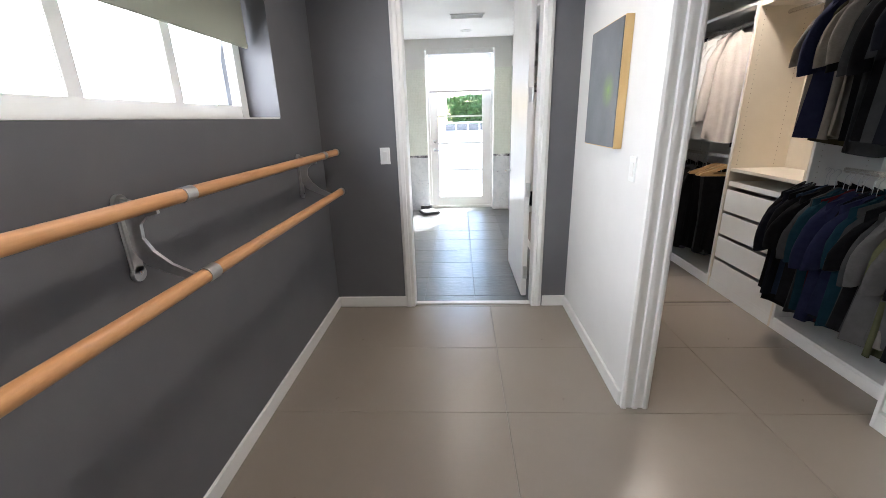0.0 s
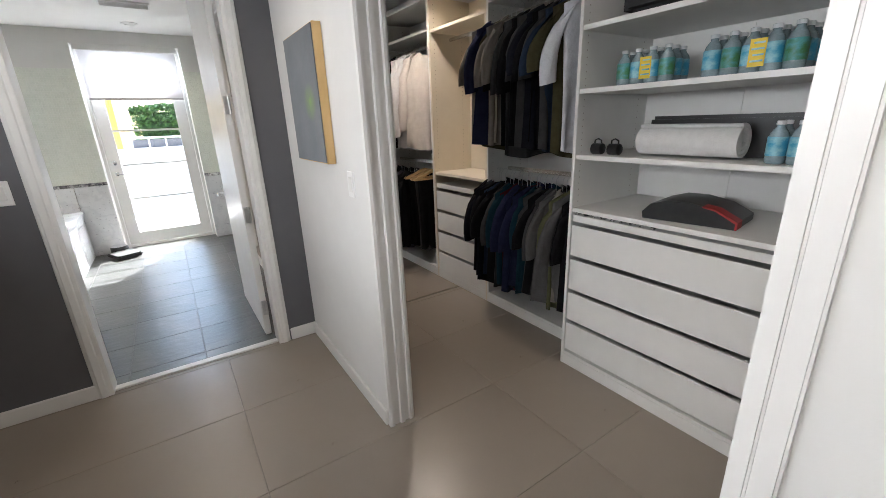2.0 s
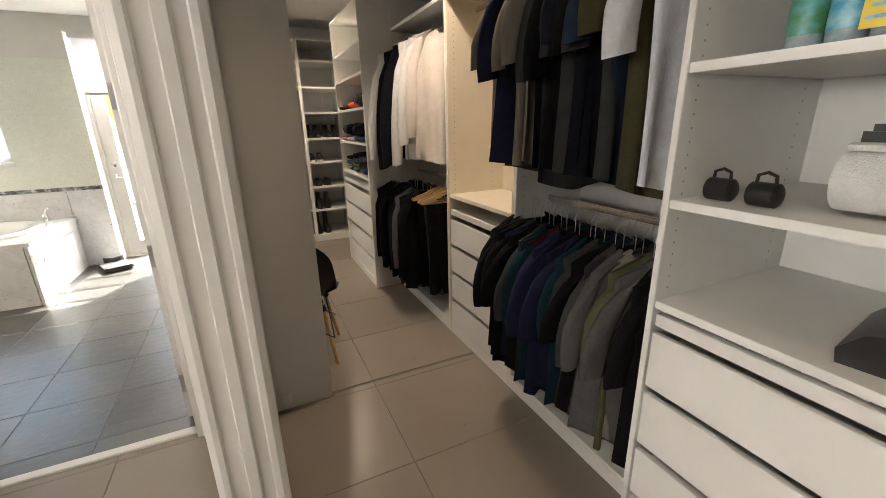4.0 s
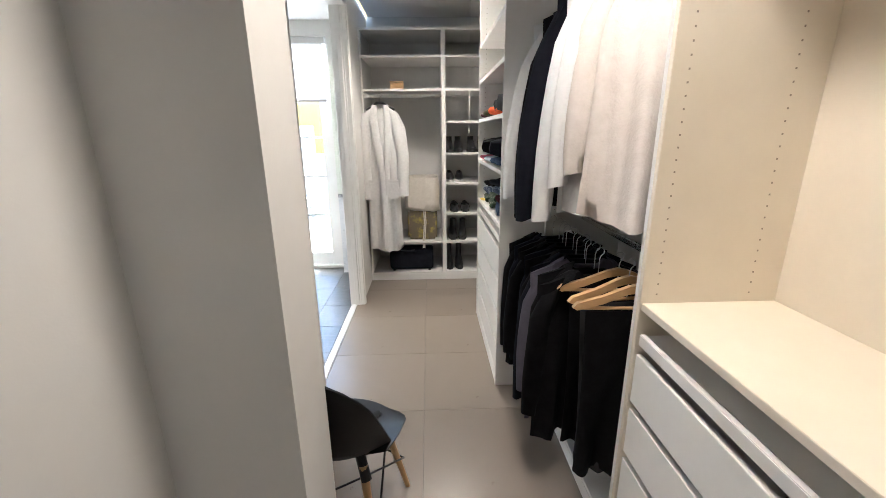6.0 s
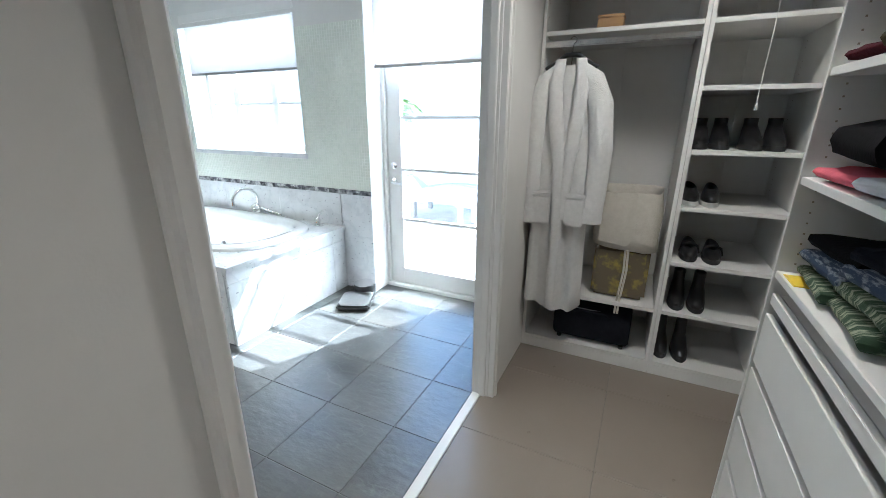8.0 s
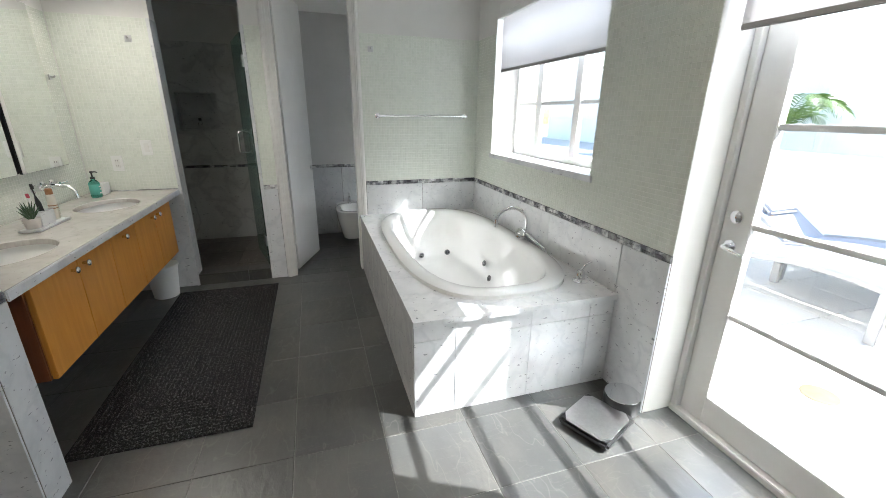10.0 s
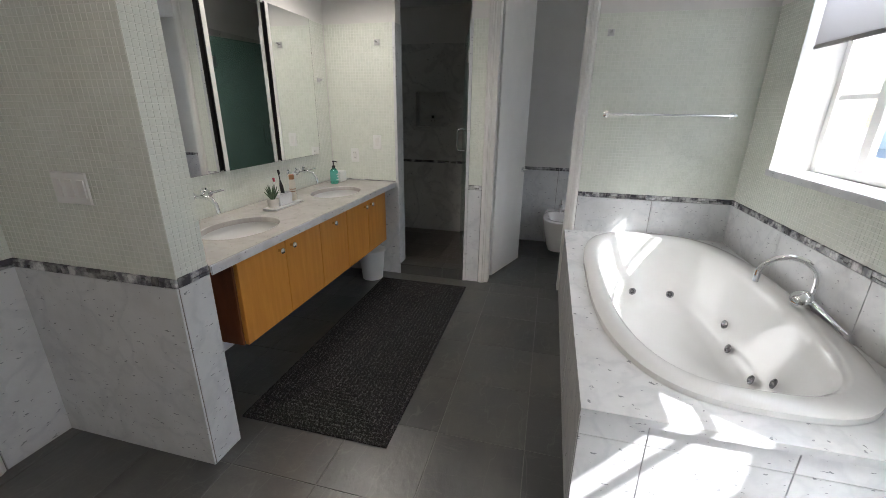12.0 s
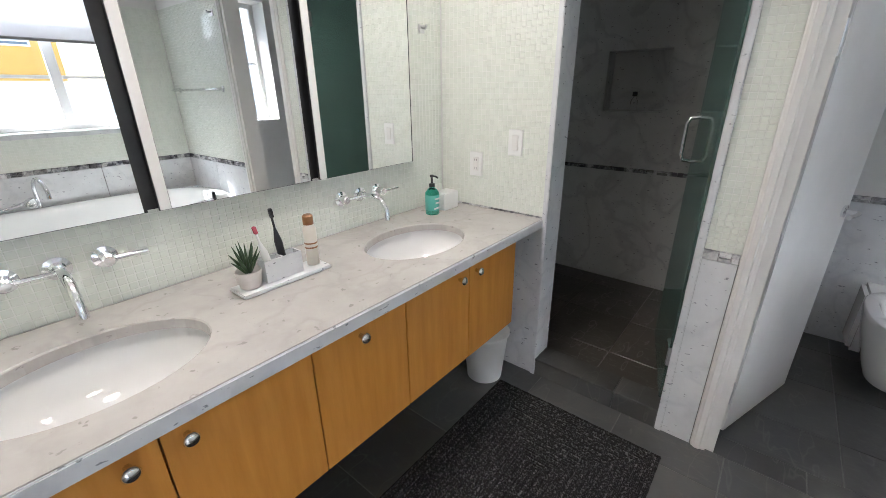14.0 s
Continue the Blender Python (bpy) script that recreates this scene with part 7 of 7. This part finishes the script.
def leaf_cloud(name, label, category, x0, x1, y0, y1, z0, z1, count, size, mat, seed):
    """A clipped hedge: dense twigs of small leaves over a woody core."""
    rnd = random.Random(seed)
    root = thing(name, label, category)
    part("core", Shape().box(x0 + 0.15, x1 - 0.15, y0 + 0.15, y1 - 0.15, -0.025, z1 - 0.15, 0.1), material("hedge core", (0.02, 0.03, 0.012), 0.9, second=(0.03, 0.045, 0.018), scale=12), root)
    v, f = [], []
    for _ in range(count):
        side = rnd.random()
        x, y, z = rnd.uniform(x0, x1), rnd.uniform(y0, y1), rnd.uniform(z0, z1)
        if side < 0.55:
            y = y0 + abs(rnd.gauss(0, 0.07))
        elif side < 0.85:
            z = z1 - abs(rnd.gauss(0, 0.07)) + 0.05 * math.sin(x * 4)
        a = Vector((rnd.gauss(0, 1), rnd.gauss(0, 1), rnd.gauss(0, 1))).normalized()
        b = a.cross(Vector((rnd.gauss(0, 1), rnd.gauss(0, 1), rnd.gauss(0, 1)))).normalized()
        p, q = Vector((x, y, z)), size * rnd.uniform(0.7, 1.3)
        k = len(v)
        v += [p - a * q, p + b * q * 0.45, p + a * q, p - b * q * 0.45]
        f.append((k, k + 1, k + 2, k + 3))
    me_ = bpy.data.meshes.new("foliage")
    me_.from_pydata([tuple(p) for p in v], [], f)
    me_.materials.append(mat)
    tagged(part("foliage", me_, None, root), kind="stuff")


HEDGE = island_spread(material("hedge leaf", (0.05, 0.11, 0.02), 0.5, second=(0.09, 0.17, 0.035), scale=8), 0.4)
leaf_cloud("hedge", "clipped green hedge behind the railing", "hedge", -0.40, 2.6, 13.0, 14.0, 0.4, 2.02, 9000, 0.055, HEDGE, 4)
PALM_LEAF = material("palm leaf", (0.10, 0.17, 0.03), 0.45, second=(0.17, 0.24, 0.05), scale=9)
palm = thing("palm", "young palm with arching green fronds", "palm tree")
part("trunk", Shape().pipe([(-6.75, 16.0, -0.025), (-6.74, 16.0, 0.6), (-6.75, 16.0, 1.05)], [0.13, 0.11, 0.09], 12), material("palm trunk", (0.20, 0.15, 0.10), 0.9, second=(0.27, 0.21, 0.15), scale=14, stretch=(1, 1, 5)), palm, "", 50)
rnd = random.Random(12)
for i in range(13):
    a = i * 2.4 + rnd.uniform(-0.2, 0.2)
    reach, rise = rnd.uniform(1.2, 1.5), rnd.uniform(0.6, 1.25)
    base = Vector((-6.75, 16.0, 1.02))
    spine = [base + Vector((math.cos(a) * reach * t, math.sin(a) * reach * 0.7 * t, rise * math.sin(t * 2.2) - 0.35 * t * t)) for t in [k / 14 for k in range(15)]]
    fs = Shape().pipe(spine, [0.012 - 0.0006 * k for k in range(15)], 5)
    for k in range(2, 15):
        d = (spine[k] - spine[k - 1]).normalized()
        sd = d.cross(Vector((0, 0, 1))).normalized()
        for sgn in (-1, 1):
            for h_ in (0.0, 0.5):
                p = spine[k - 1].lerp(spine[k], h_)
                L = 0.52 * math.sin(math.pi * (k + h_) / 16) + 0.05
                tip = p + (sd * sgn * 0.8 + d * 0.55 + Vector((0, 0, -0.25))) * L
                midp = p.lerp(tip, 0.5) + Vector((0, 0, 0.03))
                fs.add([p - d * 0.006, p + d * 0.006, midp + d * 0.02, tip, midp - d * 0.02], [(0, 1, 2, 3, 4)])
    part("frond", fs, PALM_LEAF, palm)

LOUNGE = material("grey outdoor sling", (0.40, 0.40, 0.42), 0.7, second=(0.45, 0.45, 0.47), scale=60, bump=0.1)
LOUNGE_FRAME = material("grey resin frame", (0.34, 0.33, 0.32), 0.5, second=(0.38, 0.37, 0.36), scale=20)


def lounger(m):
    root = thing("sun_lounger", "grey resin sun lounger with a raised back", "sun lounger", m, "grey sun loungers on the patio")
    curve = lambda u: 0.36 + 0.07 * math.sin(u * math.pi * 0.95)
    n_ = 14
    for sy in (-0.30, 0.30):
        pts_ = [(1.15 * k / n_, sy, curve(k / n_)) for k in range(n_ + 1)]
        part("side_rail", Shape().pipe(pts_, 0.032, 8), LOUNGE_FRAME, root, "", 50)
    prof_ = [(1.13 * k / n_, curve(k / n_) + 0.012) for k in range(n_ + 1)]
    part("seat", Shape().prism([(x, z) for x, z in prof_] + [(x, z - 0.018) for x, z in reversed(prof_)], -0.28, 0.28, "y"), LOUNGE, root, "woven sling seat")
    part("backrest", Shape().prism([(0.0, 0.37), (-0.26, 0.56), (-0.55, 0.78), (-0.57, 0.76), (-0.28, 0.53), (-0.01, 0.345)], -0.29, 0.29, "y"), LOUNGE, root, "raised sling back")
    part("cushion", Shape().box(-0.12, 0.12, -0.22, 0.22, -0.03, 0.03, 0.025).moved(pose(-0.33, 0, 0.655, 0, 40, 0)), LOUNGE, root, "head cushion")
    for x in (0.02, 0.98):
        for sy in (-0.29, 0.29):
            part("leg", Shape().box(x - 0.035, x + 0.035, sy - 0.025, sy + 0.025, 0, curve(x / 1.15) - 0.015, 0.008), LOUNGE_FRAME, root)
    return root


lg = lounger(pose(-1.62, 8.72, -0.018, 0, 0, 4))
copy_thing(lg, pose(-1.70, 9.42, -0.018, 0, 0, 3))
bowl_ = thing("floor_drain", "small round brass patio drain", "drain")
part("grate", Shape().lathe([(0.09, 0), (0.09, 0.006), (0.06, 0.01), (0, 0.01)], centre=(-0.35, 7.55, -0.0185)), material("dull brass", (0.35, 0.27, 0.15), 0.5, 0.6, second=(0.3, 0.23, 0.13), scale=20), bowl_, "", 40)

# ---- floor pieces ----
def tile_mesh(name, w, d, t, mat, c=0.0015):
    s = Shape().add([(0, 0, 0), (w, 0, 0), (w, d, 0), (0, d, 0), (0, 0, t - c), (w, 0, t - c), (w, d, t - c), (0, d, t - c), (c, c, t), (w - c, c, t), (w - c, d - c, t), (c, d - c, t)],
                    [(0, 1, 5, 4), (1, 2, 6, 5), (2, 3, 7, 6), (3, 0, 4, 7), (4, 5, 9, 8), (5, 6, 10, 9), (6, 7, 11, 10), (7, 4, 8, 11), (8, 9, 10, 11)])
    me = s.mesh(name)
    me.materials.append(mat)
    return me


def lay(parent, x_joints, y_joints, x0, x1, y0, y1, z, t, mat, gap, skip=lambda xa, xb, ya, yb: False):
    """Tiles on a grid, cut at the room's edges; equal tiles share one mesh."""
    made = {}
    xs = [x0] + [x for x in sorted(x_joints) if x0 + 0.02 < x < x1 - 0.02] + [x1]
    ys = [y0] + [y for y in sorted(y_joints) if y0 + 0.02 < y < y1 - 0.02] + [y1]
    for xa, xb in zip(xs, xs[1:]):
        for ya, yb in zip(ys, ys[1:]):
            if skip(xa, xb, ya, yb):
                continue
            key = (round(xb - xa, 3), round(yb - ya, 3))
            if key not in made:
                made[key] = tile_mesh("tile", key[0] - gap, key[1] - gap, t, mat)
            ob = new("tile", made[key])
            ob.parent = parent
            ob.location = (xa + gap / 2, ya + gap / 2, z)


lay(floor_hall, [0.215 + 1.2 * k for k in range(-3, 3)], [1.69 + 0.6 * k for k in range(-9, 3)], -0.98, 2.5, -3.2, 2.933, -0.0065, 0.0065, PORCELAIN_FLOOR, 0.0016)
lay(floor_closet, [0.215 + 1.2 * k for k in range(-3, 3)], [1.69 + 0.6 * k for k in range(-9, 9)], 0.802, 2.5, 2.955, 6.78, -0.0065, 0.0065, PORCELAIN_FLOOR, 0.0016)
lay(floor_bath, [0.10 + 0.41 * k for k in range(-12, 3)], [4.73 + 0.408 * k for k in range(-5, 6)], -2.968, 0.750, 2.987, 6.62, -0.009, 0.009, SLATE, 0.003)
lay(floor_bath, [-3.35, -3.75, -4.15], [5.1, 5.51, 5.92], -4.36, -3.09, 4.63, 6.45, -0.009, 0.009, SLATE, 0.003)
lay(floor_bath, [], [4.99], -3.09, -2.968, 4.69, 5.29, -0.009, 0.009, SLATE, 0.003)
lay(ground, [-4.0 + 0.6 * k for k in range(13)], [6.86 + 0.6 * k for k in range(6)], -4.2, 3.4, 6.865, 9.98, -0.0255, 0.008, PAVING, 0.006)
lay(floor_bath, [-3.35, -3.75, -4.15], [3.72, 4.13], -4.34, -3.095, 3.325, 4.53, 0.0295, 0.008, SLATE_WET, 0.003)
